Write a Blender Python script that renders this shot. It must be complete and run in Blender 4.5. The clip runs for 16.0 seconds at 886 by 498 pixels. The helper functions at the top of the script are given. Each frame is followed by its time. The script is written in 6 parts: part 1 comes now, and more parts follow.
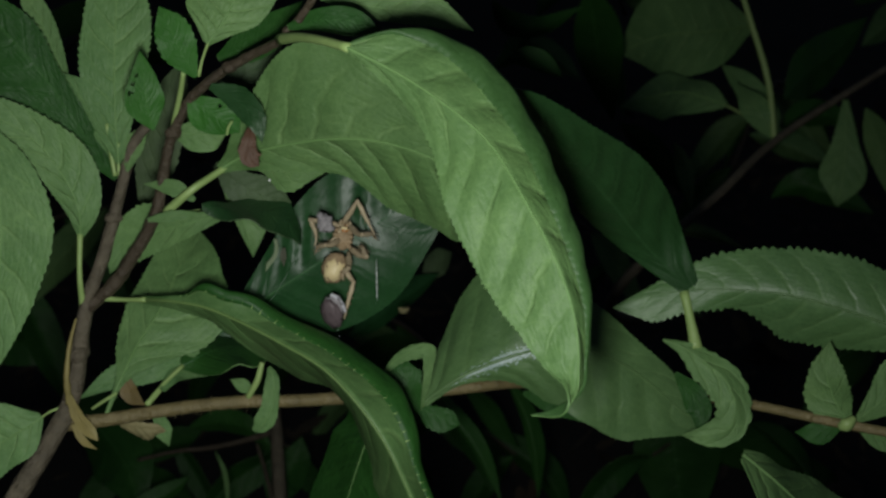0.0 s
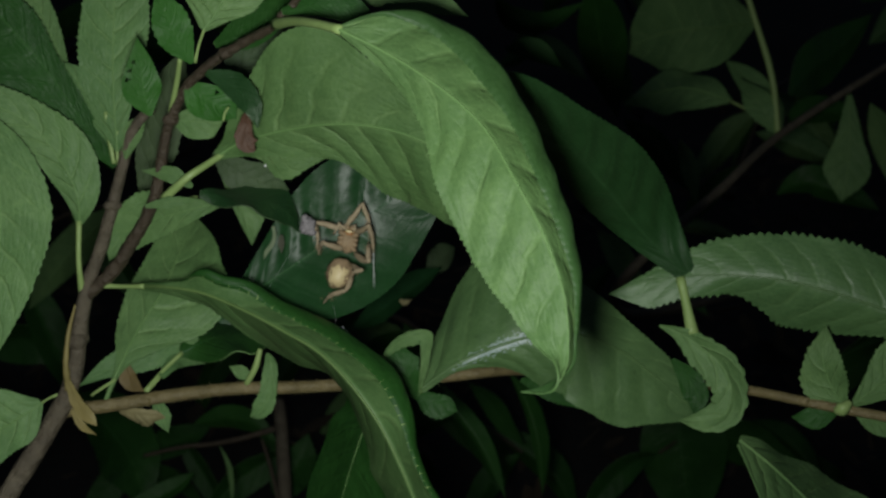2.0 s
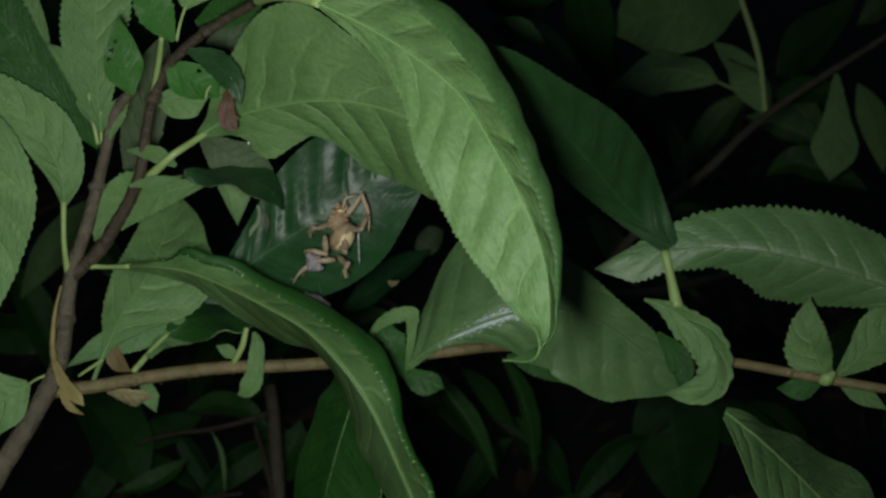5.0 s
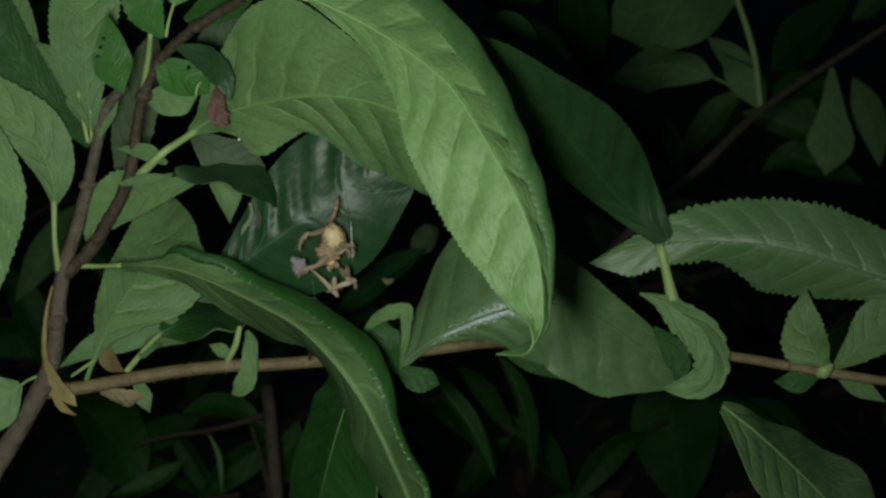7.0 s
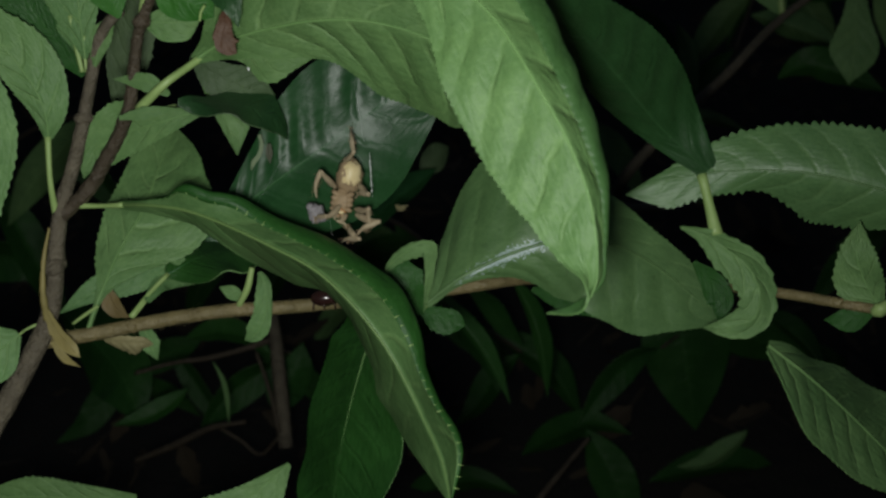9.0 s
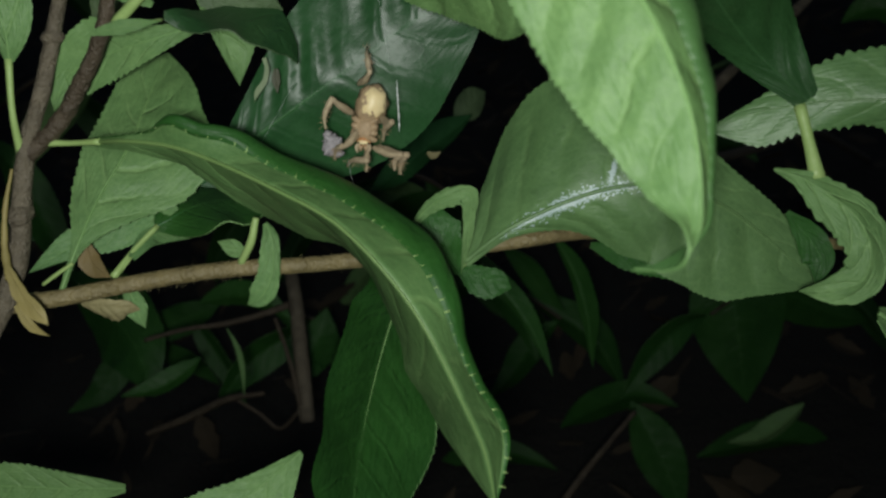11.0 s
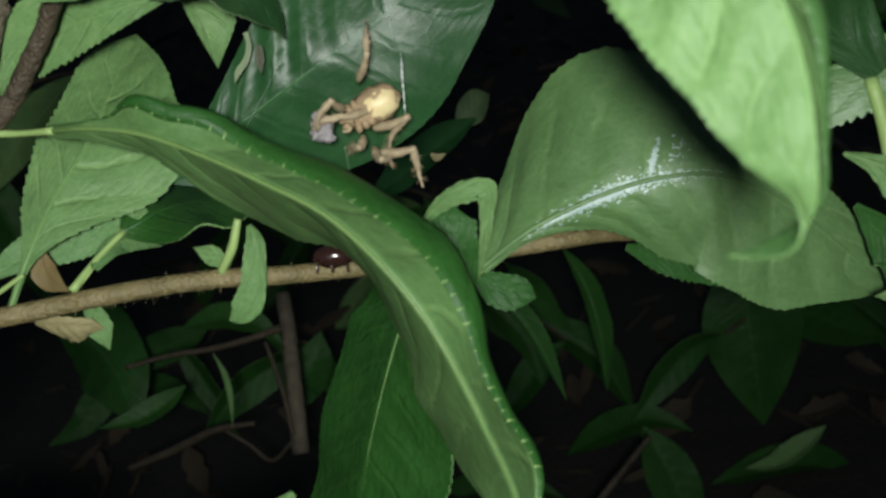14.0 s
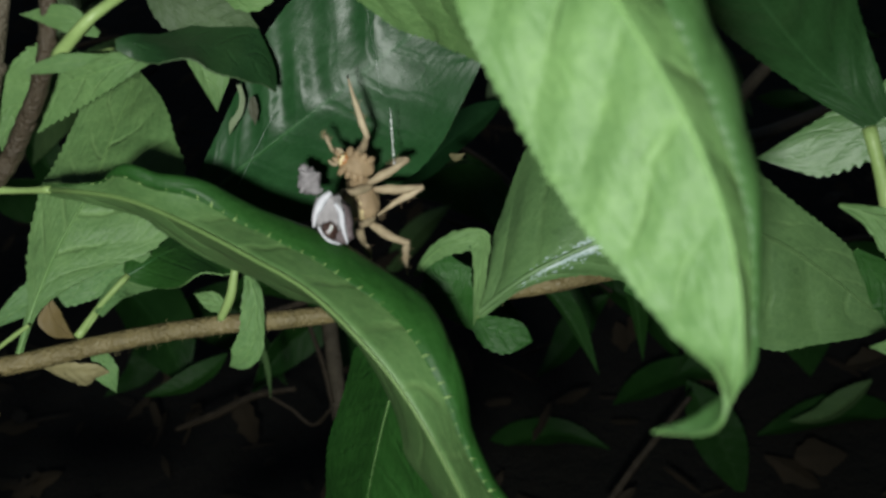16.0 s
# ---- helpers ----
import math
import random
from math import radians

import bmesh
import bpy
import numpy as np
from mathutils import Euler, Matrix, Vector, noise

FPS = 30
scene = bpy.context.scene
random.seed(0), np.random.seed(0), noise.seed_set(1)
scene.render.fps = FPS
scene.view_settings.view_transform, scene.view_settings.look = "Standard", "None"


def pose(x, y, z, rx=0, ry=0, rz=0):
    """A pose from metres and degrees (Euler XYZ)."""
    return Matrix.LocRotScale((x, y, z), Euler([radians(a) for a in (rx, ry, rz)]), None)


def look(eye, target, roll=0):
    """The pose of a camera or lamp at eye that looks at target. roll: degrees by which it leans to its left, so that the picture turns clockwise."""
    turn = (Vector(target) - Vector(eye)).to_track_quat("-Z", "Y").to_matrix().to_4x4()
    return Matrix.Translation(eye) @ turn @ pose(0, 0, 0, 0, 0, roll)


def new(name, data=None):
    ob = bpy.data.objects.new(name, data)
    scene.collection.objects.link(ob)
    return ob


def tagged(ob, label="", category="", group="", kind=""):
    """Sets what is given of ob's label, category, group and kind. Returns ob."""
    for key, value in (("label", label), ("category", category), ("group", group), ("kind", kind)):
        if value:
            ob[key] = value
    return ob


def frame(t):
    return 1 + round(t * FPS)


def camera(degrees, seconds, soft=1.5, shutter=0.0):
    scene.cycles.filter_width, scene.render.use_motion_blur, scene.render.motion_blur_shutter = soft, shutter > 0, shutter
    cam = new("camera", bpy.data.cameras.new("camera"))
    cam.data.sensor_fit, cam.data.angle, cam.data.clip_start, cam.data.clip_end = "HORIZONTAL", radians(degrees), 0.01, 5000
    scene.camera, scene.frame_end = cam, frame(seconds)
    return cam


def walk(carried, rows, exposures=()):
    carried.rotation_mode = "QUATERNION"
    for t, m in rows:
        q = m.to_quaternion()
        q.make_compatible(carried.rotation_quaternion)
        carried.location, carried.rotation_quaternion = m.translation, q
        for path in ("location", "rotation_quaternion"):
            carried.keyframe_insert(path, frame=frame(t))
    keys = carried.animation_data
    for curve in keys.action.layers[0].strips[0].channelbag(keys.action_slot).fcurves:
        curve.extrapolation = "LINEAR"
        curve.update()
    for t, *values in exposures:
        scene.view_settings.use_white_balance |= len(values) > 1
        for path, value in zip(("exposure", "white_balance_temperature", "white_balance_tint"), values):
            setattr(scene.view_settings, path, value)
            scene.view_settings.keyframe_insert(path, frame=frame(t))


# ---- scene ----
cam = camera(38, 16.0, soft=2.6)
cam.data.dof.use_dof, cam.data.dof.focus_distance, cam.data.dof.aperture_fstop = True, 0.228, 46
walk(cam, [
    (0.0, pose(-0.0018, 0.0013, 0.4017, 70.09, -0.14, -0.25)),
    (0.5, pose(0.0004, -0.0001, 0.4001, 70.13, 0.06, 0.12)),
    (1.0, pose(-0.0008, 0.0006, 0.4006, 69.91, -0.08, -0.10)),
    (1.5, pose(-0.0000, 0.0000, 0.4000, 70.00, -0.00, -0.00)),
    (2.0, pose(0.0014, -0.0012, 0.3983, 70.35, 0.17, 0.21)),
    (2.5, pose(0.0011, -0.0011, 0.3984, 70.26, 0.19, 0.13)),
    (3.0, pose(0.0024, -0.0009, 0.3996, 69.88, 0.34, 0.32)),
    (3.5, pose(0.0032, -0.0020, 0.3976, 70.13, 0.52, 0.31)),
    (4.0, pose(0.0031, -0.0025, 0.3966, 70.12, 0.63, 0.07)),
    (4.5, pose(0.0022, -0.0029, 0.3949, 70.26, 0.66, -0.31)),
    (5.0, pose(0.0034, -0.0029, 0.3956, 69.96, 0.75, -0.26)),
    (7.5, pose(0.0043, -0.0004, 0.3923, 70.06, 1.51, -0.74)),
    (8.0, pose(0.0023, 0.0025, 0.3900, 70.56, 1.78, -0.96)),
    (8.5, pose(-0.0001, 0.0077, 0.3933, 70.23, 1.74, -1.18)),
    (9.0, pose(-0.0022, 0.0182, 0.3933, 65.65, 1.84, -1.17)),
    (9.5, pose(-0.0051, 0.0299, 0.3912, 63.71, 1.70, -1.45)),
    (9.7, pose(-0.0039, 0.0326, 0.3897, 63.63, 2.03, -1.12)),
    (11.8, pose(-0.0045, 0.0680, 0.3605, 65.76, 2.27, 0.29)),
    (12.0, pose(-0.0060, 0.0700, 0.3585, 67.48, 2.46, -0.10)),
    (12.5, pose(-0.0076, 0.0772, 0.3607, 71.36, 2.42, -0.40)),
    (13.0, pose(-0.0124, 0.0828, 0.3646, 71.17, 2.13, -1.82)),
    (13.5, pose(-0.0111, 0.0839, 0.3626, 66.20, 2.35, -1.47)),
    (14.0, pose(-0.0077, 0.0817, 0.3572, 65.28, 2.86, -0.54)),
    (14.5, pose(-0.0061, 0.0821, 0.3581, 68.23, 3.48, -0.30)),
    (15.0, pose(-0.0044, 0.0835, 0.3630, 67.14, 3.79, -0.04)),
    (15.5, pose(-0.0028, 0.0861, 0.3694, 64.10, 3.95, 0.24)),
    (16.0, pose(0.0036, 0.0895, 0.3745, 61.46, 4.52, 1.96)),
], exposures=[(0, 0.22), (9.5, 0.35), (12, 1.32), (12.6, 1.46), (13.5, 1.42), (15, 1.33), (16, 1.14)])

# ---- night sky and the hand torch beside the lens ----
night = bpy.data.worlds.new("night")
scene.world = night
night.use_nodes = True
night.node_tree.nodes["Background"].inputs[0].default_value = (0.012, 0.016, 0.022, 1)
night.node_tree.nodes["Background"].inputs[1].default_value = 0.9
torch_data = bpy.data.lights.new("torch", "SPOT")
torch_data.energy, torch_data.shadow_soft_size = 1.37, 0.0075
torch_data.spot_size, torch_data.spot_blend = radians(112), 1.0
torch_data.color = (0.97, 1.0, 0.95)
torch = new("torch", torch_data)
torch.matrix_world = look((-0.0085, 0.027, 0.381), (-0.060, 0.2631, 0.2980))


# ---- materials ----
class Nodes:
    def __init__(self, name):
        self.mat = bpy.data.materials.new(name)
        self.mat.use_nodes = True
        self.tree = self.mat.node_tree
        self.bsdf = self.tree.nodes["Principled BSDF"]

    def add(self, kind, **sockets):
        n = self.tree.nodes.new(kind)
        for k, v in sockets.items():
            n.inputs[k].default_value = v
        return n

    def join(self, a, b):
        self.tree.links.new(a, b)

    def put(self, socket, v):
        if isinstance(v, (int, float)):
            socket.default_value = v
        else:
            self.join(v, socket)

    def math(self, op, a, b=0.0, c=0.0, clamp=False):
        n = self.tree.nodes.new("ShaderNodeMath")
        n.operation, n.use_clamp = op, clamp
        for s, v in zip(n.inputs, (a, b, c)):
            self.put(s, v)
        return n.outputs[0]

    def line(self, d, lo, hi):
        """1 where d is under lo, 0 over hi."""
        n = self.tree.nodes.new("ShaderNodeMapRange")
        n.interpolation_type = "SMOOTHSTEP"
        for s, v in zip(n.inputs, (d, lo, hi, 1.0, 0.0)):
            self.put(s, v)
        return n.outputs[0]

    def mix(self, f, a, b, blend="MIX"):
        n = self.tree.nodes.new("ShaderNodeMix")
        n.data_type, n.blend_type = "RGBA", blend
        self.put(n.inputs[0], f)
        for s, v in ((n.inputs[6], a), (n.inputs[7], b)):
            if isinstance(v, tuple):
                s.default_value = (*v[:3], 1)
            else:
                self.join(v, s)
        return n.outputs[2]

    def noise(self, scale, detail=3.0, rough=0.55, stretch=None):
        tc = self.tree.nodes.new("ShaderNodeTexCoord")
        n = self.add("ShaderNodeTexNoise", Scale=scale, Detail=detail, Roughness=rough)
        if stretch:
            mp = self.add("ShaderNodeMapping")
            mp.inputs["Scale"].default_value = stretch
            self.join(tc.outputs["Object"], mp.inputs[0])
            self.join(mp.outputs[0], n.inputs["Vector"])
        else:
            self.join(tc.outputs["Object"], n.inputs["Vector"])
        return n.outputs["Fac"]

    def bump(self, height, strength, distance):
        b = self.add("ShaderNodeBump", Strength=strength, Distance=distance)
        self.join(height, b.inputs["Height"])
        self.join(b.outputs[0], self.bsdf.inputs["Normal"])

    def finish(self, colour, rough, metal=0.0, spec=0.5):
        if isinstance(colour, tuple):
            self.bsdf.inputs["Base Color"].default_value = (*colour[:3], 1)
        else:
            self.join(colour, self.bsdf.inputs["Base Color"])
        self.put(self.bsdf.inputs["Roughness"], rough)
        self.bsdf.inputs["Metallic"].default_value = metal
        self.bsdf.inputs["Specular IOR Level"].default_value = spec
        return self.mat


def leaf_material(name, blade, vein, blotch, rough, spec, veins, vein_amount, relief_amount=0.5, pucker=1.0):
    """A leaf's one side. The UV map runs along the midrib (u) and across it (v, 0.5 at the midrib)."""
    n = Nodes(name)
    uv = n.add("ShaderNodeSeparateXYZ")
    tc = n.add("ShaderNodeTexCoord")
    n.join(tc.outputs["UV"], uv.inputs[0])
    across = n.math("ABSOLUTE", n.math("MULTIPLY", n.math("SUBTRACT", uv.outputs[1], 0.5), 2.0))
    wob = n.math("MULTIPLY", n.math("SUBTRACT", n.noise(160, 2), 0.5), 0.55)
    side = n.math("MULTIPLY", n.math("SIGN", n.math("SUBTRACT", uv.outputs[1], 0.5)), 0.22)
    bend = n.math("POWER", across, 1.25)
    phase = n.math("ADD", n.math("SUBTRACT", n.math("MULTIPLY", uv.outputs[0], float(veins)),
                                 n.math("MULTIPLY", bend, 1.5)), n.math("ADD", wob, side))
    away = n.math("ABSOLUTE", n.math("SUBTRACT", n.math("FRACT", phase), 0.5))
    faint = n.line(n.noise(130, 2), 0.62, 0.38)
    lateral = n.math("MULTIPLY", n.math("MULTIPLY", n.line(away, 0.02, 0.13), n.line(across, 0.55, 1.0)),
                     n.math("ADD", n.math("MULTIPLY", faint, 0.75), 0.25))
    fine_net = n.add("ShaderNodeTexVoronoi", Scale=850.0)
    fine_net.feature = "DISTANCE_TO_EDGE"
    n.join(tc.outputs["Object"], fine_net.inputs["Vector"])
    net = n.line(fine_net.outputs["Distance"], 0.0, 0.14)
    # small veins cross between the side veins, and the blade puckers between them
    ladder = n.add("ShaderNodeCombineXYZ")
    n.join(n.math("MULTIPLY", phase, 1.7), ladder.inputs[0])
    n.join(n.math("ADD", n.math("MULTIPLY", uv.outputs[1], 17.0), wob), ladder.inputs[1])
    cells = n.add("ShaderNodeTexVoronoi", Scale=1.0, Randomness=0.8)
    cells.feature = "DISTANCE_TO_EDGE"
    n.join(ladder.outputs[0], cells.inputs["Vector"])
    dome = n.math("MINIMUM", cells.outputs["Distance"], 0.35)
    seam = n.line(cells.outputs["Distance"], 0.0, 0.09)
    mid = n.line(across, 0.012, 0.045)
    grain, patches = n.noise(900, 3), n.noise(70, 4)
    info = n.add("ShaderNodeObjectInfo")
    tone = n.mix(n.line(patches, 0.36, 0.66), blade, blotch)
    tone = n.mix(n.math("MULTIPLY", info.outputs["Random"], 0.35), tone, tuple(c * f for c, f in zip(blade, (1.25, 0.95, 0.8))))
    tone = n.mix(n.math("MULTIPLY", net, 0.22), tone, vein)
    tone = n.mix(n.math("MULTIPLY", seam, 0.18), tone, vein)
    tone = n.mix(n.math("MULTIPLY", lateral, vein_amount), tone, vein)
    tone = n.mix(n.math("MULTIPLY", mid, 0.75), tone, vein)
    tone = n.mix(n.math("MULTIPLY", n.line(n.noise(210, 3), 0.42, 0.62), 0.30), tone, tuple(c * 0.68 for c in blade))
    tone = n.mix(n.math("MULTIPLY", n.line(n.noise(38, 3), 0.40, 0.60), 0.22), tone, tuple(c * f for c, f in zip(blade, (0.72, 0.82, 0.62))))
    spots = n.line(n.noise(330, 2), 0.26, 0.31)
    tone = n.mix(n.math("MULTIPLY", spots, 0.35), tone, tuple(c * 0.45 for c in blade))
    tone = n.mix(n.math("MULTIPLY", n.math("SUBTRACT", grain, 0.3), 0.7), tone, tuple(c * 0.6 for c in blade))
    relief = n.math("ADD", n.math("ADD", n.math("MULTIPLY", lateral, -0.65), n.math("MULTIPLY", net, -0.03)),
                    n.math("MULTIPLY", grain, 0.25))
    relief = n.math("ADD", relief, n.math("MULTIPLY", n.noise(420, 4, 0.65), 0.6))
    relief = n.math("ADD", relief, n.math("MULTIPLY", dome, 0.7 * pucker))
    n.bump(relief, relief_amount, 0.0004)
    return n.finish(tone, n.math("ADD", n.math("MULTIPLY", patches, 0.16), rough - 0.08), spec=spec)


UNDER = leaf_material("leaf_underside", (0.112, 0.220, 0.079), (0.186, 0.305, 0.114), (0.071, 0.161, 0.057), 0.54, 0.22, 10, 0.55, 0.75)
DULL = leaf_material("leaf_underside_dull", (0.088, 0.180, 0.062), (0.155, 0.255, 0.095), (0.058, 0.130, 0.046), 0.54, 0.20, 10, 0.6, 0.8)
TOP = leaf_material("leaf_upper_side", (0.020, 0.080, 0.014), (0.040, 0.115, 0.028), (0.013, 0.054, 0.011), 0.48, 0.18, 10, 0.12, 0.6)
TOP_GLOSS = leaf_material("leaf_upper_side_glossy", (0.016, 0.062, 0.020), (0.028, 0.088, 0.032), (0.011, 0.046, 0.015), 0.37, 0.18, 10, 0.12, 0.22, 0.7)
DARK = leaf_material("leaf_dark_upper_side", (0.018, 0.060, 0.018), (0.032, 0.090, 0.030), (0.012, 0.042, 0.012), 0.38, 0.5, 10, 0.2, 0.45, 1.0)
SATIN = leaf_material("leaf_underside_satin", (0.086, 0.174, 0.062), (0.132, 0.230, 0.085), (0.058, 0.128, 0.046), 0.46, 0.42, 10, 0.45, 0.45, 0.8)
YOUNG = leaf_material("young_leaf_bright_green", (0.030, 0.120, 0.018), (0.050, 0.150, 0.030), (0.020, 0.088, 0.013), 0.48, 0.2, 10, 0.2, 0.4)
GREY = leaf_material("leaf_greyish_green", (0.062, 0.104, 0.048), (0.090, 0.138, 0.066), (0.044, 0.076, 0.036), 0.58, 0.2, 10, 0.35, 0.7)
FOLD = leaf_material("leaf_fold_green", (0.038, 0.098, 0.029), (0.062, 0.132, 0.046), (0.027, 0.074, 0.022), 0.50, 0.2, 10, 0.3, 0.45)
BENT = leaf_material("leaf_face_mid_green", (0.086, 0.172, 0.058), (0.150, 0.245, 0.088), (0.060, 0.130, 0.043), 0.50, 0.25, 10, 0.42, 0.45)


def plain(name, a, b, scale, rough, bump=0.3, dist=0.0006, spec=0.4, stretch=None):
    n = Nodes(name)
    f, g = n.noise(scale, 4, 0.6, stretch), n.noise(scale * 6, 2)
    tone = n.mix(f, a, b)
    tone = n.mix(n.math("MULTIPLY", g, 0.3), tone, tuple(c * 0.5 for c in a))
    n.bump(n.math("ADD", f, n.math("MULTIPLY", g, 0.4)), bump, dist)
    return n.finish(tone, n.math("ADD", n.math("MULTIPLY", g, 0.2), rough - 0.1), spec=spec)


STALK = plain("green_stalk", (0.20, 0.31, 0.09), (0.29, 0.40, 0.15), 300, 0.5)
RIB = plain("pale_midrib", (0.11, 0.225, 0.07), (0.15, 0.265, 0.088), 300, 0.55)
RIB_DARK = plain("dark_midrib", (0.016, 0.072, 0.016), (0.026, 0.10, 0.026), 300, 0.45)
RIB_YELLOW = plain("yellow_green_midrib", (0.104, 0.190, 0.054), (0.136, 0.218, 0.068), 300, 0.55)
BARK = plain("grey_brown_bark", (0.17, 0.145, 0.098), (0.022, 0.017, 0.012), 340, 0.6, 1.0, 0.0014)
BARK_RED = plain("red_brown_bark", (0.092, 0.071, 0.044), (0.016, 0.011, 0.007), 340, 0.55, 1.0, 0.0013)
BARK_TAN = plain("tan_twig_bark", (0.245, 0.200, 0.090), (0.055, 0.044, 0.018), 320, 0.5, 1.0, 0.0010)
YELLOW = plain("yellow_dry_sheath", (0.27, 0.225, 0.075), (0.12, 0.100, 0.035), 260, 0.6)
DRY = plain("dry_tan_leaf", (0.28, 0.245, 0.12), (0.11, 0.105, 0.045), 220, 0.7, 0.6)
RUST = plain("rust_brown_leaf", (0.105, 0.052, 0.028), (0.032, 0.018, 0.010), 350, 0.65, 0.6)
SOIL = plain("dark_soil", (0.018, 0.016, 0.011), (0.006, 0.006, 0.004), 60, 0.95, 1.0, 0.006)
LITTER = plain("fallen_leaves", (0.062, 0.042, 0.021), (0.014, 0.014, 0.008), 60, 0.8, 0.5)
ORANGE = plain("orange_withered_leaf", (0.155, 0.112, 0.040), (0.07, 0.055, 0.02), 260, 0.6)
BLOTCH = plain("brown_leaf_blotch", (0.04, 0.032, 0.014), (0.018, 0.04, 0.011), 700, 0.6)
MINED = plain("pale_leaf_mine", (0.17, 0.22, 0.12), (0.10, 0.14, 0.07), 600, 0.6)
SPIDER_TAN = plain("tan_spider_cuticle", (0.47, 0.39, 0.25), (0.15, 0.105, 0.062), 620, 0.62, 0.8, 0.0004)
SPIDER_BROWN = plain("brown_spider_cuticle", (0.39, 0.285, 0.165), (0.14, 0.095, 0.052), 600, 0.62, 0.8, 0.0004)
SPIDER_CREAM = plain("cream_abdomen", (0.68, 0.58, 0.33), (0.52, 0.40, 0.20), 700, 0.45, 0.4, 0.0002)
SPIDER_LEG = plain("pale_leg_cuticle", (0.55, 0.46, 0.31), (0.23, 0.17, 0.10), 620, 0.62, 0.8, 0.0004)
SPIDER_RED = plain("reddish_face", (0.42, 0.20, 0.07), (0.22, 0.09, 0.03), 900, 0.4, 0.4, 0.0002)
SPIDER_DARK = plain("dark_eye", (0.01, 0.008, 0.006), (0.02, 0.012, 0.008), 900, 0.15)
PREY_GREY = plain("grey_silk_wrapping", (0.38, 0.36, 0.37), (0.10, 0.09, 0.095), 600, 0.6, 0.8, 0.0004)
PREY_BODY = plain("dull_purple_brown_body", (0.16, 0.125, 0.13), (0.05, 0.038, 0.042), 600, 0.5, 0.8, 0.0004)
PREY_WHITE = plain("white_silk", (0.62, 0.62, 0.66), (0.38, 0.38, 0.42), 900, 0.45)
PREY_DARK = plain("dark_prey_body", (0.05, 0.025, 0.02), (0.02, 0.012, 0.01), 700, 0.22, spec=0.7)
# pale bluish colour of the highlight painted on a midrib
SHEEN = plain("sheen_flecks", (0.40, 0.49, 0.50), (0.19, 0.29, 0.24), 500, 0.42, 0.5, 0.0003, 0.6)
SILK = plain("silk", (0.7, 0.72, 0.72), (0.5, 0.52, 0.52), 900, 0.4)
DEW = plain("dew", (0.85, 0.87, 0.87), (0.7, 0.72, 0.72), 900, 0.12, 0.05, 0.0001, 1.0)
BEETLE = plain("dark_red_brown_shell", (0.03, 0.012, 0.010), (0.012, 0.006, 0.005), 600, 0.2, 0.2, 0.0002, 0.7)


# ---- builders ----
MM = 0.001


def part(name, bm, material, parent, label=""):
    me = bpy.data.meshes.new(name)
    bm.to_mesh(me)
    bm.free()
    for p in me.polygons:
        p.use_smooth = True
    me.materials.append(material)
    ob = new(name, me)
    ob.parent = parent
    return tagged(ob, label)


def hermite(values, steps):
    """Smooth samples through rows of numbers, spaced by the way between the first three columns."""
    v = np.array(values, float)
    s = np.concatenate([[0], np.cumsum(np.maximum(np.linalg.norm(np.diff(v[:, :3], axis=0), axis=1), 1e-6))])
    d = np.gradient(v, s, axis=0) if len(v) > 2 else np.repeat((v[1:] - v[:1]) / s[-1], 2, 0)
    at = np.linspace(0, s[-1], steps)
    i = np.clip(np.searchsorted(s, at, side="right") - 1, 0, len(s) - 2)
    h = (s[i + 1] - s[i])[:, None]
    t = ((at - s[i]) / h[:, 0])[:, None]
    return ((1 + 2 * t) * (1 - t) ** 2 * v[i] + t * (1 - t) ** 2 * h * d[i]
            + t * t * (3 - 2 * t) * v[i + 1] + t * t * (t - 1) * h * d[i + 1])


def unit(a):
    return a / (np.linalg.norm(a, axis=-1, keepdims=True) + 1e-12)


def tube(points, radii, sides=8, steps=None, rough=0.0, close=True):
    """A tapered round bar through points (mm); radii in mm at its ends or at every point."""
    pts = np.array(points, float)
    if len(radii) != len(pts):
        radii = np.interp(np.linspace(0, 1, len(pts)), np.linspace(0, 1, len(radii)), radii)
    steps = steps or max(6, 5 * (len(pts) - 1))
    sm = hermite(np.column_stack([pts, radii]), steps) * MM
    c, r = sm[:, :3], np.maximum(sm[:, 3], 1e-5)
    t = unit(np.gradient(c, axis=0))
    ref = np.array([0.31, 0.87, 0.38])
    u = unit(np.cross(t, ref))
    w = np.cross(t, u)
    bm = bmesh.new()
    rings = []
    for k in range(steps):
        ring = []
        for a in range(sides):
            q = 2 * math.pi * a / sides
            rr = r[k] * (1 + rough * noise.noise(Vector(c[k]) * 900 + Vector((math.cos(q), math.sin(q), 0))))
            ring.append(bm.verts.new(c[k] + rr * (math.cos(q) * u[k] + math.sin(q) * w[k])))
        rings.append(ring)
    for a, b in zip(rings, rings[1:]):
        for k in range(sides):
            bm.faces.new((a[k], a[(k + 1) % sides], b[(k + 1) % sides], b[k]))
    if close:
        bm.faces.new(rings[0][::-1])
        bm.faces.new(rings[-1])
    return bm


def lump(centre, size, rough=0.0, freq=300, turn=(0, 0, 0), sub=3):
    """An uneven rounded body; centre and half sizes in mm."""
    bm = bmesh.new()
    bmesh.ops.create_icosphere(bm, subdivisions=sub, radius=1)
    m = pose(0, 0, 0, *turn)
    for v in bm.verts:
        k = 1 + rough * noise.noise(v.co * freq / 100 + Vector(centre))
        v.co = Vector(centre) * MM + m @ Vector([a * b * k * MM for a, b in zip(v.co, size)])
    return bm


leaf_count = 0


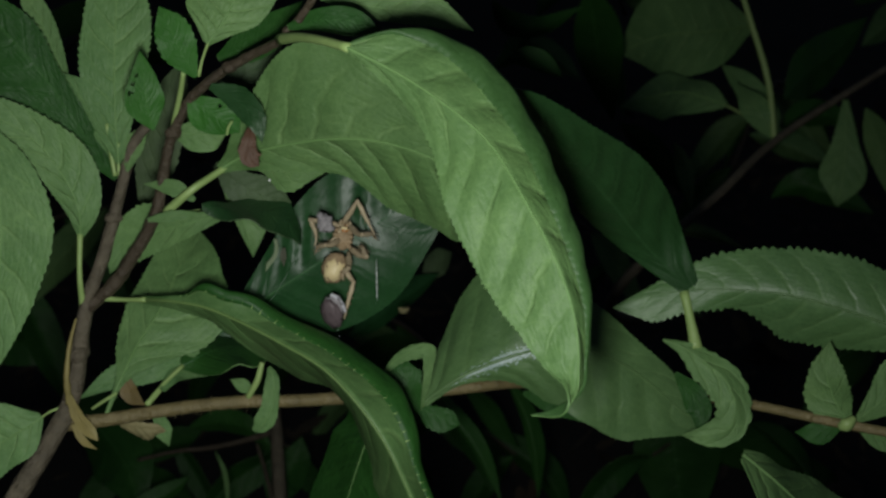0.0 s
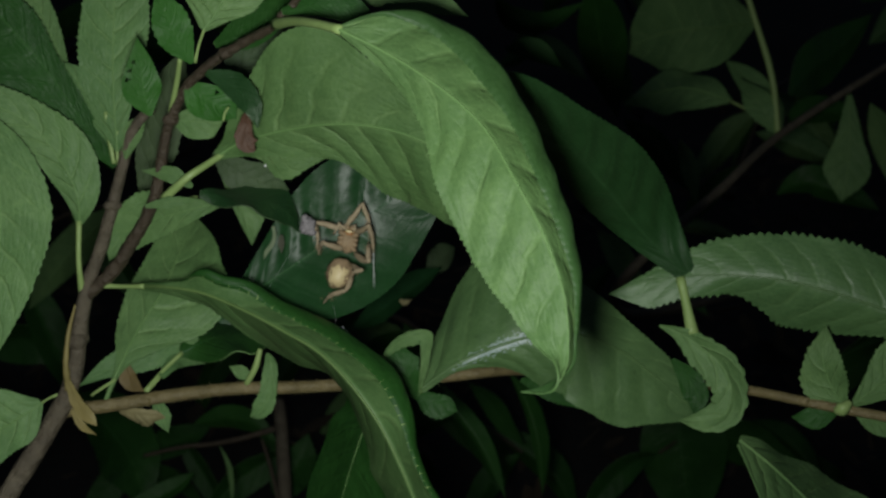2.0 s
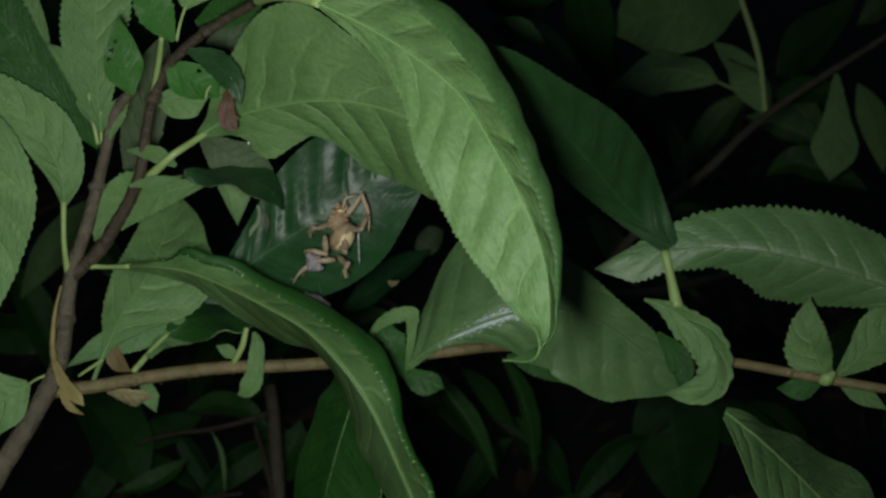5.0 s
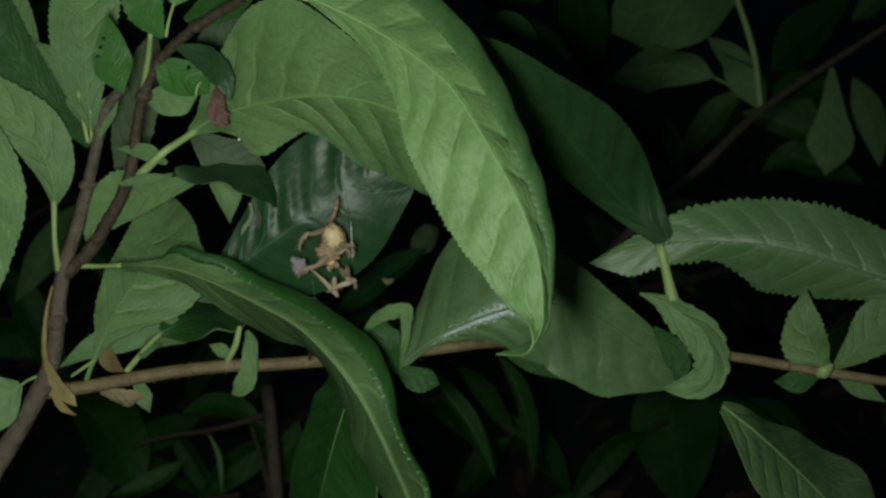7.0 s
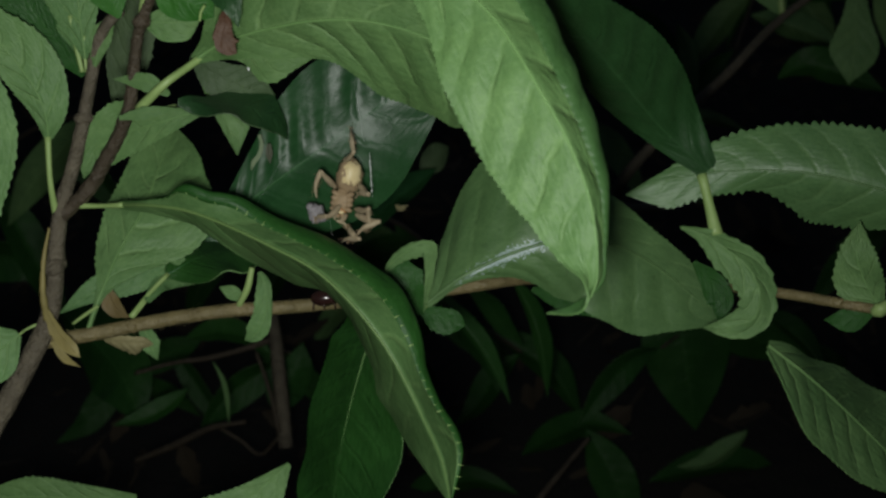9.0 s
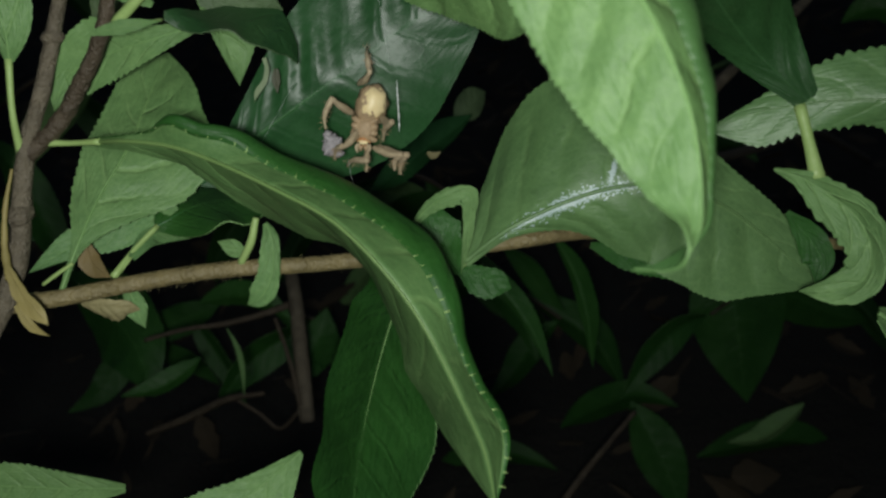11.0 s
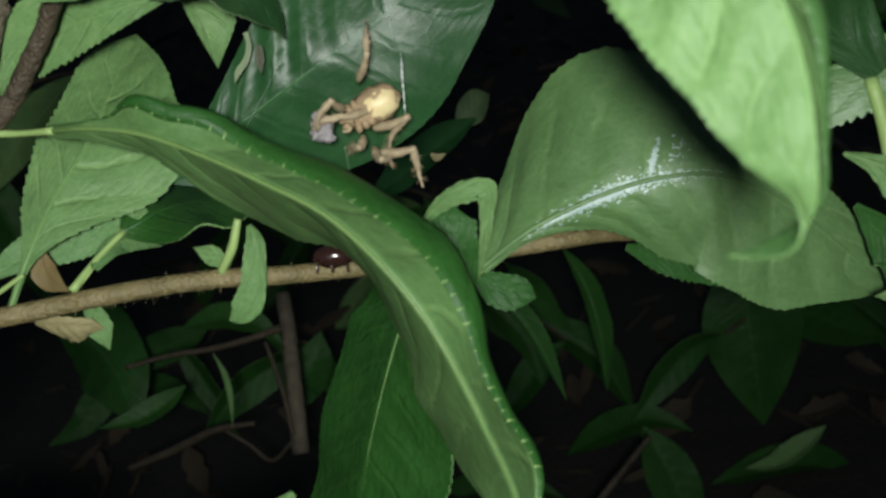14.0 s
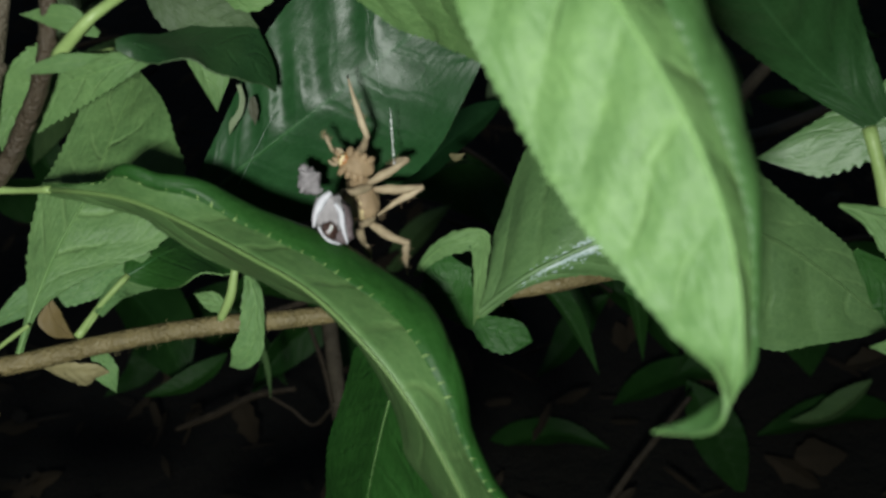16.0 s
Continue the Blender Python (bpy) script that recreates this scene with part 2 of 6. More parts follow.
def leaf(plant, label, flip, rows, petiole=None, teeth=20, veins=8, gloss=0, detail=0, name="leaf", mats=None, roll=0.0, roll_side=-1, quilt=1.8, arch=0.0, stalk=0.0, roll_from=0.0, bite=1.0, rib=None, uneven=0, holes=(), tips=False, soft_mid=0.0, sheen=()):
    """A leaf in two skins with a toothed margin. rows: midrib x, y, z, then the width and angle of each half (mm, degrees round the midrib)."""
    global leaf_count
    leaf_count += 1
    rnd = random.Random(leaf_count)
    nu, nv = max(32, teeth * 5 + 1), (14 if roll or soft_mid else 7 if detail else 5)
    sm = hermite(rows, nu)
    c = sm[:, :3] * MM
    t = unit(np.gradient(c, axis=0))
    u = unit(np.cross(t, np.array([0, 1.0, 0])))
    v = np.cross(u, t)
    along = np.linspace(0, 1, nu)
    place = along * teeth + rnd.random()
    cut = np.array([rnd.uniform(0.35, 1.0) for _ in range(teeth + 2)])
    saw = np.minimum(place % 1.0, (1 - place % 1.0) * 3) * 1.3 * cut[place.astype(int)]
    amp = np.sin(np.pi * np.clip(along * 1.04, 0, 1)) ** 0.5
    grid = np.zeros((nu, 2 * nv + 1, 3))
    length = np.linalg.norm(np.diff(c, axis=0), axis=1).sum()
    across = np.linspace(-1, 1, 2 * nv + 1)
    wave = [rnd.uniform(0, 6.3) for _ in range(4)]
    for j, s in enumerate(across):
        col = 3 if s > 0 else 5
        w = np.maximum(sm[:, col], 0) * MM
        a = np.radians(sm[:, col + 1])[:, None]
        way = np.cos(a) * u + np.sin(a) * v
        reach = abs(s) * w
        if abs(s) == 1:
            pitch = length / teeth
            reach = reach + amp * (saw - 0.5) * bite * min(pitch * 0.42, 0.00055) * np.clip(w / 0.004, 0, 1)
        lift = np.cross(t, way) * np.sign(s)
        if roll and s * roll_side > 0:
            # this margin rolls over towards the underside and shows the upper skin
            q = max(0.0, (abs(s) - 0.6) / 0.4)
            strip = roll * w * np.sin(np.pi * np.clip(along, 0, 1)) ** 0.6 * np.clip((along - roll_from) / 0.1, 0, 1)
            reach = np.minimum(abs(s) / 0.6, 1.0) * w - strip * (1 - math.cos(math.pi * q)) / 2 + (reach - abs(s) * w) * (abs(s) == 1) * (0.2 if tips else 1)
            front = 0.0009 * math.sin(math.pi * q) ** 0.8 + 0.0006 * q
            grid[:, j] = c + way * reach[:, None] + lift * (front * np.clip(w / 0.006, 0, 1) * (1 if flip else -1))[:, None]
        else:
            grid[:, j] = c + way * reach[:, None]
        ripple = 0.035 * w * abs(s) ** 2 * np.sin(along * 17 + wave[0 if s > 0 else 1]) + 0.05 * w * abs(s) * np.sin(along * 7 + wave[2])
        bulge = quilt * 0.00022 * np.clip(w / 0.01, 0, 1) * np.sin(np.pi * (along * veins - 1.5 * abs(s) ** 1.25 + (0.22 if s > 0 else -0.22))) ** 2 * (1 - abs(s) ** 6) * min(1, abs(s) * 4)
        if uneven:
            # some folds between the veins stand out, others hardly
            bulge = bulge * ((0.3 + 1.0 * np.abs(np.sin(along * 9 + 1))) if s < 0 else 0.3)
        keel = -0.06 * w * np.sin(np.pi * abs(s))
        grid[:, j] += lift * (ripple + (bulge + keel * 0.4 - arch * w * abs(s) * (1 - abs(s))) * (-1 if flip else 1))[:, None]
    if soft_mid:
        # the two halves meet in a rounded ridge, not a crease
        a, b = (np.cos(x) * u + np.sin(x) * v for x in (np.radians(sm[:, 4])[:, None], np.radians(sm[:, 6])[:, None]))
        wide = np.sqrt(np.maximum(sm[:, 3], 0) * np.maximum(sm[:, 5], 0))[:, None] * MM
        for j, s in enumerate(across):
            grid[:, j] += (a + b) / 2 * wide * (math.sqrt(s * s + soft_mid ** 2) - abs(s))
    du, ds = np.gradient(grid, axis=0), np.gradient(grid, axis=1)
    nrm = unit(np.cross(du, ds))
    nrm[0], nrm[-1] = nrm[1], nrm[-2]
    thick = 0.00012
    a, b = grid + nrm * thick, grid - nrm * thick
    n = nu * (2 * nv + 1)
    m = 2 * nv + 1
    border = [x[:, k] for k in (0, m - 1) for x in (a, b)]
    verts = np.concatenate([a.reshape(-1, 3), b.reshape(-1, 3)] + border)
    k = (np.arange(nu - 1)[:, None] * m + np.arange(m - 1)).ravel()
    upper = np.column_stack([k, k + m, k + m + 1, k + 1])
    lower = np.column_stack([k, k + 1, k + m + 1, k + m]) + n
    if holes:
        # bitten through by insects: place along and across the blade
        ac, sc = (along[1:] + along[:-1])[:, None] / 2, (across[1:] + across[:-1])[None, :] / 2
        keep = np.ones((nu - 1, m - 1), bool)
        for ha, hs in holes:
            keep &= ((ac - ha) / 0.034) ** 2 + ((sc - hs) / 0.13) ** 2 > 1
        upper, lower = upper[keep.ravel()], lower[keep.ravel()]
    e = 2 * n + np.arange(nu - 1)
    rim = np.concatenate([np.column_stack([e, e + nu, e + nu + 1, e + 1]), np.column_stack([e + 2 * nu, e + 2 * nu + 1, e + 3 * nu + 1, e + 3 * nu])])
    faces = np.concatenate([upper, lower, rim])
    me = bpy.data.meshes.new(name)
    me.from_pydata(verts.tolist(), [], faces.tolist())
    under, top = mats or ((SATIN, TOP_GLOSS) if gloss else (UNDER, TOP))
    me.materials.append(under)
    me.materials.append(top)
    which = np.concatenate([np.full(len(upper), 0 if flip else 1), np.full(len(lower), 1 if flip else 0), np.zeros(len(rim), int)])
    me.polygons.foreach_set("material_index", which.astype(np.int32))
    me.polygons.foreach_set("use_smooth", np.ones(len(faces), bool))
    uv = me.uv_layers.new(name="leaf")
    flat = np.zeros((2 * n + 4 * nu, 2))
    flat[: 2 * n, 0] = np.tile(np.repeat(along * veins / 10, m), 2)
    flat[: 2 * n, 1] = np.tile(np.tile(across / 2 + 0.5, nu), 2)
    uv.data.foreach_set("uv", flat[faces.ravel()].astype(np.float32).ravel())
    me.update()
    ob = new(name, me)
    ob.parent = plant
    tagged(ob, label)
    # the midrib stands out on the underside
    ribside = 1 if flip else -1
    width = float(np.max(sm[:, 3] + sm[:, 5]))
    rr = np.clip(width * 0.012, 0.1, 0.4)
    ridge = (grid[:, nv] + nrm[:, nv] * ribside * (thick + rr * MM * 0.1)) / MM
    part("midrib", tube(ridge[:: max(1, nu // 24)], [rr * 1.2, rr * 0.8, rr * 0.25], 6), rib or (mats[0] if mats else RIB), ob)
    if tips:
        # pale hardened points of the teeth along the rolled margin
        j = 2 * nv if roll_side > 0 else 0
        bm = bmesh.new()
        for k in range(2, nu - 2):
            if (place[k] % 1.0) >= 0.75 > (place[k - 1] % 1.0) and along[k] > roll_from:
                p = Vector(grid[k, j])
                d = Vector(unit(grid[k, j - (1 if roll_side > 0 else -1)] - grid[k, j])) * 0.9 + Vector((0, -0.35, 0.25)) + Vector(t[k]) * 0.3
                s0 = d.orthogonal().normalized()
                s1 = d.cross(s0).normalized()
                big = rnd.uniform(0.6, 1.2)
                ring = [bm.verts.new(p + (s0 * math.cos(q) + s1 * math.sin(q)) * 0.00016 * big) for q in (0, 1.57, 3.14, 4.71)]
                top = bm.verts.new(p + d * 0.00095 * big)
                for q in range(4):
                    bm.faces.new((ring[q], ring[(q + 1) % 4], top))
        tagged(part("tooth_tips", bm, STALK, ob, "pale points of the teeth"), kind="stuff")
    if sheen:
        # a broken highlight laid on the blade as pale flecks: from and to (along, mm across), how much
        bm = bmesh.new()
        for a0, d0, a1, d1, spread, count in sheen:
            for _ in range(count):
                q = rnd.random()
                bell = 0.45 + 0.55 * math.sin(math.pi * min(1, q * 1.1))
                k = int((a0 + (a1 - a0) * q) * (nu - 1))
                d = d0 + (d1 - d0) * q + rnd.gauss(0, spread) * bell
                w = max(sm[k, 3 if d > 0 else 5], 0.5)
                f = nv + max(-0.9, min(0.9, d / w)) * nv
                j = int(f)
                n0 = Vector(nrm[k, j]) * ribside
                p = Vector(grid[k, j] * (1 - f + j) + grid[k, j + 1] * (f - j)) + n0 * (0.00019 + 0.00002 * rnd.random())
                e0 = Vector(t[k])
                e0 = (e0 - n0 * e0.dot(n0)).normalized()
                e1 = n0.cross(e0)
                r = rnd.uniform(0.00006, 0.00024) * bell
                turn = rnd.uniform(0, 6.3)
                bm.faces.new([bm.verts.new(p + (e0 * math.cos(turn + z) * 1.6 + e1 * math.sin(turn + z)) * r * rnd.uniform(0.5, 1.2)) for z in (0, 1.1, 2.0, 3.1, 4.2, 5.2)])
        tagged(part("sheen_flecks", bm, SHEEN, ob, "pale flecks painted as the highlight along the midrib"), kind="stuff")
    if petiole:
        r0 = stalk or rr * 1.6
        part("petiole", tube(petiole, [r0 * 1.3, r0 * 0.9, r0], 8), STALK, ob)
    return ob


# ---- ground ----
def ground():
    bm = bmesh.new()
    xs = [-150, -20, -4, -2] + [-1.2 + 0.08 * i for i in range(31)] + [2, 4, 20, 150]
    ys = [-150, -20, -4, -1] + [0.0 + 0.08 * i for i in range(31)] + [3.5, 6, 20, 150]
    grid = [[bm.verts.new((x, y, 0.018 * noise.noise(Vector((x * 4, y * 4, 0))) if abs(x) < 2 and -1 < y < 3 else 0)) for x in xs] for y in ys]
    for a, b in zip(grid, grid[1:]):
        for i in range(len(xs) - 1):
            bm.faces.new((a[i], a[i + 1], b[i + 1], b[i]))
    ob = part("ground", bm, SOIL, None)
    return tagged(ob, "bare dark soil under the shrub at night", "ground", kind="structure")


ground()


def litter():
    rnd = random.Random(5)
    verts, faces = [], []
    for _ in range(2200):
        x, y = rnd.uniform(-0.55, 0.75), rnd.uniform(0.35, 1.7)
        m = pose(x, y, rnd.uniform(0.008, 0.03), rnd.uniform(-35, 35), rnd.uniform(-35, 35), rnd.uniform(0, 360))
        size, wide, curl = rnd.uniform(0.004, 0.015), rnd.uniform(0.2, 0.6), rnd.uniform(-0.4, 0.6)
        base = len(verts)
        for i in range(9):
            q = i / 8
            w = wide * math.sin(math.pi * q) ** 0.7
            w *= rnd.uniform(0.55, 1.15)
            for s in (-1, 0, 1):
                verts.append(m @ Vector(((q - 0.5) * size * 2, s * w * size, size * (curl * s * s * w + 0.4 * curl * (q - 0.5) ** 2 * 4))))
        for i in range(8):
            for j in (0, 1):
                faces.append([base + i * 3 + j, base + i * 3 + 3 + j, base + i * 3 + 4 + j, base + i * 3 + 1 + j])
    me = bpy.data.meshes.new("leaf_litter")
    me.from_pydata(verts, [], faces)
    me.materials.append(LITTER)
    ob = new("leaf_litter", me)
    mod = ob.modifiers.new("thick", "SOLIDIFY")
    mod.thickness = 0.0004
    tagged(ob, "fallen brown leaves scattered on dark soil", "leaf litter", kind="stuff")


litter()

# ---- the shrub ----
shrub = new("shrub")
shrub.empty_display_size = 0.02
tagged(shrub, "green shrub with serrated leaves on brown twigs at night", "shrub")
main_stem = [(-96.6, 222.3, 249.4), (-89.5, 229.8, 261.9), (-82.9, 236.3, 271.5), (-77.8, 241.2, 280.8), (-74.6, 248.3, 298.8), (-69.9, 253.4, 312.7), (-66.8, 256.9, 323.9), (-63.5, 258.6, 332.9), (-59.9, 258.6, 336.7)]
foot = [(main_stem[0][0] - 25, main_stem[0][1] + 20, 0), (main_stem[0][0] - 18, main_stem[0][1] + 12, 130)]
part("stem", tube(foot + main_stem, [3.4, 3.0, 2.4, 2.2, 2.0, 1.9, 1.6, 1.3, 1.2, 1.1, 1.0], 12, 150, 0.24), BARK, shrub, "grey-brown woody main stem")
part("branch", tube([(-74.1, 248.5, 299.3), (-69.2, 249.4, 303.4), (-64.5, 249.3, 309.7), (-60.9, 248.3, 315.2), (-57.8, 247.0, 321.4), (-56.2, 247.5, 328.4), (-53.8, 246.4, 336.2), (-49.4, 244.2, 344.0), (-43.6, 240.8, 349.5), (-36.7, 236.0, 354.2), (-29.3, 229.4, 358.9), (-23.3, 223.2, 366.5), (-17.7, 217.7, 376.1)], [1.5, 1.3, 1.05, 0.9, 0.55], 12, 140, 0.24), BARK_RED, shrub, "dark reddish-brown forked branch")
part("branch", tube([(-79.2, 240.4, 276.2), (-73.9, 241.6, 276.3), (-69.4, 242.8, 276.4), (-58.0, 245.5, 277.2), (-42.0, 247.6, 278.0), (-32.0, 249.7, 277.1), (-22.4, 251.6, 276.8), (-0.4, 253.5, 277.8), (8.2, 253.8, 278.6), (12.6, 256.5, 277.8), (19.2, 261.6, 275.6), (34.3, 265.2, 273.2), (53.0, 262.0, 272.5), (64.6, 242.3, 279.8), (80.1, 230.9, 281.3), (93.2, 226.3, 280.8), (111.3, 221.8, 280.8)], [1.5, 1.4, 1.35, 1.2, 1.05, 0.9], 12, 130, 0.08), BARK_TAN, shrub, "tan side twig with short hairs")
part("bud", tube([(78.3, 229.5, 281.5), (79.4, 228.9, 282.3), (81.1, 229.4, 283.6)], [0.7, 1.4, 0.6], 10, 12, 0.2), STALK, shrub, "small pale green bud on the twig")
part("dry_sheath", tube([(-75.7, 244.6, 298.4), (-76.8, 240.9, 292.4), (-76.9, 238.2, 287.3), (-75.8, 234.8, 283.8)], [0.25, 0.45, 0.6, 0.7], 8, 30, 0.35), YELLOW, shrub, "yellow dried sheath peeling from the stem")


def nodes_on(points, spots, material):
    """Swollen nodes and leaf scars along a twig."""
    sm = hermite(np.array(points, float), 101)
    for at, r in spots:
        p = sm[int(at * 100)]
        part("node", lump(p, (r, r, r * 0.8), 0.3, 150, sub=2), material, shrub)


nodes_on(main_stem, [(0.5, 2.5), (0.78, 1.9), (0.99, 1.5)], BARK)
nodes_on([(-74.1, 248.5, 299.3), (-69.2, 249.4, 303.4), (-64.5, 249.3, 309.7), (-60.9, 248.3, 315.2), (-57.8, 247.0, 321.4), (-56.2, 247.5, 328.4), (-53.8, 246.4, 336.2), (-49.4, 244.2, 344.0), (-43.6, 240.8, 349.5), (-36.7, 236.0, 354.2), (-29.3, 229.4, 358.9), (-23.3, 223.2, 366.5), (-17.7, 217.7, 376.1)], [(0.42, 1.7), (0.62, 1.5), (0.80, 1.4)], BARK_RED)
nodes_on([(-79.2, 240.4, 276.2), (-73.9, 241.6, 276.3), (-69.4, 242.8, 276.4), (-58.0, 245.5, 277.2), (-42.0, 247.6, 278.0), (-32.0, 249.7, 277.1), (-22.4, 251.6, 276.8), (-0.4, 253.5, 277.8), (8.2, 253.8, 278.6), (12.6, 256.5, 277.8), (19.2, 261.6, 275.6), (34.3, 265.2, 273.2), (53.0, 262.0, 272.5), (64.6, 242.3, 279.8), (80.1, 230.9, 281.3), (93.2, 226.3, 280.8), (111.3, 221.8, 280.8)], [(0.02, 2.0), (0.08, 1.7), (0.18, 1.6), (0.37, 1.6), (0.82, 1.4)], BARK_TAN)


def twig_hairs(points):
    rnd = random.Random(3)
    sm = hermite(np.array(points, float), 400)
    bm = bmesh.new()
    for _ in range(170):
        i = rnd.randrange(5, 150)
        p = Vector(sm[i]) * MM
        d = Vector((rnd.uniform(-0.5, 0.5), rnd.uniform(-1, 0.3), rnd.uniform(-1, 1))).normalized()
        q = p + d * rnd.uniform(0.0019, 0.0026)
        s = d.orthogonal().normalized() * rnd.uniform(0.00005, 0.00013)
        vs = [bm.verts.new(p + s), bm.verts.new(p - s), bm.verts.new(q)]
        bm.faces.new(vs)
        s2 = d.cross(s)
        vs = [bm.verts.new(p + s2), bm.verts.new(p - s2), bm.verts.new(q)]
        bm.faces.new(vs)
    ob = part("hairs", bm, DRY, shrub, "short pale hairs on the twig")
    tagged(ob, kind="stuff")


twig_hairs([(-79.2, 240.4, 276.2), (-73.9, 241.6, 276.3), (-69.4, 242.8, 276.4), (-58.0, 245.5, 277.2), (-42.0, 247.6, 278.0), (-32.0, 249.7, 277.1), (-22.4, 251.6, 276.8), (-0.4, 253.5, 277.8), (8.2, 253.8, 278.6), (12.6, 256.5, 277.8), (19.2, 261.6, 275.6), (34.3, 265.2, 273.2), (53.0, 262.0, 272.5), (64.6, 242.3, 279.8), (80.1, 230.9, 281.3), (93.2, 226.3, 280.8), (111.3, 221.8, 280.8)])

for line, r, text in [([(-49.3, 239.7, 350.6), (-50.7, 242.6, 346.1), (-53.6, 246.5, 337.9)], 0.55, "pale green cut leaf stalk"),
                      ([(-69.8, 259.6, 335.5), (-69.3, 258.7, 330.7), (-68.4, 257.3, 325.0)], 0.50, "pale green young stalk"),
                      ([(-67.3, 258.2, 331.8), (-67.6, 257.9, 328.5), (-67.6, 257.3, 325.0)], 0.35, "thin pale stalk in the axil"),
                      ([(-38.5, 247.9, 287.0), (-39.6, 247.1, 283.1), (-41.8, 247.4, 279.0)], 0.70, "pale yellow-green stalk on the twig"),
                      ([(-73.9, 243.3, 278.4), (-71.6, 243.3, 280.0), (-68.5, 243.7, 281.9)], 0.35, "thin pale stalk beside the fork"),
                      ([(-41.4, 237.1, 339.1), (-41.2, 238.2, 340.4), (-40.6, 239.1, 341.3)], 0.25, "thin pale stalk")]:
    part("leaf_stalk", tube(line, [r * 0.8, r, r * 0.9], 10, 14, 0.05), STALK, shrub, text)

leaf(plant=shrub, label="broad pale green serrated leaf drooping over the others", flip=False, roll=0.55, teeth=64, veins=10, detail=2, quilt=2.6, bite=1.0, mats=(DULL, FOLD), rib=RIB, stalk=0.8,
     petiole=[(-29.5, 228.8, 358.9), (-24.9, 218.3, 361.2), (-19.5, 207.5, 362.5), (-15.4, 201.5, 362.6)],
     rows=[(-15.9, 201.6, 362.7, 0.5, -168, 0.8, 20),
           (-7.7, 198.2, 359.2, 2.9, -185, 9.5, 42),
           (-0.7, 193.9, 355.5, 5.4, -171, 11.4, 47),
           (5.8, 189.2, 350.9, 9.6, -172, 9.2, 49),
           (11.5, 181.9, 343.2, 11.5, -182, 8.0, 53),
           (15.6, 177.0, 336.1, 11.2, -185, 6.6, 55),
           (18.2, 173.1, 328.7, 8.8, -186, 4.4, 58),
           (18.7, 170.2, 323.2, 5.8, -190, 2.8, 65),
           (18.3, 168.3, 319.6, 2.1, -168, 2.5, 66),
           (16.0, 166.5, 317.1, 1.0, -85, 1.3, 101),
           (11.8, 166.3, 316.6, 0.0, -85, 0.0, 101)])
leaf(plant=shrub, label="large pale green leaf arching with clear side veins", flip=True, teeth=62, veins=10, detail=2, quilt=3.4, stalk=0.75, bite=0.9, mats=(DULL, TOP), rib=RIB,
     petiole=[(-55.5, 244.1, 321.5), (-49.3, 243.1, 326.9), (-45.9, 246.6, 328.5), (-43.1, 248.7, 330.0)],
     rows=[(-45.0, 247.7, 329.1, 1.0, 18, 0.8, -164),
           (-42.2, 247.5, 331.0, 2.4, -9, 2.1, -165),
           (-36.8, 244.1, 334.0, 7.5, -2, 3.9, -165),
           (-29.6, 240.6, 336.5, 15.3, -1, 5.9, -178),
           (-20.3, 235.5, 338.9, 18.5, 2, 9.9, -196),
           (-13.8, 232.7, 339.3, 12.4, 1, 15.6, -202),
           (-6.3, 229.4, 338.4, 6.6, -3, 17.2, -206),
           (1.0, 225.5, 336.0, 5.6, -8, 14.2, -201),
           (7.1, 220.0, 333.1, 6.8, -7, 10.6, -193),
           (12.8, 212.5, 328.9, 0.0, -7, 0.0, -173)])
leaf(plant=shrub, label="dark glossy green leaf turned upper side up", flip=True, teeth=50, veins=9, detail=2, stalk=1.1, rib=RIB_DARK, gloss=0, quilt=4.0, bite=0.7, mats=(DARK, DARK),
     petiole=[(52.1, 245.0, 291.4), (51.1, 248.4, 296.6), (50.1, 251.7, 301.5)],
     rows=[(51.8, 252.0, 301.6, 2.1, 173, 1.6, -2),
           (43.2, 251.8, 309.9, 8.0, 172, 3.6, 6),
           (31.4, 242.0, 325.4, 10.5, 178, 5.7, -8),
           (20.6, 228.0, 339.6, 7.0, 183, 3.8, 8),
           (10.2, 214.0, 350.6, 3.6, 186, 1.6, -4),
           (1.5, 206.0, 357.0, 0.0, 234, 0.0, 1)])
leaf(plant=shrub, label="pale green finely serrated leaf on its own twig", flip=False, bite=2.6, teeth=46, veins=11, detail=2, soft_mid=0.16, mats=(SATIN, TOP), rib=SATIN, quilt=0.8,
     rows=[(103.8, 238.3, 293.3, 1.6, 164, 1.8, -35),
           (94.0, 241.1, 296.9, 9.7, 141, 6.2, 22),
           (83.0, 243.7, 300.1, 11.9, 141, 11.0, 24),
           (71.8, 246.1, 302.6, 11.2, 138, 12.4, 22),
           (60.8, 249.2, 302.9, 9.3, 141, 5.4, 14),
           (50.8, 251.8, 301.7, 5.5, 143, 4.7, -29),
           (41.6, 253.1, 299.6, 1.5, 124, 5.3, -23),
           (35.5, 253.4, 297.1, 0.0, 124, 0.0, -23)])
leaf(plant=shrub, label="curled leaf with a bitten torn edge", flip=True, teeth=14, veins=5, detail=1, bite=1.5, arch=-0.25,
     rows=[(45.2, 245.7, 293.1, 0.3, 29, 0.2, -172),
           (48.9, 244.4, 292.2, 1.2, 27, 1.6, -161),
           (53.4, 242.3, 289.7, 3.2, 51, 4.0, -161),
           (58.0, 239.7, 285.8, 4.4, 42, 4.7, -167),
           (59.3, 237.5, 281.3, 4.3, 23, 3.8, -180),
           (58.2, 236.7, 277.4, 3.7, 1, 3.9, -190),
           (54.5, 237.2, 275.6, 2.8, -13, 2.6, -190),
           (49.0, 238.9, 274.6, 0.0, -13, 0.0, -190)])
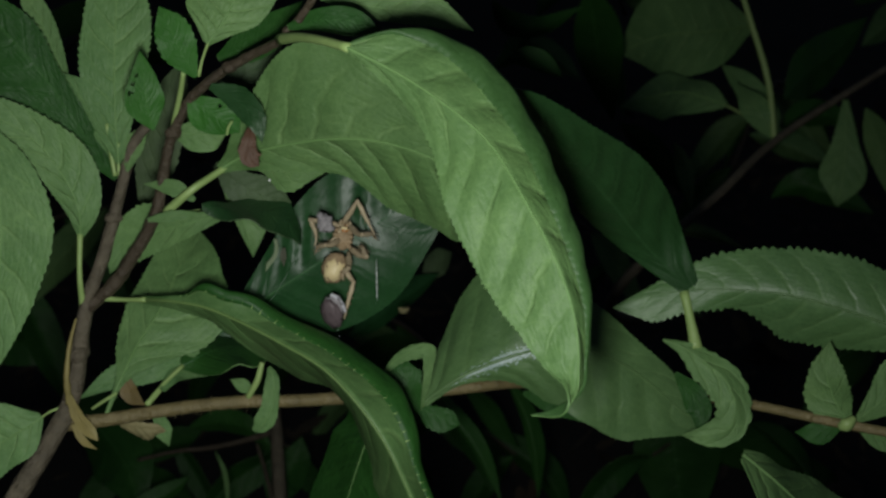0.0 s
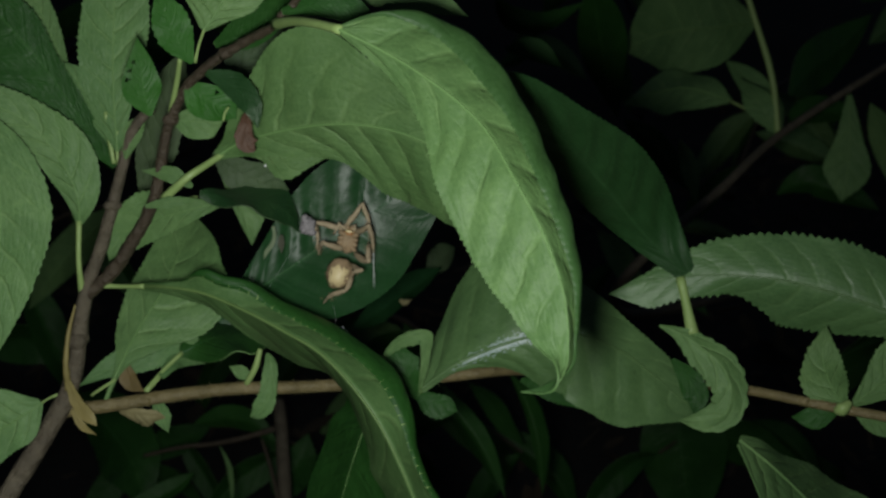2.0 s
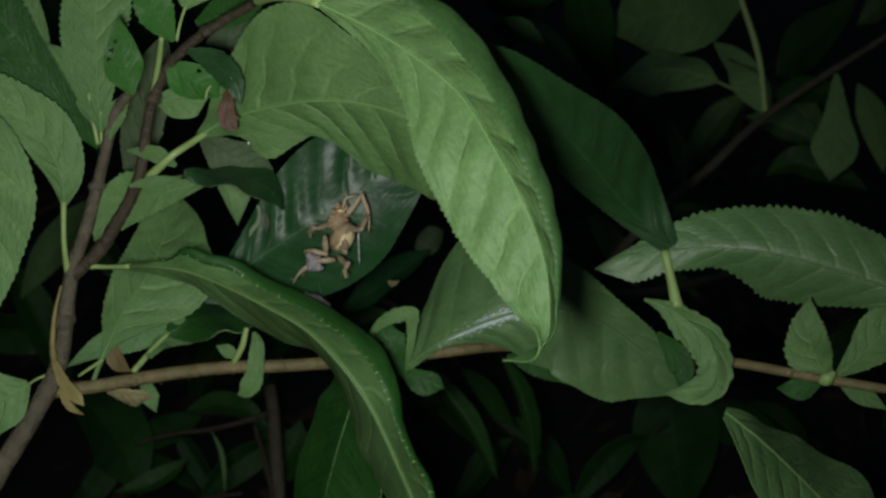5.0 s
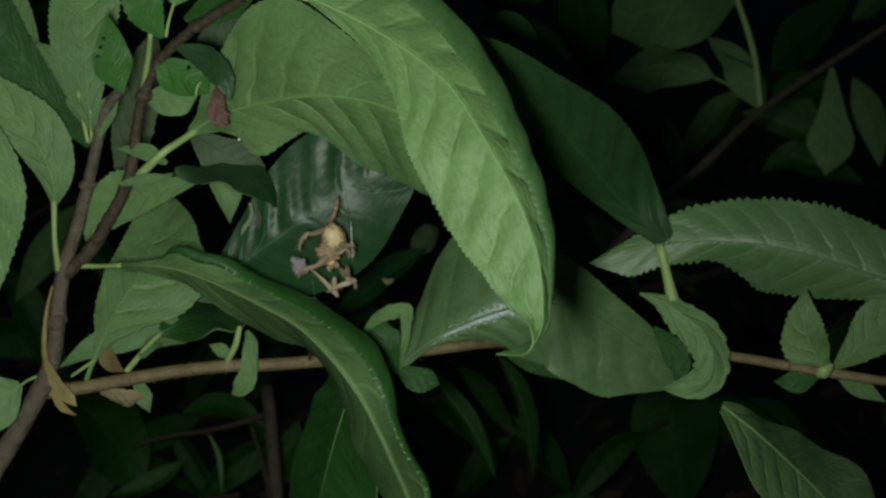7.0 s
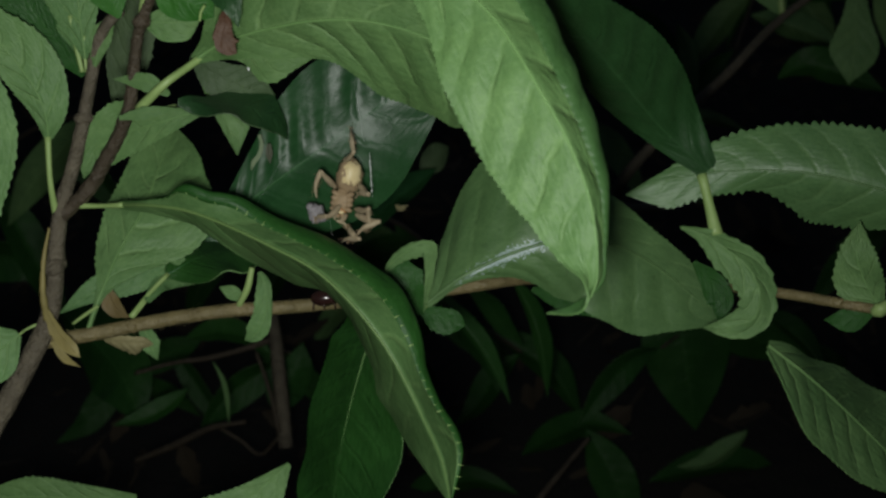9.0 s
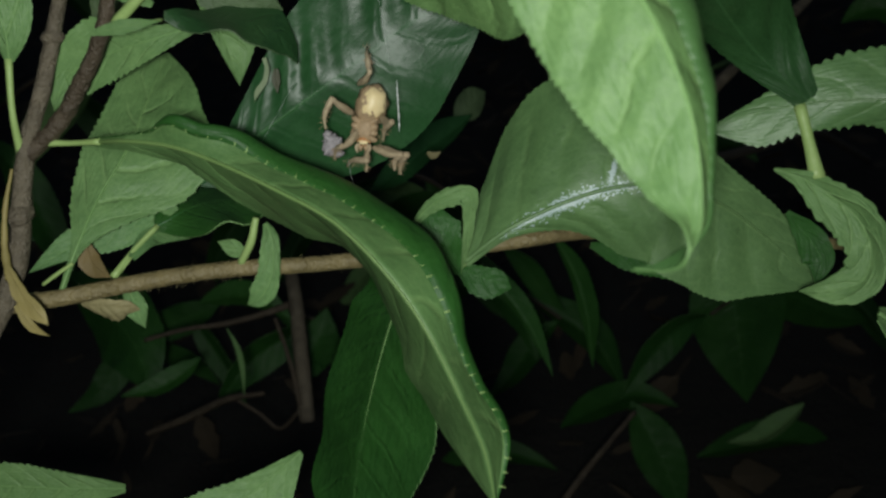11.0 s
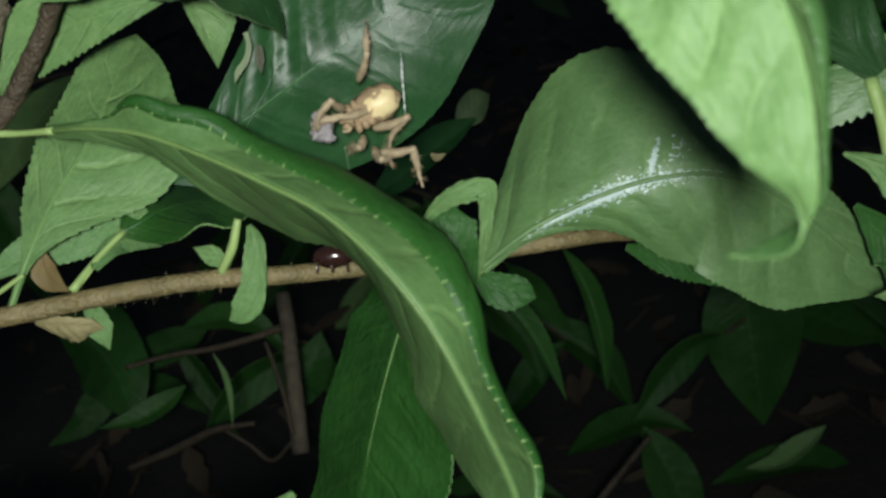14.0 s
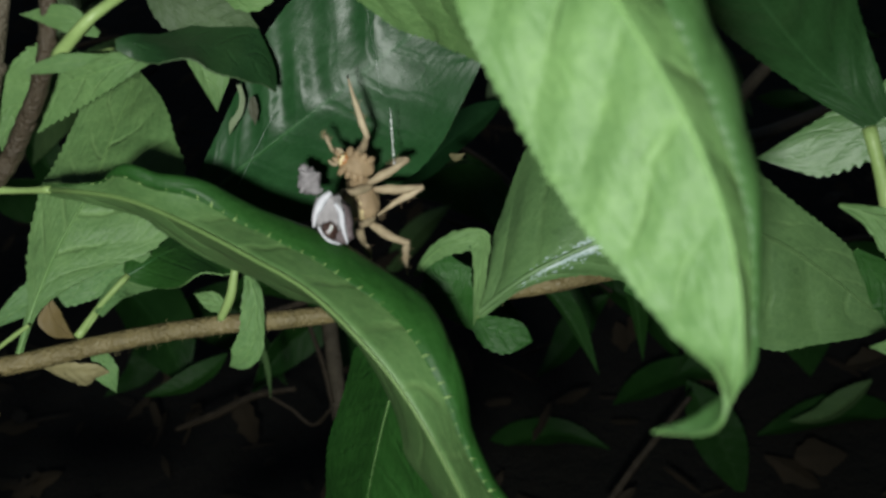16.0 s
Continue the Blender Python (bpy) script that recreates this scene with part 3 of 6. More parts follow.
leaf(plant=shrub, label="dark fold inside the torn leaf", flip=True, teeth=4, veins=3, rib=RIB_DARK,
     rows=[(49.3, 250.9, 283.1, 0.5, -168, 0.5, 12),
           (53.2, 249.2, 278.3, 2.6, -169, 2.8, 11),
           (54.9, 248.1, 275.2, 3.2, -178, 2.3, 2),
           (53.9, 246.7, 271.5, 0.0, -178, 0.0, 2)])
# the midrib's highlight is put on as pale flecks
leaf(plant=shrub, label="large green leaf with a painted highlight along its midrib", flip=True, teeth=58, veins=9, detail=2, arch=0.08, bite=0.9, soft_mid=0.2, mats=(SATIN, FOLD), rib=SATIN,
     sheen=[(0.10, -0.3, 0.52, 0.0, 0.75, 700), (0.16, -0.3, 0.42, -0.1, 0.45, 900), (0.375, 0.3, 0.41, 6.0, 0.5, 150), (0.36, 1.0, 0.47, 4.5, 1.3, 60)],
     petiole=[(-5.9, 249.8, 275.9), (-4.6, 248.7, 277.0)],
     rows=[(-4.6, 248.7, 277.0, 0.8, 62, 1.0, -180),
           (2.1, 248.3, 282.5, 13.1, 64, 1.7, -192),
           (10.5, 248.9, 286.4, 21.4, 55, 5.4, -195),
           (19.4, 249.6, 289.1, 22.7, 51, 12.5, -182),
           (29.7, 250.5, 289.1, 12.5, 50, 14.6, -180),
           (38.6, 252.9, 284.3, 6.7, 43, 15.2, -166),
           (47.9, 254.7, 276.1, 5.1, 33, 12.8, -157),
           (53.8, 255.0, 270.4, 2.8, 27, 4.8, -153),
           (57.9, 255.6, 267.3, 0.0, 27, 0.0, -153)])
leaf(plant=shrub, label="long leaf bending over in the foreground with toothed fold", flip=True, quilt=0.6, roll=0.52, mats=(BENT, TOP), roll_side=1, roll_from=0.12, bite=1.3, teeth=58, veins=11, detail=2, tips=True, rib=RIB_YELLOW,
     petiole=[(-71.3, 249.1, 301.0), (-68.0, 248.5, 301.0), (-61.4, 245.9, 302.0)],
     rows=[(-62.4, 247.2, 301.5, 0.7, 27, 0.7, -153),
           (-55.0, 240.6, 303.9, 1.0, 29, 2.4, -201),
           (-51.2, 238.7, 304.2, 2.0, 8, 4.0, -209),
           (-47.4, 236.6, 304.2, 5.3, -1, 5.2, -212),
           (-43.7, 234.6, 303.6, 4.8, 14, 6.5, -208),
           (-38.8, 231.3, 302.8, 6.6, 67, 15.6, -222),
           (-30.5, 226.0, 300.6, 9.7, 82, 16.8, -227),
           (-23.1, 221.5, 297.9, 11.5, 82, 15.3, -232),
           (-17.6, 217.6, 293.9, 12.9, 74, 15.4, -236),
           (-12.3, 214.0, 288.0, 9.0, 57, 15.9, -238),
           (-8.3, 210.3, 281.8, 7.6, 75, 17.6, -240),
           (-5.6, 208.1, 275.9, 7.0, 78, 17.2, -242),
           (-2.4, 206.5, 267.3, 6.3, 71, 14.2, -241),
           (-1.3, 205.1, 259.6, 0.0, 71, 0.0, -241)])
leaf(plant=shrub, label="dark green narrow leaf hanging below the twig", flip=True, teeth=36, veins=9, detail=1, rib=RIB,
     rows=[(-14.0, 248.7, 277.0, 0.7, 174, 1.3, -37),
           (-15.5, 247.1, 272.4, 10.8, 115, 13.0, -66),
           (-17.7, 245.0, 266.8, 16.0, 111, 16.0, -61),
           (-20.8, 241.7, 257.6, 17.1, 110, 18.1, -56),
           (-23.5, 238.0, 247.4, 17.7, 116, 16.8, -54),
           (-25.3, 234.2, 237.2, 16.2, 119, 10.2, -54),
           (-27.1, 230.9, 228.1, 0.0, 119, 0.0, -54)])
leaf(plant=shrub, label="pale green oval leaf standing upright behind the fork", flip=True, teeth=36, veins=8, detail=1,
     rows=[(-71.7, 242.2, 275.5, 0.4, 6, 0.5, -173),
           (-68.3, 246.6, 283.4, 1.1, 9, 1.3, -172),
           (-65.3, 253.2, 289.4, 5.4, 28, 8.3, -170),
           (-61.4, 259.7, 294.9, 7.9, 27, 14.2, -160),
           (-59.5, 268.8, 299.4, 6.9, 15, 10.8, -158),
           (-58.1, 276.1, 302.9, 4.8, 7, 5.9, -151),
           (-57.0, 281.4, 305.4, 0.0, 7, 0.0, -151)])
leaf(plant=shrub, label="dull green leaf behind the side twig", flip=False, teeth=24, veins=7,
     rows=[(-53.6, 257.8, 285.5, 0.5, 161, 0.8, -19),
           (-63.6, 256.7, 282.5, 2.9, 161, 4.0, -19),
           (-71.9, 254.2, 279.8, 2.8, 162, 2.1, -24),
           (-78.7, 250.3, 277.1, 0.0, 162, 0.0, -24)])
leaf(plant=shrub, label="dark green leaf in the shade of another", flip=False, teeth=24, veins=7, quilt=0.6, rib=RIB_DARK,
     petiole=[(-63.3, 246.8, 277.5), (-60.2, 251.5, 280.4), (-56.8, 255.3, 282.8)],
     rows=[(-57.1, 255.3, 282.7, 0.8, 26, 0.9, -150),
           (-50.2, 259.0, 284.7, 11.8, 91, 10.8, -94),
           (-43.1, 261.9, 284.5, 15.0, 95, 9.7, -86),
           (-36.6, 264.5, 283.4, 0.0, 95, 0.0, -86)])
leaf(plant=shrub, label="small narrow green leaf on a short stalk", flip=True, teeth=12, veins=5,
     petiole=[(-62.9, 247.3, 277.2), (-60.5, 249.7, 279.6)],
     rows=[(-60.5, 249.7, 279.6, 0.7, 17, 0.7, -163),
           (-58.1, 254.7, 281.2, 1.8, 62, 2.0, -130),
           (-52.5, 259.6, 278.2, 0.0, 62, 0.0, -130)])
leaf(plant=shrub, label="large dark green glossy leaf behind the spider", flip=True, teeth=30, veins=9, gloss=1, detail=2, quilt=3.8, uneven=1, rib=RIB_DARK, bite=0.3,
     rows=[(-49.1, 257.7, 289.3, 0.6, -164, 0.6, 16),
           (-42.2, 259.0, 294.5, 9.3, -184, 3.6, 12),
           (-34.1, 260.1, 300.0, 14.4, -184, 8.2, 18),
           (-24.8, 261.4, 306.0, 16.4, -177, 13.2, 21),
           (-15.0, 263.7, 312.3, 14.2, -165, 14.4, 21),
           (-5.8, 265.5, 317.5, 8.2, -154, 8.9, 22),
           (2.1, 267.4, 322.6, 0.0, -154, 0.0, 22)])
leaf(plant=shrub, label="dark bluish-green leaf in the shade of the others", flip=False, gloss=1, teeth=24, veins=8, quilt=3.0, rib=RIB_DARK, bite=0.5,
     rows=[(-30.1, 385.0, 232.0, 0.7, 20, 0.7, 160),
           (-23.0, 392.0, 235.0, 4.1, 20, 4.1, 160),
           (-14.8, 400.0, 238.8, 5.3, 20, 4.9, 160),
           (-7.0, 408.0, 241.0, 4.2, 20, 3.9, 160),
           (-1.2, 415.0, 242.9, 0.0, 20, 0.0, 160)])
leaf(plant=shrub, label="small rounded dull leaf behind the others", flip=True, teeth=10, veins=6, bite=0.4, mats=(GREY, TOP),
     rows=[(-6.6, 437.0, 233.7, 0.7, 10, 0.7, 170),
           (-4.3, 438.0, 235.1, 3.6, 10, 3.4, 170),
           (-1.4, 440.0, 237.0, 4.9, 10, 4.8, 170),
           (1.7, 443.0, 238.5, 4.0, 10, 3.8, 170),
           (3.5, 446.0, 239.2, 0, 10, 0, 170)])
leaf(plant=shrub, label="withered brown scrap in the shade", flip=False, teeth=3, veins=3, mats=(DRY, DRY), name="dead_leaf", quilt=5,
     rows=[(-12.8, 345.0, 259.1, 0.3, 10, 0.3, 170),
           (-11.5, 345.0, 258.1, 1.0, 10, 0.8, 170),
           (-9.5, 345.0, 259.1, 0.0, 10, 0.0, 170)])
leaf(plant=shrub, label="pale leaf passing behind the forked twig", flip=False, teeth=24, veins=7,
     rows=[(-44.4, 254.7, 317.9, 0.5, 161, 0.5, -19),
           (-53.3, 253.9, 315.8, 2.5, 160, 2.8, -16),
           (-62.4, 255.7, 312.5, 6.6, 161, 4.3, -18),
           (-68.1, 256.1, 309.5, 3.9, 166, 4.1, -18),
           (-70.5, 254.3, 304.5, 0.0, 166, 0.0, -18)])
# the darker skin stands in for the shadow this leaf lies in
leaf(plant=shrub, label="curved leaf tip seen from above, shade put into its colour", flip=False, teeth=20, veins=6, quilt=0.6, rib=RIB_DARK, mats=(GREY, DARK),
     petiole=[(-54.9, 244.1, 321.5), (-52.1, 246.8, 320.7), (-49.8, 249.6, 320.2)],
     rows=[(-49.2, 249.0, 321.0, 0.7, 25, 0.7, -155),
           (-44.5, 252.2, 319.4, 3.0, 87, 4.6, -93),
           (-38.9, 254.5, 318.0, 6.8, 86, 6.4, -98),
           (-33.7, 255.0, 315.9, 7.2, 76, 5.2, -103),
           (-31.2, 255.1, 313.3, 2.6, 72, 2.8, -109),
           (-30.2, 254.5, 310.8, 0.0, 72, 0.0, -109)])
leaf(plant=shrub, label="small bright green bract at the fork", flip=False, teeth=4, veins=3, rib=RIB_DARK, mats=(BENT, BENT),
     rows=[(-58.5, 240.9, 320.9, 0.4, 21, 0.4, -159),
           (-53.6, 240.4, 321.9, 1.1, 22, 1.1, -161),
           (-47.9, 241.4, 322.3, 0.0, 22, 0.0, -161)])
leaf(plant=shrub, label="small bright green young leaf at the fork", flip=True, teeth=4, veins=3, rib=RIB_DARK, mats=(BENT, BENT),
     rows=[(-49.8, 244.9, 323.8, 0.4, 163, 0.5, -17),
           (-53.2, 245.7, 325.9, 1.5, 160, 1.9, -20),
           (-60.3, 247.3, 326.4, 0.0, 160, 0.0, -20)])
leaf(plant=shrub, label="pale narrow leaf tip hanging behind the dark leaf", flip=False, teeth=22, veins=6,
     rows=[(-48.5, 267.8, 325.2, 0.8, 176, 0.8, -4),
           (-46.2, 270.4, 316.1, 1.8, 171, 5.8, -9),
           (-44.1, 270.7, 308.8, 1.4, 185, 5.1, 6),
           (-42.4, 268.6, 302.8, 0.0, 185, 0.0, 6)])
leaf(plant=shrub, label="grey-green leaf with a nibbled edge", flip=True, teeth=14, veins=6, mats=(GREY, TOP), rib=GREY,
     rows=[(-48.4, 262.1, 326.1, 0.7, 16, 0.6, -164),
           (-42.1, 260.6, 321.8, 3.2, 19, 4.3, -166),
           (-36.4, 261.1, 319.1, 3.6, 18, 2.1, -169),
           (-32.7, 262.0, 317.6, 0.0, 18, 0.0, -169)])
leaf(plant=shrub, label="pale leaf lying under the arching leaf", flip=True, teeth=14, veins=6,
     rows=[(-41.8, 256.8, 327.7, 0.9, 22, 0.6, -156),
           (-37.3, 258.0, 326.9, 3.2, 22, 1.6, -174),
           (-33.1, 259.2, 326.0, 4.1, 19, 5.6, -192),
           (-28.6, 260.7, 325.8, 3.8, 17, 3.0, -180),
           (-23.2, 260.8, 326.0, 0, 17, 0, -180)])
leaf(plant=shrub, label="dull grey-green leaf behind the forked stems", flip=True, teeth=18, veins=7, mats=(GREY, DARK), rib=GREY,
     rows=[(-70.2, 285.0, 308.6, 0.6, 10, 0.6, 170),
           (-67.6, 287.0, 315.6, 4.2, 14, 4.0, 168),
           (-65.5, 289.0, 323.8, 5.4, 14, 5.0, 168),
           (-62.8, 291.0, 333.4, 4.6, 12, 4.4, 170),
           (-59.7, 293.0, 342.2, 0, 12, 0, 170)])
leaf(plant=shrub, label="dull grey-green leaf in the gap beside the arching leaf", flip=True, teeth=18, veins=7, mats=(GREY, DARK), rib=GREY,
     rows=[(-49.0, 275.0, 333.8, 0.6, 10, 0.6, 170),
           (-46.6, 277.0, 337.8, 3.0, 14, 3.2, 168),
           (-43.2, 279.0, 342.3, 4.0, 14, 4.4, 168),
           (-39.2, 281.0, 346.2, 3.0, 12, 3.2, 170),
           (-35.0, 283.0, 348.4, 0, 12, 0, 170)])
leaf(plant=shrub, label="broad pale leaf beside the stem", flip=True, quilt=0.8, teeth=30, veins=8, detail=1,
     rows=[(-91.3, 246.2, 339.7, 1.1, 6, 1.2, -174),
           (-87.9, 242.4, 329.3, 7.9, 4, 7.8, -176),
           (-86.8, 239.0, 319.9, 10.4, 1, 10.7, -179),
           (-87.4, 235.2, 309.4, 8.2, -1, 10.6, -181),
           (-88.1, 231.8, 300.0, 4.3, -2, 5.7, -182),
           (-89.0, 228.8, 291.7, 0.0, -2, 0.0, -182)])
leaf(plant=shrub, label="pale green leaf on a long upright stalk", flip=True, teeth=34, veins=8, detail=1, stalk=0.62,
     petiole=[(-75.1, 248.4, 299.1), (-74.9, 247.4, 306.1), (-74.5, 249.2, 315.1)],
     rows=[(-74.3, 249.0, 314.6, 0.6, 0, 0.7, -180),
           (-74.3, 249.4, 319.8, 2.8, 5, 4.3, -191),
           (-78.3, 251.1, 328.6, 4.2, -6, 7.3, -191),
           (-84.1, 252.1, 335.4, 4.4, -10, 4.9, -195),
           (-91.1, 252.1, 339.5, 3.3, -12, 3.9, -198),
           (-100.2, 254.1, 344.9, 0.0, -12, 0.0, -198)])
leaf(plant=shrub, label="dark green leaf reaching up from the twig", flip=False, teeth=34, veins=8, detail=1, rib=RIB_DARK,
     rows=[(-68.4, 257.6, 324.2, 0.5, -10, 0.6, 169),
           (-75.7, 260.7, 334.4, 5.6, -11, 2.7, 174),
           (-82.3, 262.8, 344.2, 9.1, -12, 3.7, 171),
           (-88.9, 264.2, 352.2, 11.9, -13, 5.8, 167),
           (-100.1, 267.2, 364.4, 0.0, -13, 0.0, 167)])
leaf(plant=shrub, label="pale grey-green upright leaf beside the stem", flip=True, teeth=34, veins=9, detail=1,
     rows=[(-67.3, 256.8, 327.8, 0.5, -2, 0.5, 178),
           (-67.9, 259.5, 335.3, 4.3, -1, 3.3, 179),
           (-68.2, 263.1, 345.2, 7.1, -0, 6.1, 180),
           (-68.0, 266.8, 355.2, 6.9, 1, 7.5, 181),
           (-67.5, 270.0, 364.0, 4.6, 1, 4.7, 181),
           (-66.8, 272.8, 371.7, 0.0, 1, 0.0, 181)])
leaf(plant=shrub, label="narrow pale leaf edge on beside the dark leaf", flip=True, teeth=20, veins=7,
     rows=[(-79.5, 268.0, 342.1, 0.4, -8, 0.6, 172),
           (-82.6, 270.6, 349.2, 2.5, -8, 2.2, 172),
           (-86.2, 273.2, 356.6, 2.6, -9, 2.6, 171),
           (-90.7, 276.1, 364.5, 0.0, -9, 0.0, 171)])
leaf(plant=shrub, label="small pale young leaf in the leaf axil", flip=True, teeth=10, veins=5,
     rows=[(-68.8, 258.4, 328.1, 0.3, -9, 0.3, 171),
           (-72.7, 261.1, 335.6, 1.8, -10, 2.2, 170),
           (-76.6, 263.4, 341.9, 1.6, -11, 2.8, 169),
           (-79.5, 264.6, 345.2, 0.0, -11, 0.0, 169)])
leaf(plant=shrub, label="small pale leaf between the two stems", flip=True, teeth=8, veins=4,
     rows=[(-65.6, 256.2, 326.3, 0.3, 6, 0.3, -174),
           (-64.1, 257.9, 330.9, 2.6, 10, 1.8, -172),
           (-61.3, 261.1, 335.5, 0.0, 10, 0.0, -172)])
leaf(plant=shrub, label="small dark green leaf with insect holes", flip=False, teeth=20, veins=5, detail=1, holes=[(.70,.55),(.59,.68),(.48,.76)], rib=RIB_DARK, mats=(YOUNG, YOUNG),
     rows=[(-55.4, 237.9, 339.9, 0.3, -5, 0.4, 175),
           (-56.6, 239.6, 344.3, 4.1, -4, 3.4, 176),
           (-57.1, 241.3, 349.1, 2.9, -3, 2.3, 177),
           (-57.9, 243.1, 354.0, 0.0, -3, 0.0, 177)])
leaf(plant=shrub, label="small dark green leaf next to the holed one", flip=False, teeth=10, veins=5, rib=RIB_DARK, mats=(YOUNG, YOUNG),
     rows=[(-46.8, 238.1, 350.0, 0.4, -11, 0.5, 169),
           (-49.7, 239.8, 354.7, 3.5, -10, 3.4, 170),
           (-51.9, 241.4, 359.2, 2.8, -9, 3.1, 171),
           (-53.7, 242.6, 362.4, 0.0, -9, 0.0, 171)])
leaf(plant=shrub, label="small bright green round leaf with a hole", flip=True, teeth=16, veins=4, detail=1, bite=0.4, holes=[(.5,-.62)], rib=RIB, mats=(YOUNG, YOUNG),
     rows=[(-49.5, 243.7, 344.9, 0.4, -164, 0.5, 16),
           (-47.1, 243.1, 343.3, 4.0, -184, 2.2, 17),
           (-44.2, 242.4, 341.4, 3.9, -184, 3.5, 17),
           (-41.4, 241.8, 339.8, 2.2, -187, 3.0, 17),
           (-39.6, 241.3, 338.5, 0.0, -187, 0.0, 17)])
leaf(plant=shrub, label="pale underside of a small leaf", flip=True, teeth=12, veins=4, detail=1, bite=0.3,
     rows=[(-54.6, 253.5, 335.1, 0.7, 20, 0.7, -160),
           (-52.4, 253.5, 335.1, 2.1, 20, 2.8, -160),
           (-49.3, 253.4, 334.9, 3.2, 20, 3.6, -160),
           (-46.3, 253.6, 335.3, 2.4, 20, 3.0, -160),
           (-44.0, 253.6, 335.5, 0.0, 20, 0.0, -160)])
leaf(plant=shrub, label="small dark folded leaf at the twig", flip=True, teeth=8, veins=4, rib=RIB_DARK, mats=(DARK, DARK),
     rows=[(-44.3, 238.9, 348.1, 0.6, -169, 0.6, 23),
           (-39.3, 236.6, 346.0, 2.0, -161, 2.9, 18),
           (-35.1, 233.9, 342.7, 2.2, -168, 1.8, 11),
           (-34.2, 232.5, 338.8, 0.0, -168, 0.0, 11)])
leaf(plant=shrub, label="pale leaf spreading at the top of the twig", flip=True, teeth=30, veins=8, detail=1,
     petiole=[(-46.5, 239.5, 349.9), (-45.5, 239.2, 353.2), (-44.2, 238.8, 356.3)],
     rows=[(-44.4, 238.8, 356.1, 0.8, 12, 0.5, -168),
           (-42.5, 239.6, 358.4, 6.7, 11, 2.2, -169),
           (-40.1, 241.1, 362.4, 7.9, 8, 6.3, -172),
           (-38.0, 243.2, 368.4, 5.6, 7, 7.0, -173),
           (-35.9, 245.4, 374.3, 0.0, 7, 0.0, -173)])
leaf(plant=shrub, label="dark serrated leaf above the twig", flip=True, teeth=26, veins=8, rib=RIB_DARK,
     rows=[(-27.6, 224.4, 361.7, 0.4, -165, 0.6, 15),
           (-21.9, 227.7, 362.4, 2.0, -160, 2.3, 22),
           (-16.0, 229.0, 361.9, 2.6, -157, 2.2, 28),
           (-11.3, 229.6, 359.6, 0.0, -157, 0.0, 28)])
leaf(plant=shrub, label="pale leaf at the top over the drooping one", flip=False, teeth=26, veins=8,
     rows=[(-23.7, 246.0, 363.8, 0.8, -160, 0.8, 20),
           (-14.0, 245.4, 361.9, 2.2, -160, 5.2, 20),
           (-4.3, 244.9, 360.7, 2.4, -160, 4.5, 20),
           (5.3, 243.8, 357.6, 0.0, -160, 0.0, 20)])
leaf(plant=shrub, label="dark grey-green leaf behind the twig end", flip=True, teeth=20, veins=7, rib=RIB_DARK,
     rows=[(-44.0, 247.6, 351.6, 0.5, -170, 0.7, 17),
           (-39.0, 251.1, 353.2, 3.4, -165, 3.5, 18),
           (-33.8, 255.1, 355.9, 2.9, -171, 3.7, 10),
           (-28.5, 259.8, 360.7, 0.0, -171, 0.0, 10)])
leaf(plant=shrub, label="pale leaf low on the main stem", flip=False, teeth=26, veins=7,
     petiole=[(-79.9, 240.8, 279.9), (-81.7, 239.3, 279.6), (-83.0, 237.6, 279.1)],
     rows=[(-82.6, 237.7, 279.4, 1.0, 171, 0.6, -7),
           (-86.3, 235.5, 277.4, 6.7, 162, 5.1, -18),
           (-90.7, 234.6, 275.0, 8.1, 166, 5.6, -18),
           (-97.1, 232.2, 272.4, 5.3, 166, 6.9, -16),
           (-103.5, 229.4, 268.8, 0.0, 166, 0.0, -16)])
leaf(plant=shrub, label="grey-green leaf low in front", flip=False, teeth=26, veins=8,
     rows=[(-69.1, 251.5, 231.3, 0.8, 160, 0.8, -20),
           (-81.4, 251.6, 231.7, 3.4, 160, 4.7, -20),
           (-93.1, 251.9, 232.6, 4.3, 160, 6.8, -20),
           (-104.9, 251.8, 232.1, 0.0, 160, 0.0, -20)])
leaf(plant=shrub, label="pale pointed leaf low in front", flip=False, teeth=26, veins=8,
     rows=[(-33.0, 234.4, 249.9, 0.4, 160, 0.6, -17),
           (-41.4, 230.9, 244.4, 3.1, 162, 7.4, -25),
           (-51.1, 227.8, 240.0, 5.0, 160, 4.8, -18),
           (-63.2, 225.9, 234.8, 0.0, 160, 0.0, -18)])
leaf(plant=shrub, label="broad dull green leaf hanging low beside the twig", flip=True, teeth=36, veins=9, detail=1, rib=UNDER, mats=(UNDER, TOP),
     rows=[(61.9, 238.4, 270.3, 1.7, 73, 2.1, -110),
           (69.2, 236.3, 264.6, 10.5, 84, 14.7, -106),
           (77.7, 233.5, 256.8, 20.0, 80, 15.5, -111),
           (87.0, 230.1, 247.5, 21.4, 72, 9.8, -113),
           (97.0, 226.3, 237.0, 0.0, 72, 0.0, -113)])
leaf(plant=shrub, label="small upright toothed leaf at the bud", flip=True, bite=1.8, teeth=14, veins=5,
     rows=[(80.7, 230.9, 281.3, 0.4, -24, 0.5, 170),
           (78.6, 235.2, 284.7, 5.8, -10, 4.1, 161),
           (77.9, 239.6, 288.7, 3.9, 0, 3.9, 179),
           (78.6, 241.8, 294.8, 0.0, 0, 0.0, 179)])
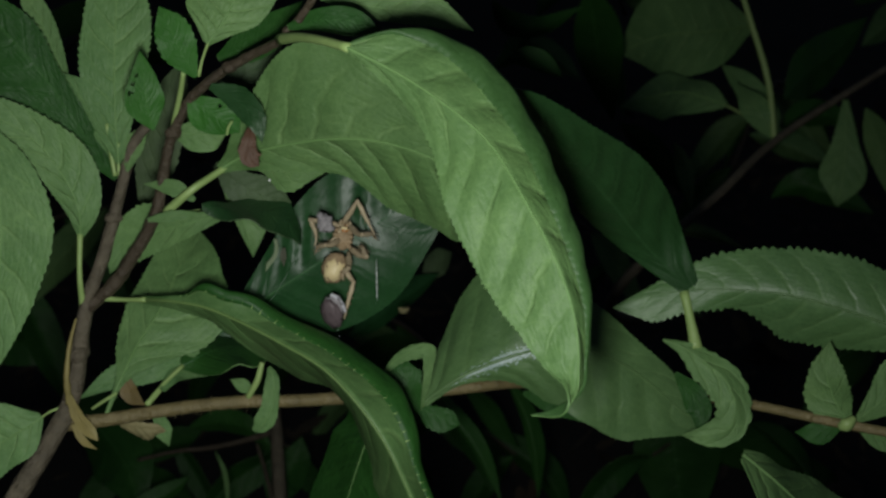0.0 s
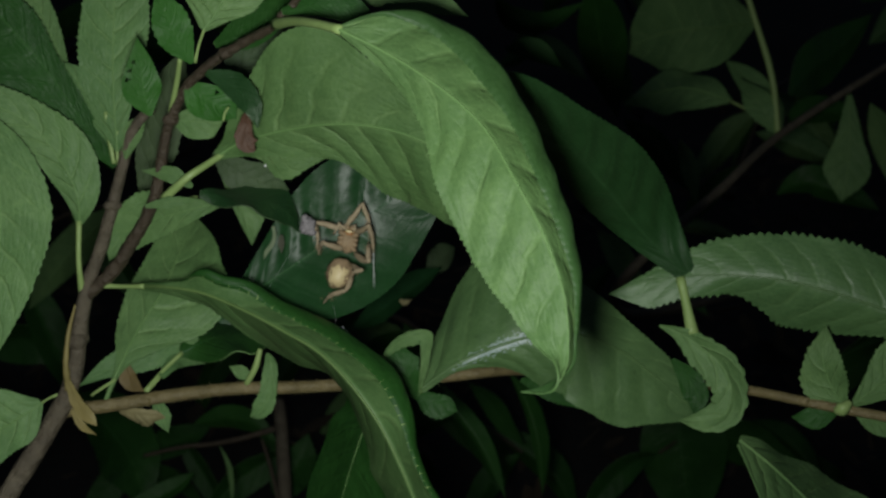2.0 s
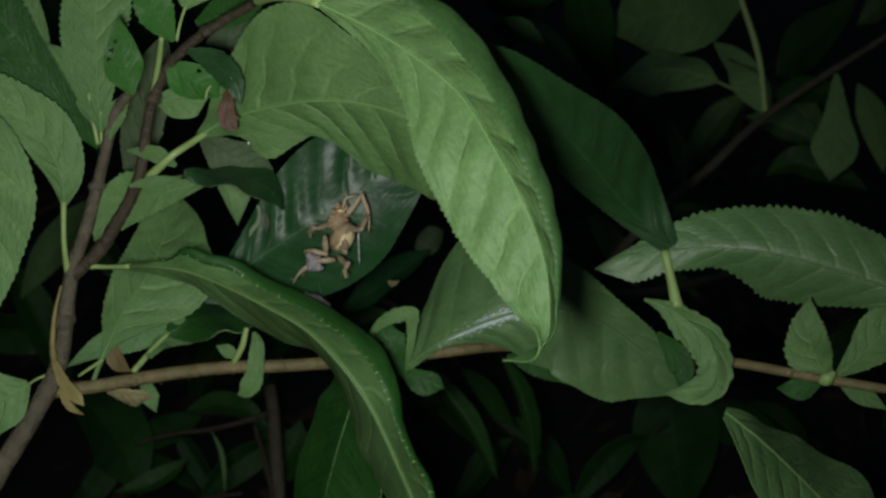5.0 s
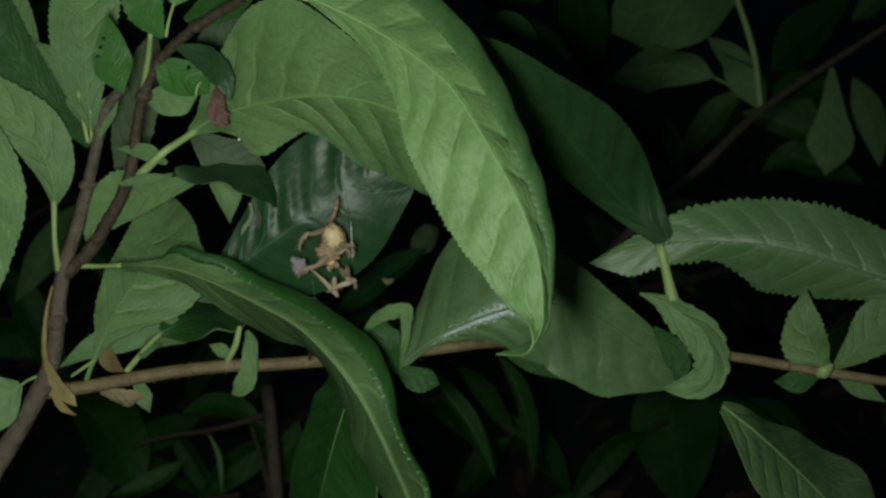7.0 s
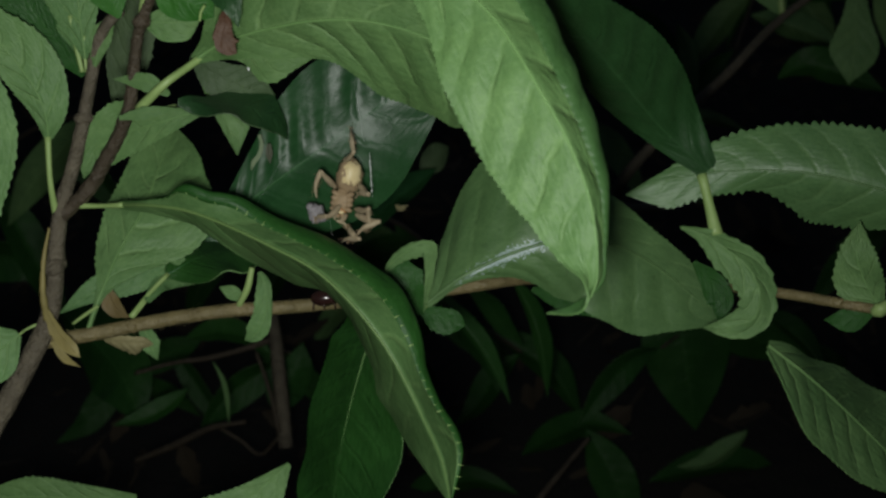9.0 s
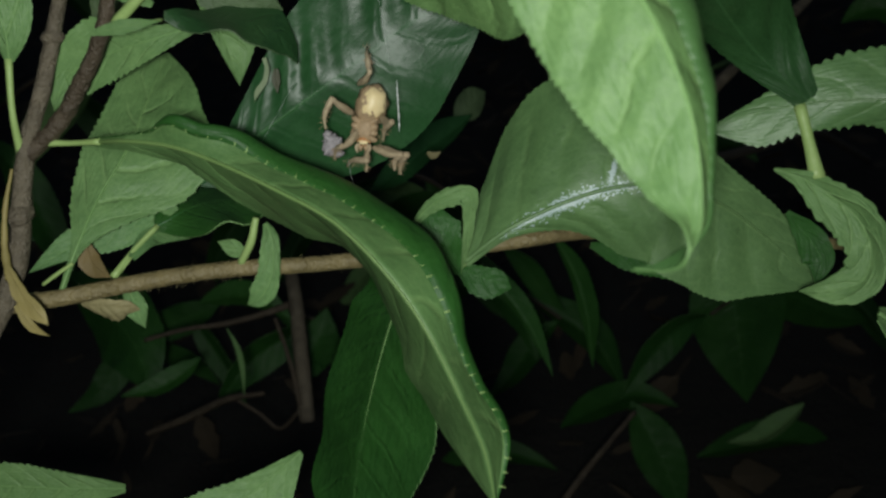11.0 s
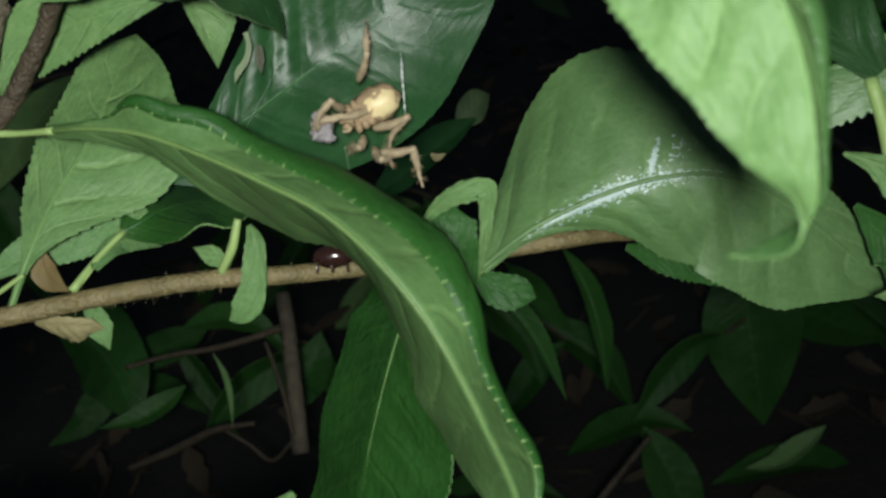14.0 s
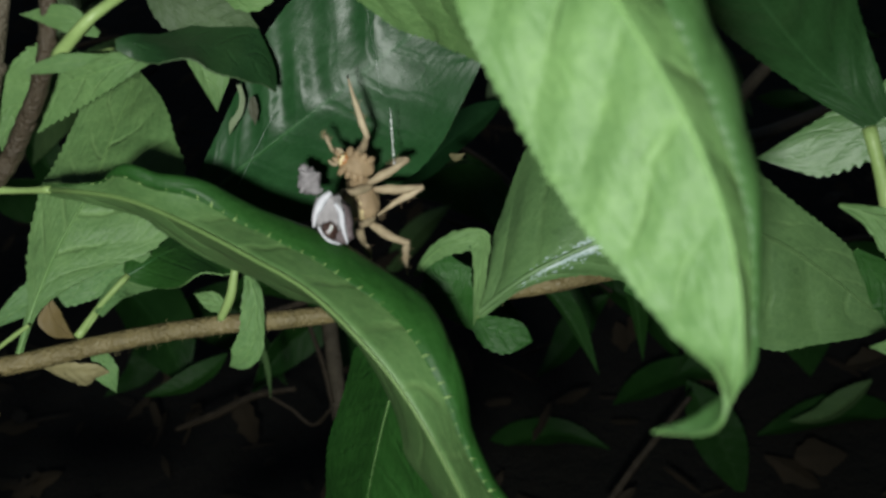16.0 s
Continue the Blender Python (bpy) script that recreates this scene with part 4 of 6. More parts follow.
leaf(plant=shrub, label="pale leaf growing from the bud", flip=True, teeth=20, veins=6,
     rows=[(82.1, 231.2, 281.9, 0.5, 16, 0.5, -164),
           (86.9, 232.5, 285.5, 3.2, 15, 3.3, -165),
           (92.0, 234.2, 290.2, 5.2, 15, 5.4, -165),
           (99.3, 236.1, 295.5, 0.0, 15, 0.0, -165)])
leaf(plant=shrub, label="small dark leaf below the bud", flip=True, teeth=8, veins=4, rib=RIB_DARK,
     rows=[(80.0, 233.2, 279.4, 0.4, 156, 0.4, -24),
           (75.8, 234.1, 277.9, 2.3, 162, 2.7, -19),
           (71.4, 235.4, 277.2, 0.0, 162, 0.0, -19)])
leaf(plant=shrub, label="small green leaf hanging from the bud", flip=True, teeth=12, veins=5,
     rows=[(83.0, 233.4, 280.0, 0.4, 18, 0.4, -162),
           (87.8, 232.5, 277.4, 2.0, 17, 2.3, -163),
           (93.4, 231.2, 274.0, 0.0, 17, 0.0, -163)])
leaf(plant=shrub, label="small cupped dark leaf standing on the twig", flip=False, teeth=12, veins=5, rib=RIB_DARK, mats=(TOP, TOP),
     rows=[(-5.4, 248.0, 275.0, 0.4, -10, 0.4, 174),
           (-6.4, 248.5, 277.8, 2.6, -8, 2.0, 180),
           (-7.8, 249.0, 281.2, 4.1, -5, 3.1, 184),
           (-8.6, 250.0, 284.0, 3.2, 0, 3.4, 186),
           (-8.4, 250.5, 286.6, 0, 3, 0, 186)])
leaf(plant=shrub, label="pale curved rim of a small cupped leaf", flip=True, teeth=14, veins=4, bite=1.5,
     rows=[(-13.1, 249.5, 283.6, 0.3, 10, 0.4, -170),
           (-9.9, 249.0, 287.4, 1.0, 10, 1.3, -165),
           (-6.1, 248.5, 289.5, 1.4, 10, 1.9, -160),
           (-3.5, 248.5, 289.7, 1.3, 10, 2.0, -160),
           (-3.4, 248.0, 285.4, 0.9, 10, 1.3, -165),
           (-4.2, 247.5, 280.2, 0.6, 10, 0.8, -165),
           (-5.2, 247.5, 275.7, 0, 10, 0, -165)])
leaf(plant=shrub, label="small blunt dark leaf below the twig", flip=False, teeth=8, veins=4, rib=RIB_DARK,
     rows=[(-5.9, 249.8, 275.9, 0.5, 18, 0.5, -162),
           (-2.2, 249.2, 274.1, 1.8, 18, 3.3, -162),
           (1.6, 248.7, 272.7, 1.7, 19, 2.3, -161),
           (3.2, 248.4, 272.0, 0.0, 19, 0.0, -161)])
leaf(plant=shrub, label="serrated dark leaf edge below the glossy leaf", flip=False, teeth=16, veins=6, bite=1.6, rib=RIB_DARK,
     rows=[(17.3, 256.0, 275.9, 0.5, 20, 0.5, -160),
           (23.2, 256.0, 273.6, 2.6, 20, 2.4, -160),
           (28.3, 256.0, 271.9, 2.6, 20, 2.4, -160),
           (35.1, 256.0, 267.7, 0.0, 20, 0.0, -160)])
leaf(plant=shrub, label="tiny green leaf beside the stalk", flip=False, teeth=6, veins=3,
     rows=[(-40.7, 249.5, 279.1, 0.4, 163, 0.5, -17),
           (-43.4, 250.1, 280.7, 1.4, 162, 1.5, -18),
           (-45.9, 250.5, 281.8, 0.0, 162, 0.0, -18)])
leaf(plant=shrub, label="bean-shaped leaf rolled into itself on the twig", flip=True, teeth=9, veins=3,
     rows=[(-37.2, 248.6, 285.6, 0.4, 12, 0.4, -172),
           (-36.3, 247.4, 284.0, 1.1, 5, 1.5, -175),
           (-36.0, 246.0, 281.0, 1.1, -0, 2.3, -180),
           (-36.4, 244.9, 277.8, 1.3, -5, 2.5, -185),
           (-37.5, 244.3, 275.5, 1.9, -10, 2.5, -190),
           (-39.2, 244.2, 273.6, 1.3, -14, 2.0, -192),
           (-40.9, 244.5, 272.8, 0.0, -14, 0.0, -192)])
leaf(plant=shrub, label="tan dead leaf scrap under the twig", flip=False, teeth=7, veins=5, mats=(DRY, DRY), bite=2.4, name="dead_leaf", quilt=5, detail=1, arch=-0.35,
     rows=[(-69.0, 246.0, 273.2, 0.5, 14, 0.5, 166),
           (-66.8, 245.0, 273.4, 1.2, 14, 1.9, 166),
           (-63.8, 244.5, 273.4, 1.1, 14, 3.0, 166),
           (-61.1, 245.0, 272.8, 1.0, 14, 2.9, 166),
           (-59.4, 246.0, 271.8, 0.0, 14, 0.0, 166)])
leaf(plant=shrub, label="small green scrap beside the dead leaf", flip=False, teeth=4, veins=3,
     rows=[(-61.1, 247.8, 274.3, 1.3, -171, 1.1, 11),
           (-60.0, 246.2, 271.6, 1.9, -174, 1.9, 10),
           (-58.8, 245.3, 268.5, 0.0, -174, 0.0, 10)])
leaf(plant=shrub, label="yellow dried sheath lobe peeling from the stem", flip=False, teeth=4, veins=3, mats=(YELLOW,YELLOW), name="dry_sheath",
     rows=[(-75.9, 235.4, 285.3, 0.6, -164, 0.6, 16),
           (-73.3, 232.6, 281.9, 1.5, -169, 1.0, 13),
           (-70.7, 230.9, 279.5, 1.4, -169, 1.0, 15),
           (-69.4, 230.3, 277.9, 0.0, -169, 0.0, 15)])
leaf(plant=shrub, label="lower lobe of the yellow sheath", flip=False, teeth=4, veins=3, mats=(YELLOW,YELLOW), name="dry_sheath",
     rows=[(-75.0, 233.4, 280.0, 0.5, -170, 0.4, 13),
           (-72.6, 231.7, 277.0, 0.8, -164, 0.7, 15),
           (-69.8, 230.7, 275.7, 0.0, -164, 0.0, 15)])
leaf(plant=shrub, label="orange withered bit on the twig", flip=False, teeth=3, veins=3, mats=(ORANGE,ORANGE), name="dry_bit",
     rows=[(-68.0, 250.8, 282.8, 0.4, -165, 0.4, 22),
           (-66.6, 248.2, 279.7, 2.3, -163, 1.5, 21),
           (-63.4, 246.1, 277.8, 0.0, -163, 0.0, 21)])
leaf(plant=shrub, label="rust-brown withered scrap on the leaf base", flip=False, teeth=5, veins=3, mats=(RUST,RUST), name="dead_leaf", quilt=6, bite=1.5,
     rows=[(-36.4, 235.4, 341.1, 0.6, -169, 0.6, 5),
           (-37.1, 236.2, 338.5, 1.4, -172, 1.3, -2),
           (-37.1, 235.4, 336.3, 2.1, -177, 1.6, 3),
           (-36.5, 234.9, 334.6, 1.5, -176, 2.0, 12),
           (-35.3, 235.1, 333.7, 0.0, -176, 0.0, 12)])
leaf(plant=shrub, label="pale winding insect scar on the dark leaf", flip=False, teeth=4, veins=3, mats=(MINED,MINED), name="leaf_mine",
     rows=[(-35.9, 257.8, 311.0, 0.36, -178, 0.30, 2),
           (-35.6, 257.1, 309.1, 0.36, -181, 0.36, -1),
           (-36.1, 256.5, 307.3, 0.48, -189, 0.36, -9),
           (-37.4, 256.2, 305.8, 0.42, -188, 0.48, -12),
           (-38.0, 256.0, 304.2, 0.00, -188, 0.00, -12)])
leaf(plant=shrub, label="brown blotch on the dark leaf", flip=False, teeth=4, veins=3, mats=(BLOTCH,BLOTCH), name="leaf_mine",
     rows=[(-34.3, 257.7, 309.1, 0.3, -180, 0.4, 0),
           (-34.3, 257.1, 307.4, 0.7, -180, 0.7, 1),
           (-34.2, 256.6, 305.2, 0.0, -180, 0.0, 1)])


part("dew_drop", lump((-33.2, 232.8, 331.5), (0.2, 0.2, 0.28), 0.05, sub=2), DEW, shrub, "bright drop of dew on the leaf edge")

# ---- shrub further back ----
back = new("background_shrub")
back.empty_display_size = 0.02
tagged(back, "dim shrub further back in the dark", "shrub")
twig = [(79.0, 433.3, 247.9), (97.4, 448.7, 257.4), (134.9, 500.3, 268.2), (184.0, 531.6, 288.6), (236.4, 563.0, 309.4)]
part("branch", tube([(twig[0][0] + 220, twig[0][1] + 520, 0), (twig[0][0] + 110, twig[0][1] + 270, 120)] + twig, [2.6, 2.3, 1.9, 1.8, 1.6, 1.4, 1.3], 8, 60, 0.1), BARK, back)
part("branch", tube([(115.9, 525.0, 336.0), (123.8, 516.4, 312.5), (131.1, 507.9, 289.0), (133.4, 500.2, 267.8)], [1.0, 1.2, 1.3, 1.3], 8, 30, 0.1), STALK, back)
def far_leaf(label, mid, wide_a, wide_b, flip, tilt):
    """A plain drooping leaf along four or three midrib points (mm), with its greatest half widths and the tilt of its halves."""
    line = hermite(mid, 7)
    shape = (0.06, 0.62, 0.95, 1.0, 0.82, 0.45, 0.0)
    leaf(plant=back, label=label, flip=flip, teeth=22, veins=9, quilt=2.2, rib=RIB if flip else RIB_DARK,
         rows=[(*p, wide_a * k, tilt, wide_b * k, 180 - tilt) for p, k in zip(line, shape)])


leaf(plant=back, label="dim green leaf on the far twig", flip=False, teeth=14, veins=7,
     petiole=[(133.4, 500.3, 268.2), (123.5, 507.6, 275.3), (116.4, 515.8, 278.0)],
     rows=[(117.0, 515.8, 278.0, 0.9, 168, 1.1, -32),
           (100.6, 528.6, 280.4, 13.9, 100, 15.5, -64),
           (87.0, 538.6, 275.2, 16.4, 97, 8.6, -68),
           (77.1, 543.8, 270.1, 0.0, 97, 0.0, -68)])
leaf(plant=back, label="broad dim leaf above the far twig", flip=False, teeth=16, veins=8,
     rows=[(130.2, 538.1, 306.6, 2.4, 147, 2.4, -33),
           (118.4, 559.7, 300.4, 16.9, 147, 17.3, -33),
           (100.1, 581.3, 294.2, 22.4, 147, 18.0, -33),
           (82.6, 600.9, 282.6, 0.0, 147, 0.0, -33)])
leaf(plant=back, label="dim leaf beside the far stem", flip=True, teeth=12, veins=7,
     rows=[(133.8, 500.2, 267.8, 1.0, -11, 1.1, 169),
           (127.0, 504.0, 278.4, 6.4, -12, 5.8, 167),
           (120.6, 519.0, 286.7, 0.0, -12, 0.0, 167)])
leaf(plant=back, label="drooping dim leaf on the far twig", flip=False, teeth=14, veins=7,
     rows=[(165.6, 516.6, 280.1, 1.1, 180, 1.1, -0),
           (165.5, 510.2, 262.7, 6.1, 179, 5.8, -1),
           (164.3, 505.4, 249.7, 9.9, 177, 9.2, -3),
           (161.9, 501.5, 238.8, 0.0, 177, 0.0, -3)])
far_leaf("dim leaf pressed against the far stem", [(122, 552, 287), (130, 538, 281), (137, 526, 272), (138, 512, 266)], 5.6, 6.4, True, 12)
far_leaf("dim upright leaf behind the far twig", [(58, 512, 326), (63, 528, 307), (69, 544, 285), (77, 560, 260)], 12.0, 9.6, False, 20)
far_leaf("dim tip of a leaf behind the drooping one", [(16, 330, 335), (23, 330, 335), (31, 330, 330)], 3, 3, False, 10)
far_leaf("dim narrow leaf hanging below the far twig", [(79, 552, 261), (90, 560, 250), (104, 568, 234), (118, 576, 218)], 8.0, 5.6, False, 30)
far_leaf("dim pointed leaf hanging in the dark", [(105, 560, 250), (109, 558, 242), (111, 554, 234), (113, 552, 222)], 4.0, 4.8, True, 30)
far_leaf("dim broad leaf beyond the reddish twig", [(157, 576, 267), (172, 598, 274), (190, 618, 280), (212, 640, 293)], 12.0, 13.6, False, 12)
far_leaf("dim leaf rising over the reddish twig", [(161, 592, 249), (170, 598, 253), (183, 602, 253), (202, 608, 246)], 7.2, 8.0, False, 25)
far_leaf("dim leaf by the end of the reddish twig", [(164, 608, 209), (176, 602, 217), (188, 598, 215), (210, 592, 206)], 9.6, 8.0, False, 25)
far_leaf("dim leaf low behind the pale leaf", [(97, 560, 206), (113, 573, 204), (130, 587, 197), (151, 600, 185)], 4, 5, True, 35)
far_leaf("dim leaf at the far edge of the twig", [(189, 560, 266), (195, 560, 254), (201, 560, 240), (205, 560, 224)], 8.0, 6.4, True, 15)
far_leaf("dim leaf behind the arching leaf", [(19, 480, 326), (25, 490, 316), (38, 502, 312), (56, 512, 319)], 5.6, 4.8, False, 25)
far_leaf("large dim leaf hanging below the twig", [(119, 610, 108), (121, 603, 88), (124, 597, 65), (130, 590, 25)], 25, 21, False, 8)
far_leaf("narrow dim leaf turned edge on", [(-4, 425, 196), (3, 420, 187), (13, 415, 174), (22, 410, 155)], 5, 2, False, 35)
far_leaf("narrow dim leaf beside the other", [(25, 450, 186), (32, 447, 173), (36, 443, 159), (38, 440, 139)], 6, 3, False, 40)
far_leaf("dim drooping leaf low in the dark", [(69, 560, 47), (77, 553, 34), (84, 547, 19), (92, 540, -4)], 11, 12, False, 12)
far_leaf("dim leaf beside the dark stem", [(-77, 520, 87), (-74, 527, 96), (-69, 533, 102), (-65, 540, 113)], 9, 11, False, 15)
far_leaf("thin curling leaf blade beside the dark stem", [(-83, 420, 171), (-80, 418, 165), (-79, 417, 158), (-79, 415, 148)], 1, 1, True, 20)
far_leaf("broad dark leaf low in the shade", [(-173, 540, 133), (-157, 527, 125), (-142, 513, 114), (-133, 500, 96)], 18, 21, False, 12)
far_leaf("dim leaf above the bare twig", [(-105, 480, 149), (-90, 477, 153), (-78, 473, 152), (-69, 470, 145)], 6, 6, False, 20)
far_leaf("dim leaf low under the hanging leaf", [(-28, 585, -14), (-7, 580, 3), (16, 575, 9), (36, 570, 3)], 9, 10, False, 25)
far_leaf("dim leaf under the pale low leaf", [(103, 570, 8), (127, 577, 9), (152, 583, 7), (182, 590, -10)], 11, 9, False, 25)
far_leaf("dim leaf below the broad leaf", [(149, 560, 43), (138, 557, 33), (128, 553, 29), (112, 550, 30)], 6, 7, True, 25)
far_leaf("dim leaf deep under the twig", [(0, 600, 95), (12, 593, 86), (22, 587, 75), (27, 580, 58)], 9, 8, False, 25)
far_leaf("dim leaf deep under the twig", [(39, 590, 14), (57, 583, 30), (76, 577, 40), (93, 570, 37)], 9, 10, False, 20)
far_leaf("dim leaf in the dark under the fork", [(-100, 450, 143), (-107, 447, 138), (-115, 443, 135), (-128, 440, 134)], 4, 5, False, 25)
part("branch", tube([(-68, 470, 165), (-66, 462, 156), (-65, 455, 148), (-64, 448, 137), (-63, 440, 121)], [2.6, 2.6, 2.8, 3.0], 8, 40, 0.15), BARK, back)
part("branch", tube([(-122, 460, 145), (-106, 462, 148), (-93, 463, 149), (-77, 465, 152), (-67, 466, 155)], [0.7, 0.9, 1.2, 1.4], 8, 40, 0.15), BARK_RED, back)
part("branch", tube([(-73, 455, 155), (-70, 450, 148), (-67, 445, 138), (-65, 440, 128)], [0.6, 0.8, 0.8], 8, 40, 0.15), BARK_RED, back)
part("branch", tube([(27, 470, 54), (39, 480, 65), (51, 490, 74), (62, 500, 81)], [1.6, 1.5, 1.2, 1.0], 8, 40, 0.15), BARK_RED, back)
part("branch", tube([(-92, 460, 119), (-83, 457, 114), (-76, 453, 110), (-67, 450, 119)], [0.6, 0.7, 0.8], 8, 40, 0.15), BARK_RED, back)
part("branch", tube([(-130, 470, 98), (-112, 465, 108), (-94, 460, 119), (-80, 455, 124)], [1.0, 1.6, 1.3, 0.8], 8, 40, 0.15), BARK_RED, back)


def spray(foot, tip, count, size, seed):
    """A thin arching twig with leaves along it, in the dark behind."""
    rnd = random.Random(seed)
    a, b = Vector(foot), Vector(tip)
    line = [tuple(a.lerp(b, q) + Vector((0, 0, 22 * math.sin(math.pi * q)))) for q in (0, 0.25, 0.5, 0.75, 1)]
    part("branch", tube(line, [1.5, 1.2, 0.8], 7, 30, 0.15), BARK_RED, back)
    sm = hermite(np.array(line), 41)
    for k in range(count):
        p = Vector(sm[int(4 + 36 * k / max(1, count - 1))])
        out = Vector((rnd.uniform(0.5, 1.0) * (-1 if k % 2 else 1), rnd.uniform(-0.7, 0.1), rnd.uniform(-0.7, 0.25))).normalized()
        long = size * rnd.uniform(0.75, 1.15)
        mid = [tuple(p + out * long * q + Vector((0, 0, -long * rnd.uniform(0.25, 0.6) * q * q))) for q in (0.04, 0.35, 0.68, 1.0)]
        w = long * rnd.uniform(0.15, 0.21)
        far_leaf("dim green leaf in the dark", mid, w, w * rnd.uniform(0.8, 1.1), rnd.random() < 0.2, rnd.uniform(-35, 45))


for row in [((-190, 640, 30), (-70, 560, 95), 6, 52, 1), ((-40, 700, 20), (40, 600, 70), 6, 50, 2),
            ((210, 690, 20), (110, 590, 75), 6, 55, 3), ((300, 700, 60), (230, 610, 130), 6, 50, 4),
            ((-260, 620, 120), (-150, 560, 220), 6, 55, 5), ((-240, 700, 220), (-120, 600, 300), 5, 55, 6),
            ((40, 760, 150), (120, 700, 120), 5, 45, 7), ((250, 900, 200), (190, 800, 170), 6, 55, 8),
            ((20, 840, 200), (90, 820, 260), 5, 50, 9), ((330, 860, 230), (270, 800, 330), 6, 60, 10),
            ((-60, 640, 120), (10, 560, 130), 5, 42, 11), ((-160, 800, 60), (-40, 760, 40), 6, 55, 12),
            ((130, 900, 250), (60, 860, 330), 6, 60, 13)]:
    spray(*row)


# ---- the spider ----
spider = new("spider")
spider.empty_display_size = 0.005
tagged(spider, "tan crab-like spider with cream abdomen clinging to silk", "spider")


def spider_body():
    """Head towards +z, back towards -y, in mm; each part round its own origin."""
    ab = part("abdomen", lump((0, 0, 0), (2.6, 2.2, 3.3), 0.2, 330), SPIDER_BROWN, spider, "rounded brown abdomen")
    part("marking", lump((0.1, -0.75, -0.3), (2.15, 1.75, 2.75), 0.2, 340), SPIDER_CREAM, ab, "cream patch on the back")
    part("spinneret", lump((0, 0.2, -2.8), (0.5, 0.5, 0.6), 0.1), SPIDER_BROWN, ab)
    ca = part("cephalothorax", lump((0, 0, -0.4), (2.0, 1.5, 2.3), 0.28, 420), SPIDER_BROWN, spider, "brown head and thorax")
    part("head", lump((0, -0.2, 1.5), (1.15, 1.0, 0.95), 0.08), SPIDER_RED, ca, "reddish face")
    part("brow", lump((0, -0.9, 1.8), (0.95, 0.45, 0.4), 0.2), SPIDER_CREAM, ca, "pale brow")
    for s in (-1, 1):
        for k, z in enumerate((1.0, 0.2, -0.6, -1.4)):
            part("coxa", tube([(0.9 * s, -0.6, z), (1.5 * s, -0.75, z + 0.2 * (1 - k)), (2.0 * s, -0.5, z + 0.3 * (1 - k))], [0.5, 0.52, 0.36], 8, 8, 0.15), SPIDER_BROWN, ca)
    for x in (-0.75, -0.27, 0.27, 0.75):
        part("eye", lump((x, -1.1, 2.1 - abs(x) * 0.3), (0.2, 0.18, 0.18), 0, sub=2), SPIDER_DARK, ca)
    for s in (-1, 1):
        part("palp", tube([(0.6 * s, -0.3, 1.9), (1.1 * s, -0.7, 2.6), (0.8 * s, -0.8, 3.4)], [0.3, 0.28, 0.18], 8), SPIDER_TAN, ca)
        part("jaw", tube([(0.4 * s, -0.2, 2.0), (0.45 * s, -0.2, 2.7), (0.3 * s, -0.1, 3.1)], [0.45, 0.42, 0.2], 8), SPIDER_BROWN, ca)
    return ab, ca


abdomen, thorax = spider_body()


def hairs_on(long, k):
    """Short bristles standing off a lower leg."""
    rnd = random.Random(int(long * 10))
    bm = bmesh.new()
    for _ in range(26):
        q, z = rnd.uniform(0, 6.28), rnd.uniform(0.1, 0.9) * long
        c, out = Vector((0.05, -0.3, z)) * MM, Vector((math.cos(q), math.sin(q), 0.5)).normalized()
        p, tip = c + out * 0.4 * k * MM, c + out * (0.8 * k + 0.5) * MM
        w = out.orthogonal().normalized() * 0.05 * MM
        bm.faces.new([bm.verts.new(p + w), bm.verts.new(p - w), bm.verts.new(tip)])
        w = out.cross(w)
        bm.faces.new([bm.verts.new(p + w), bm.verts.new(p - w), bm.verts.new(tip)])
    return bm


def spider_leg(upper, lower, k):
    """A leg with its hip at the origin, along +z, and a lower leg that turns at the knee."""
    leg = part("leg", tube([(0, 0, -0.3), (0.05 * k, -0.25, upper * 0.3), (0.1 * k, -0.35, upper * 0.62), (0, -0.2, upper * 0.88), (0, 0, upper)], [0.45 * k, 0.74 * k, 0.66 * k, 0.5 * k, 0.46 * k], 10, 20, 0.15), SPIDER_TAN, spider)
    low = part("lower_leg", tube([(0, 0, -0.2), (0, -0.3, lower * 0.22), (0.1, -0.55, lower * 0.5), (0.1, -0.4, lower * 0.72), (0.15, 0.25, lower)], [0.48 * k, 0.58 * k, 0.46 * k, 0.3 * k, 0.14 * k], 10, 24, 0.15), SPIDER_LEG, leg)
    part("spine_row", hairs_on(lower, k), SPIDER_BROWN, low, "fine dark bristles")
    part("joint", lump((0, 0, 0), (0.48 * k, 0.5 * k, 0.48 * k), 0.1, sub=2), SPIDER_TAN, low)
    part("claw", tube([(0.15, 0.1, lower - 0.05), (0.3, 0.15, lower + 0.3), (0.45, 0.1, lower + 0.35)], [0.16 * k, 0.12 * k, 0.05], 6, 6), SPIDER_DARK, low)
    return leg, low


# length above and below the knee (mm), thickness
legs = [spider_leg(*size) for size in [(5.9, 8.0, 0.8), (6.2, 5.9, 0.85), (4.7, 6.5, 0.9), (3.6, 8.0, 0.85), (6.2, 7.6, 0.9), (6.2, 6.6, 0.95), (5.8, 4.1, 0.85), (2.4, 2.4, 0.5)]]

# ---- its wrapped prey ----
prey = new("wrapped_insect")
prey.empty_display_size = 0.005
tagged(prey, "brown insect prey partly wrapped in white silk", "insect")
part("body", lump((0.3, 0.9, -0.5), (2.4, 1.5, 3.6), 0.3, 260), PREY_BODY, prey, "purple-brown body under thin silk")
part("wrapping", lump((-0.1, -0.2, 0.5), (1.9, 0.75, 2.8), 0.35, 300), PREY_GREY, prey, "pale lilac-grey silk wrapping")
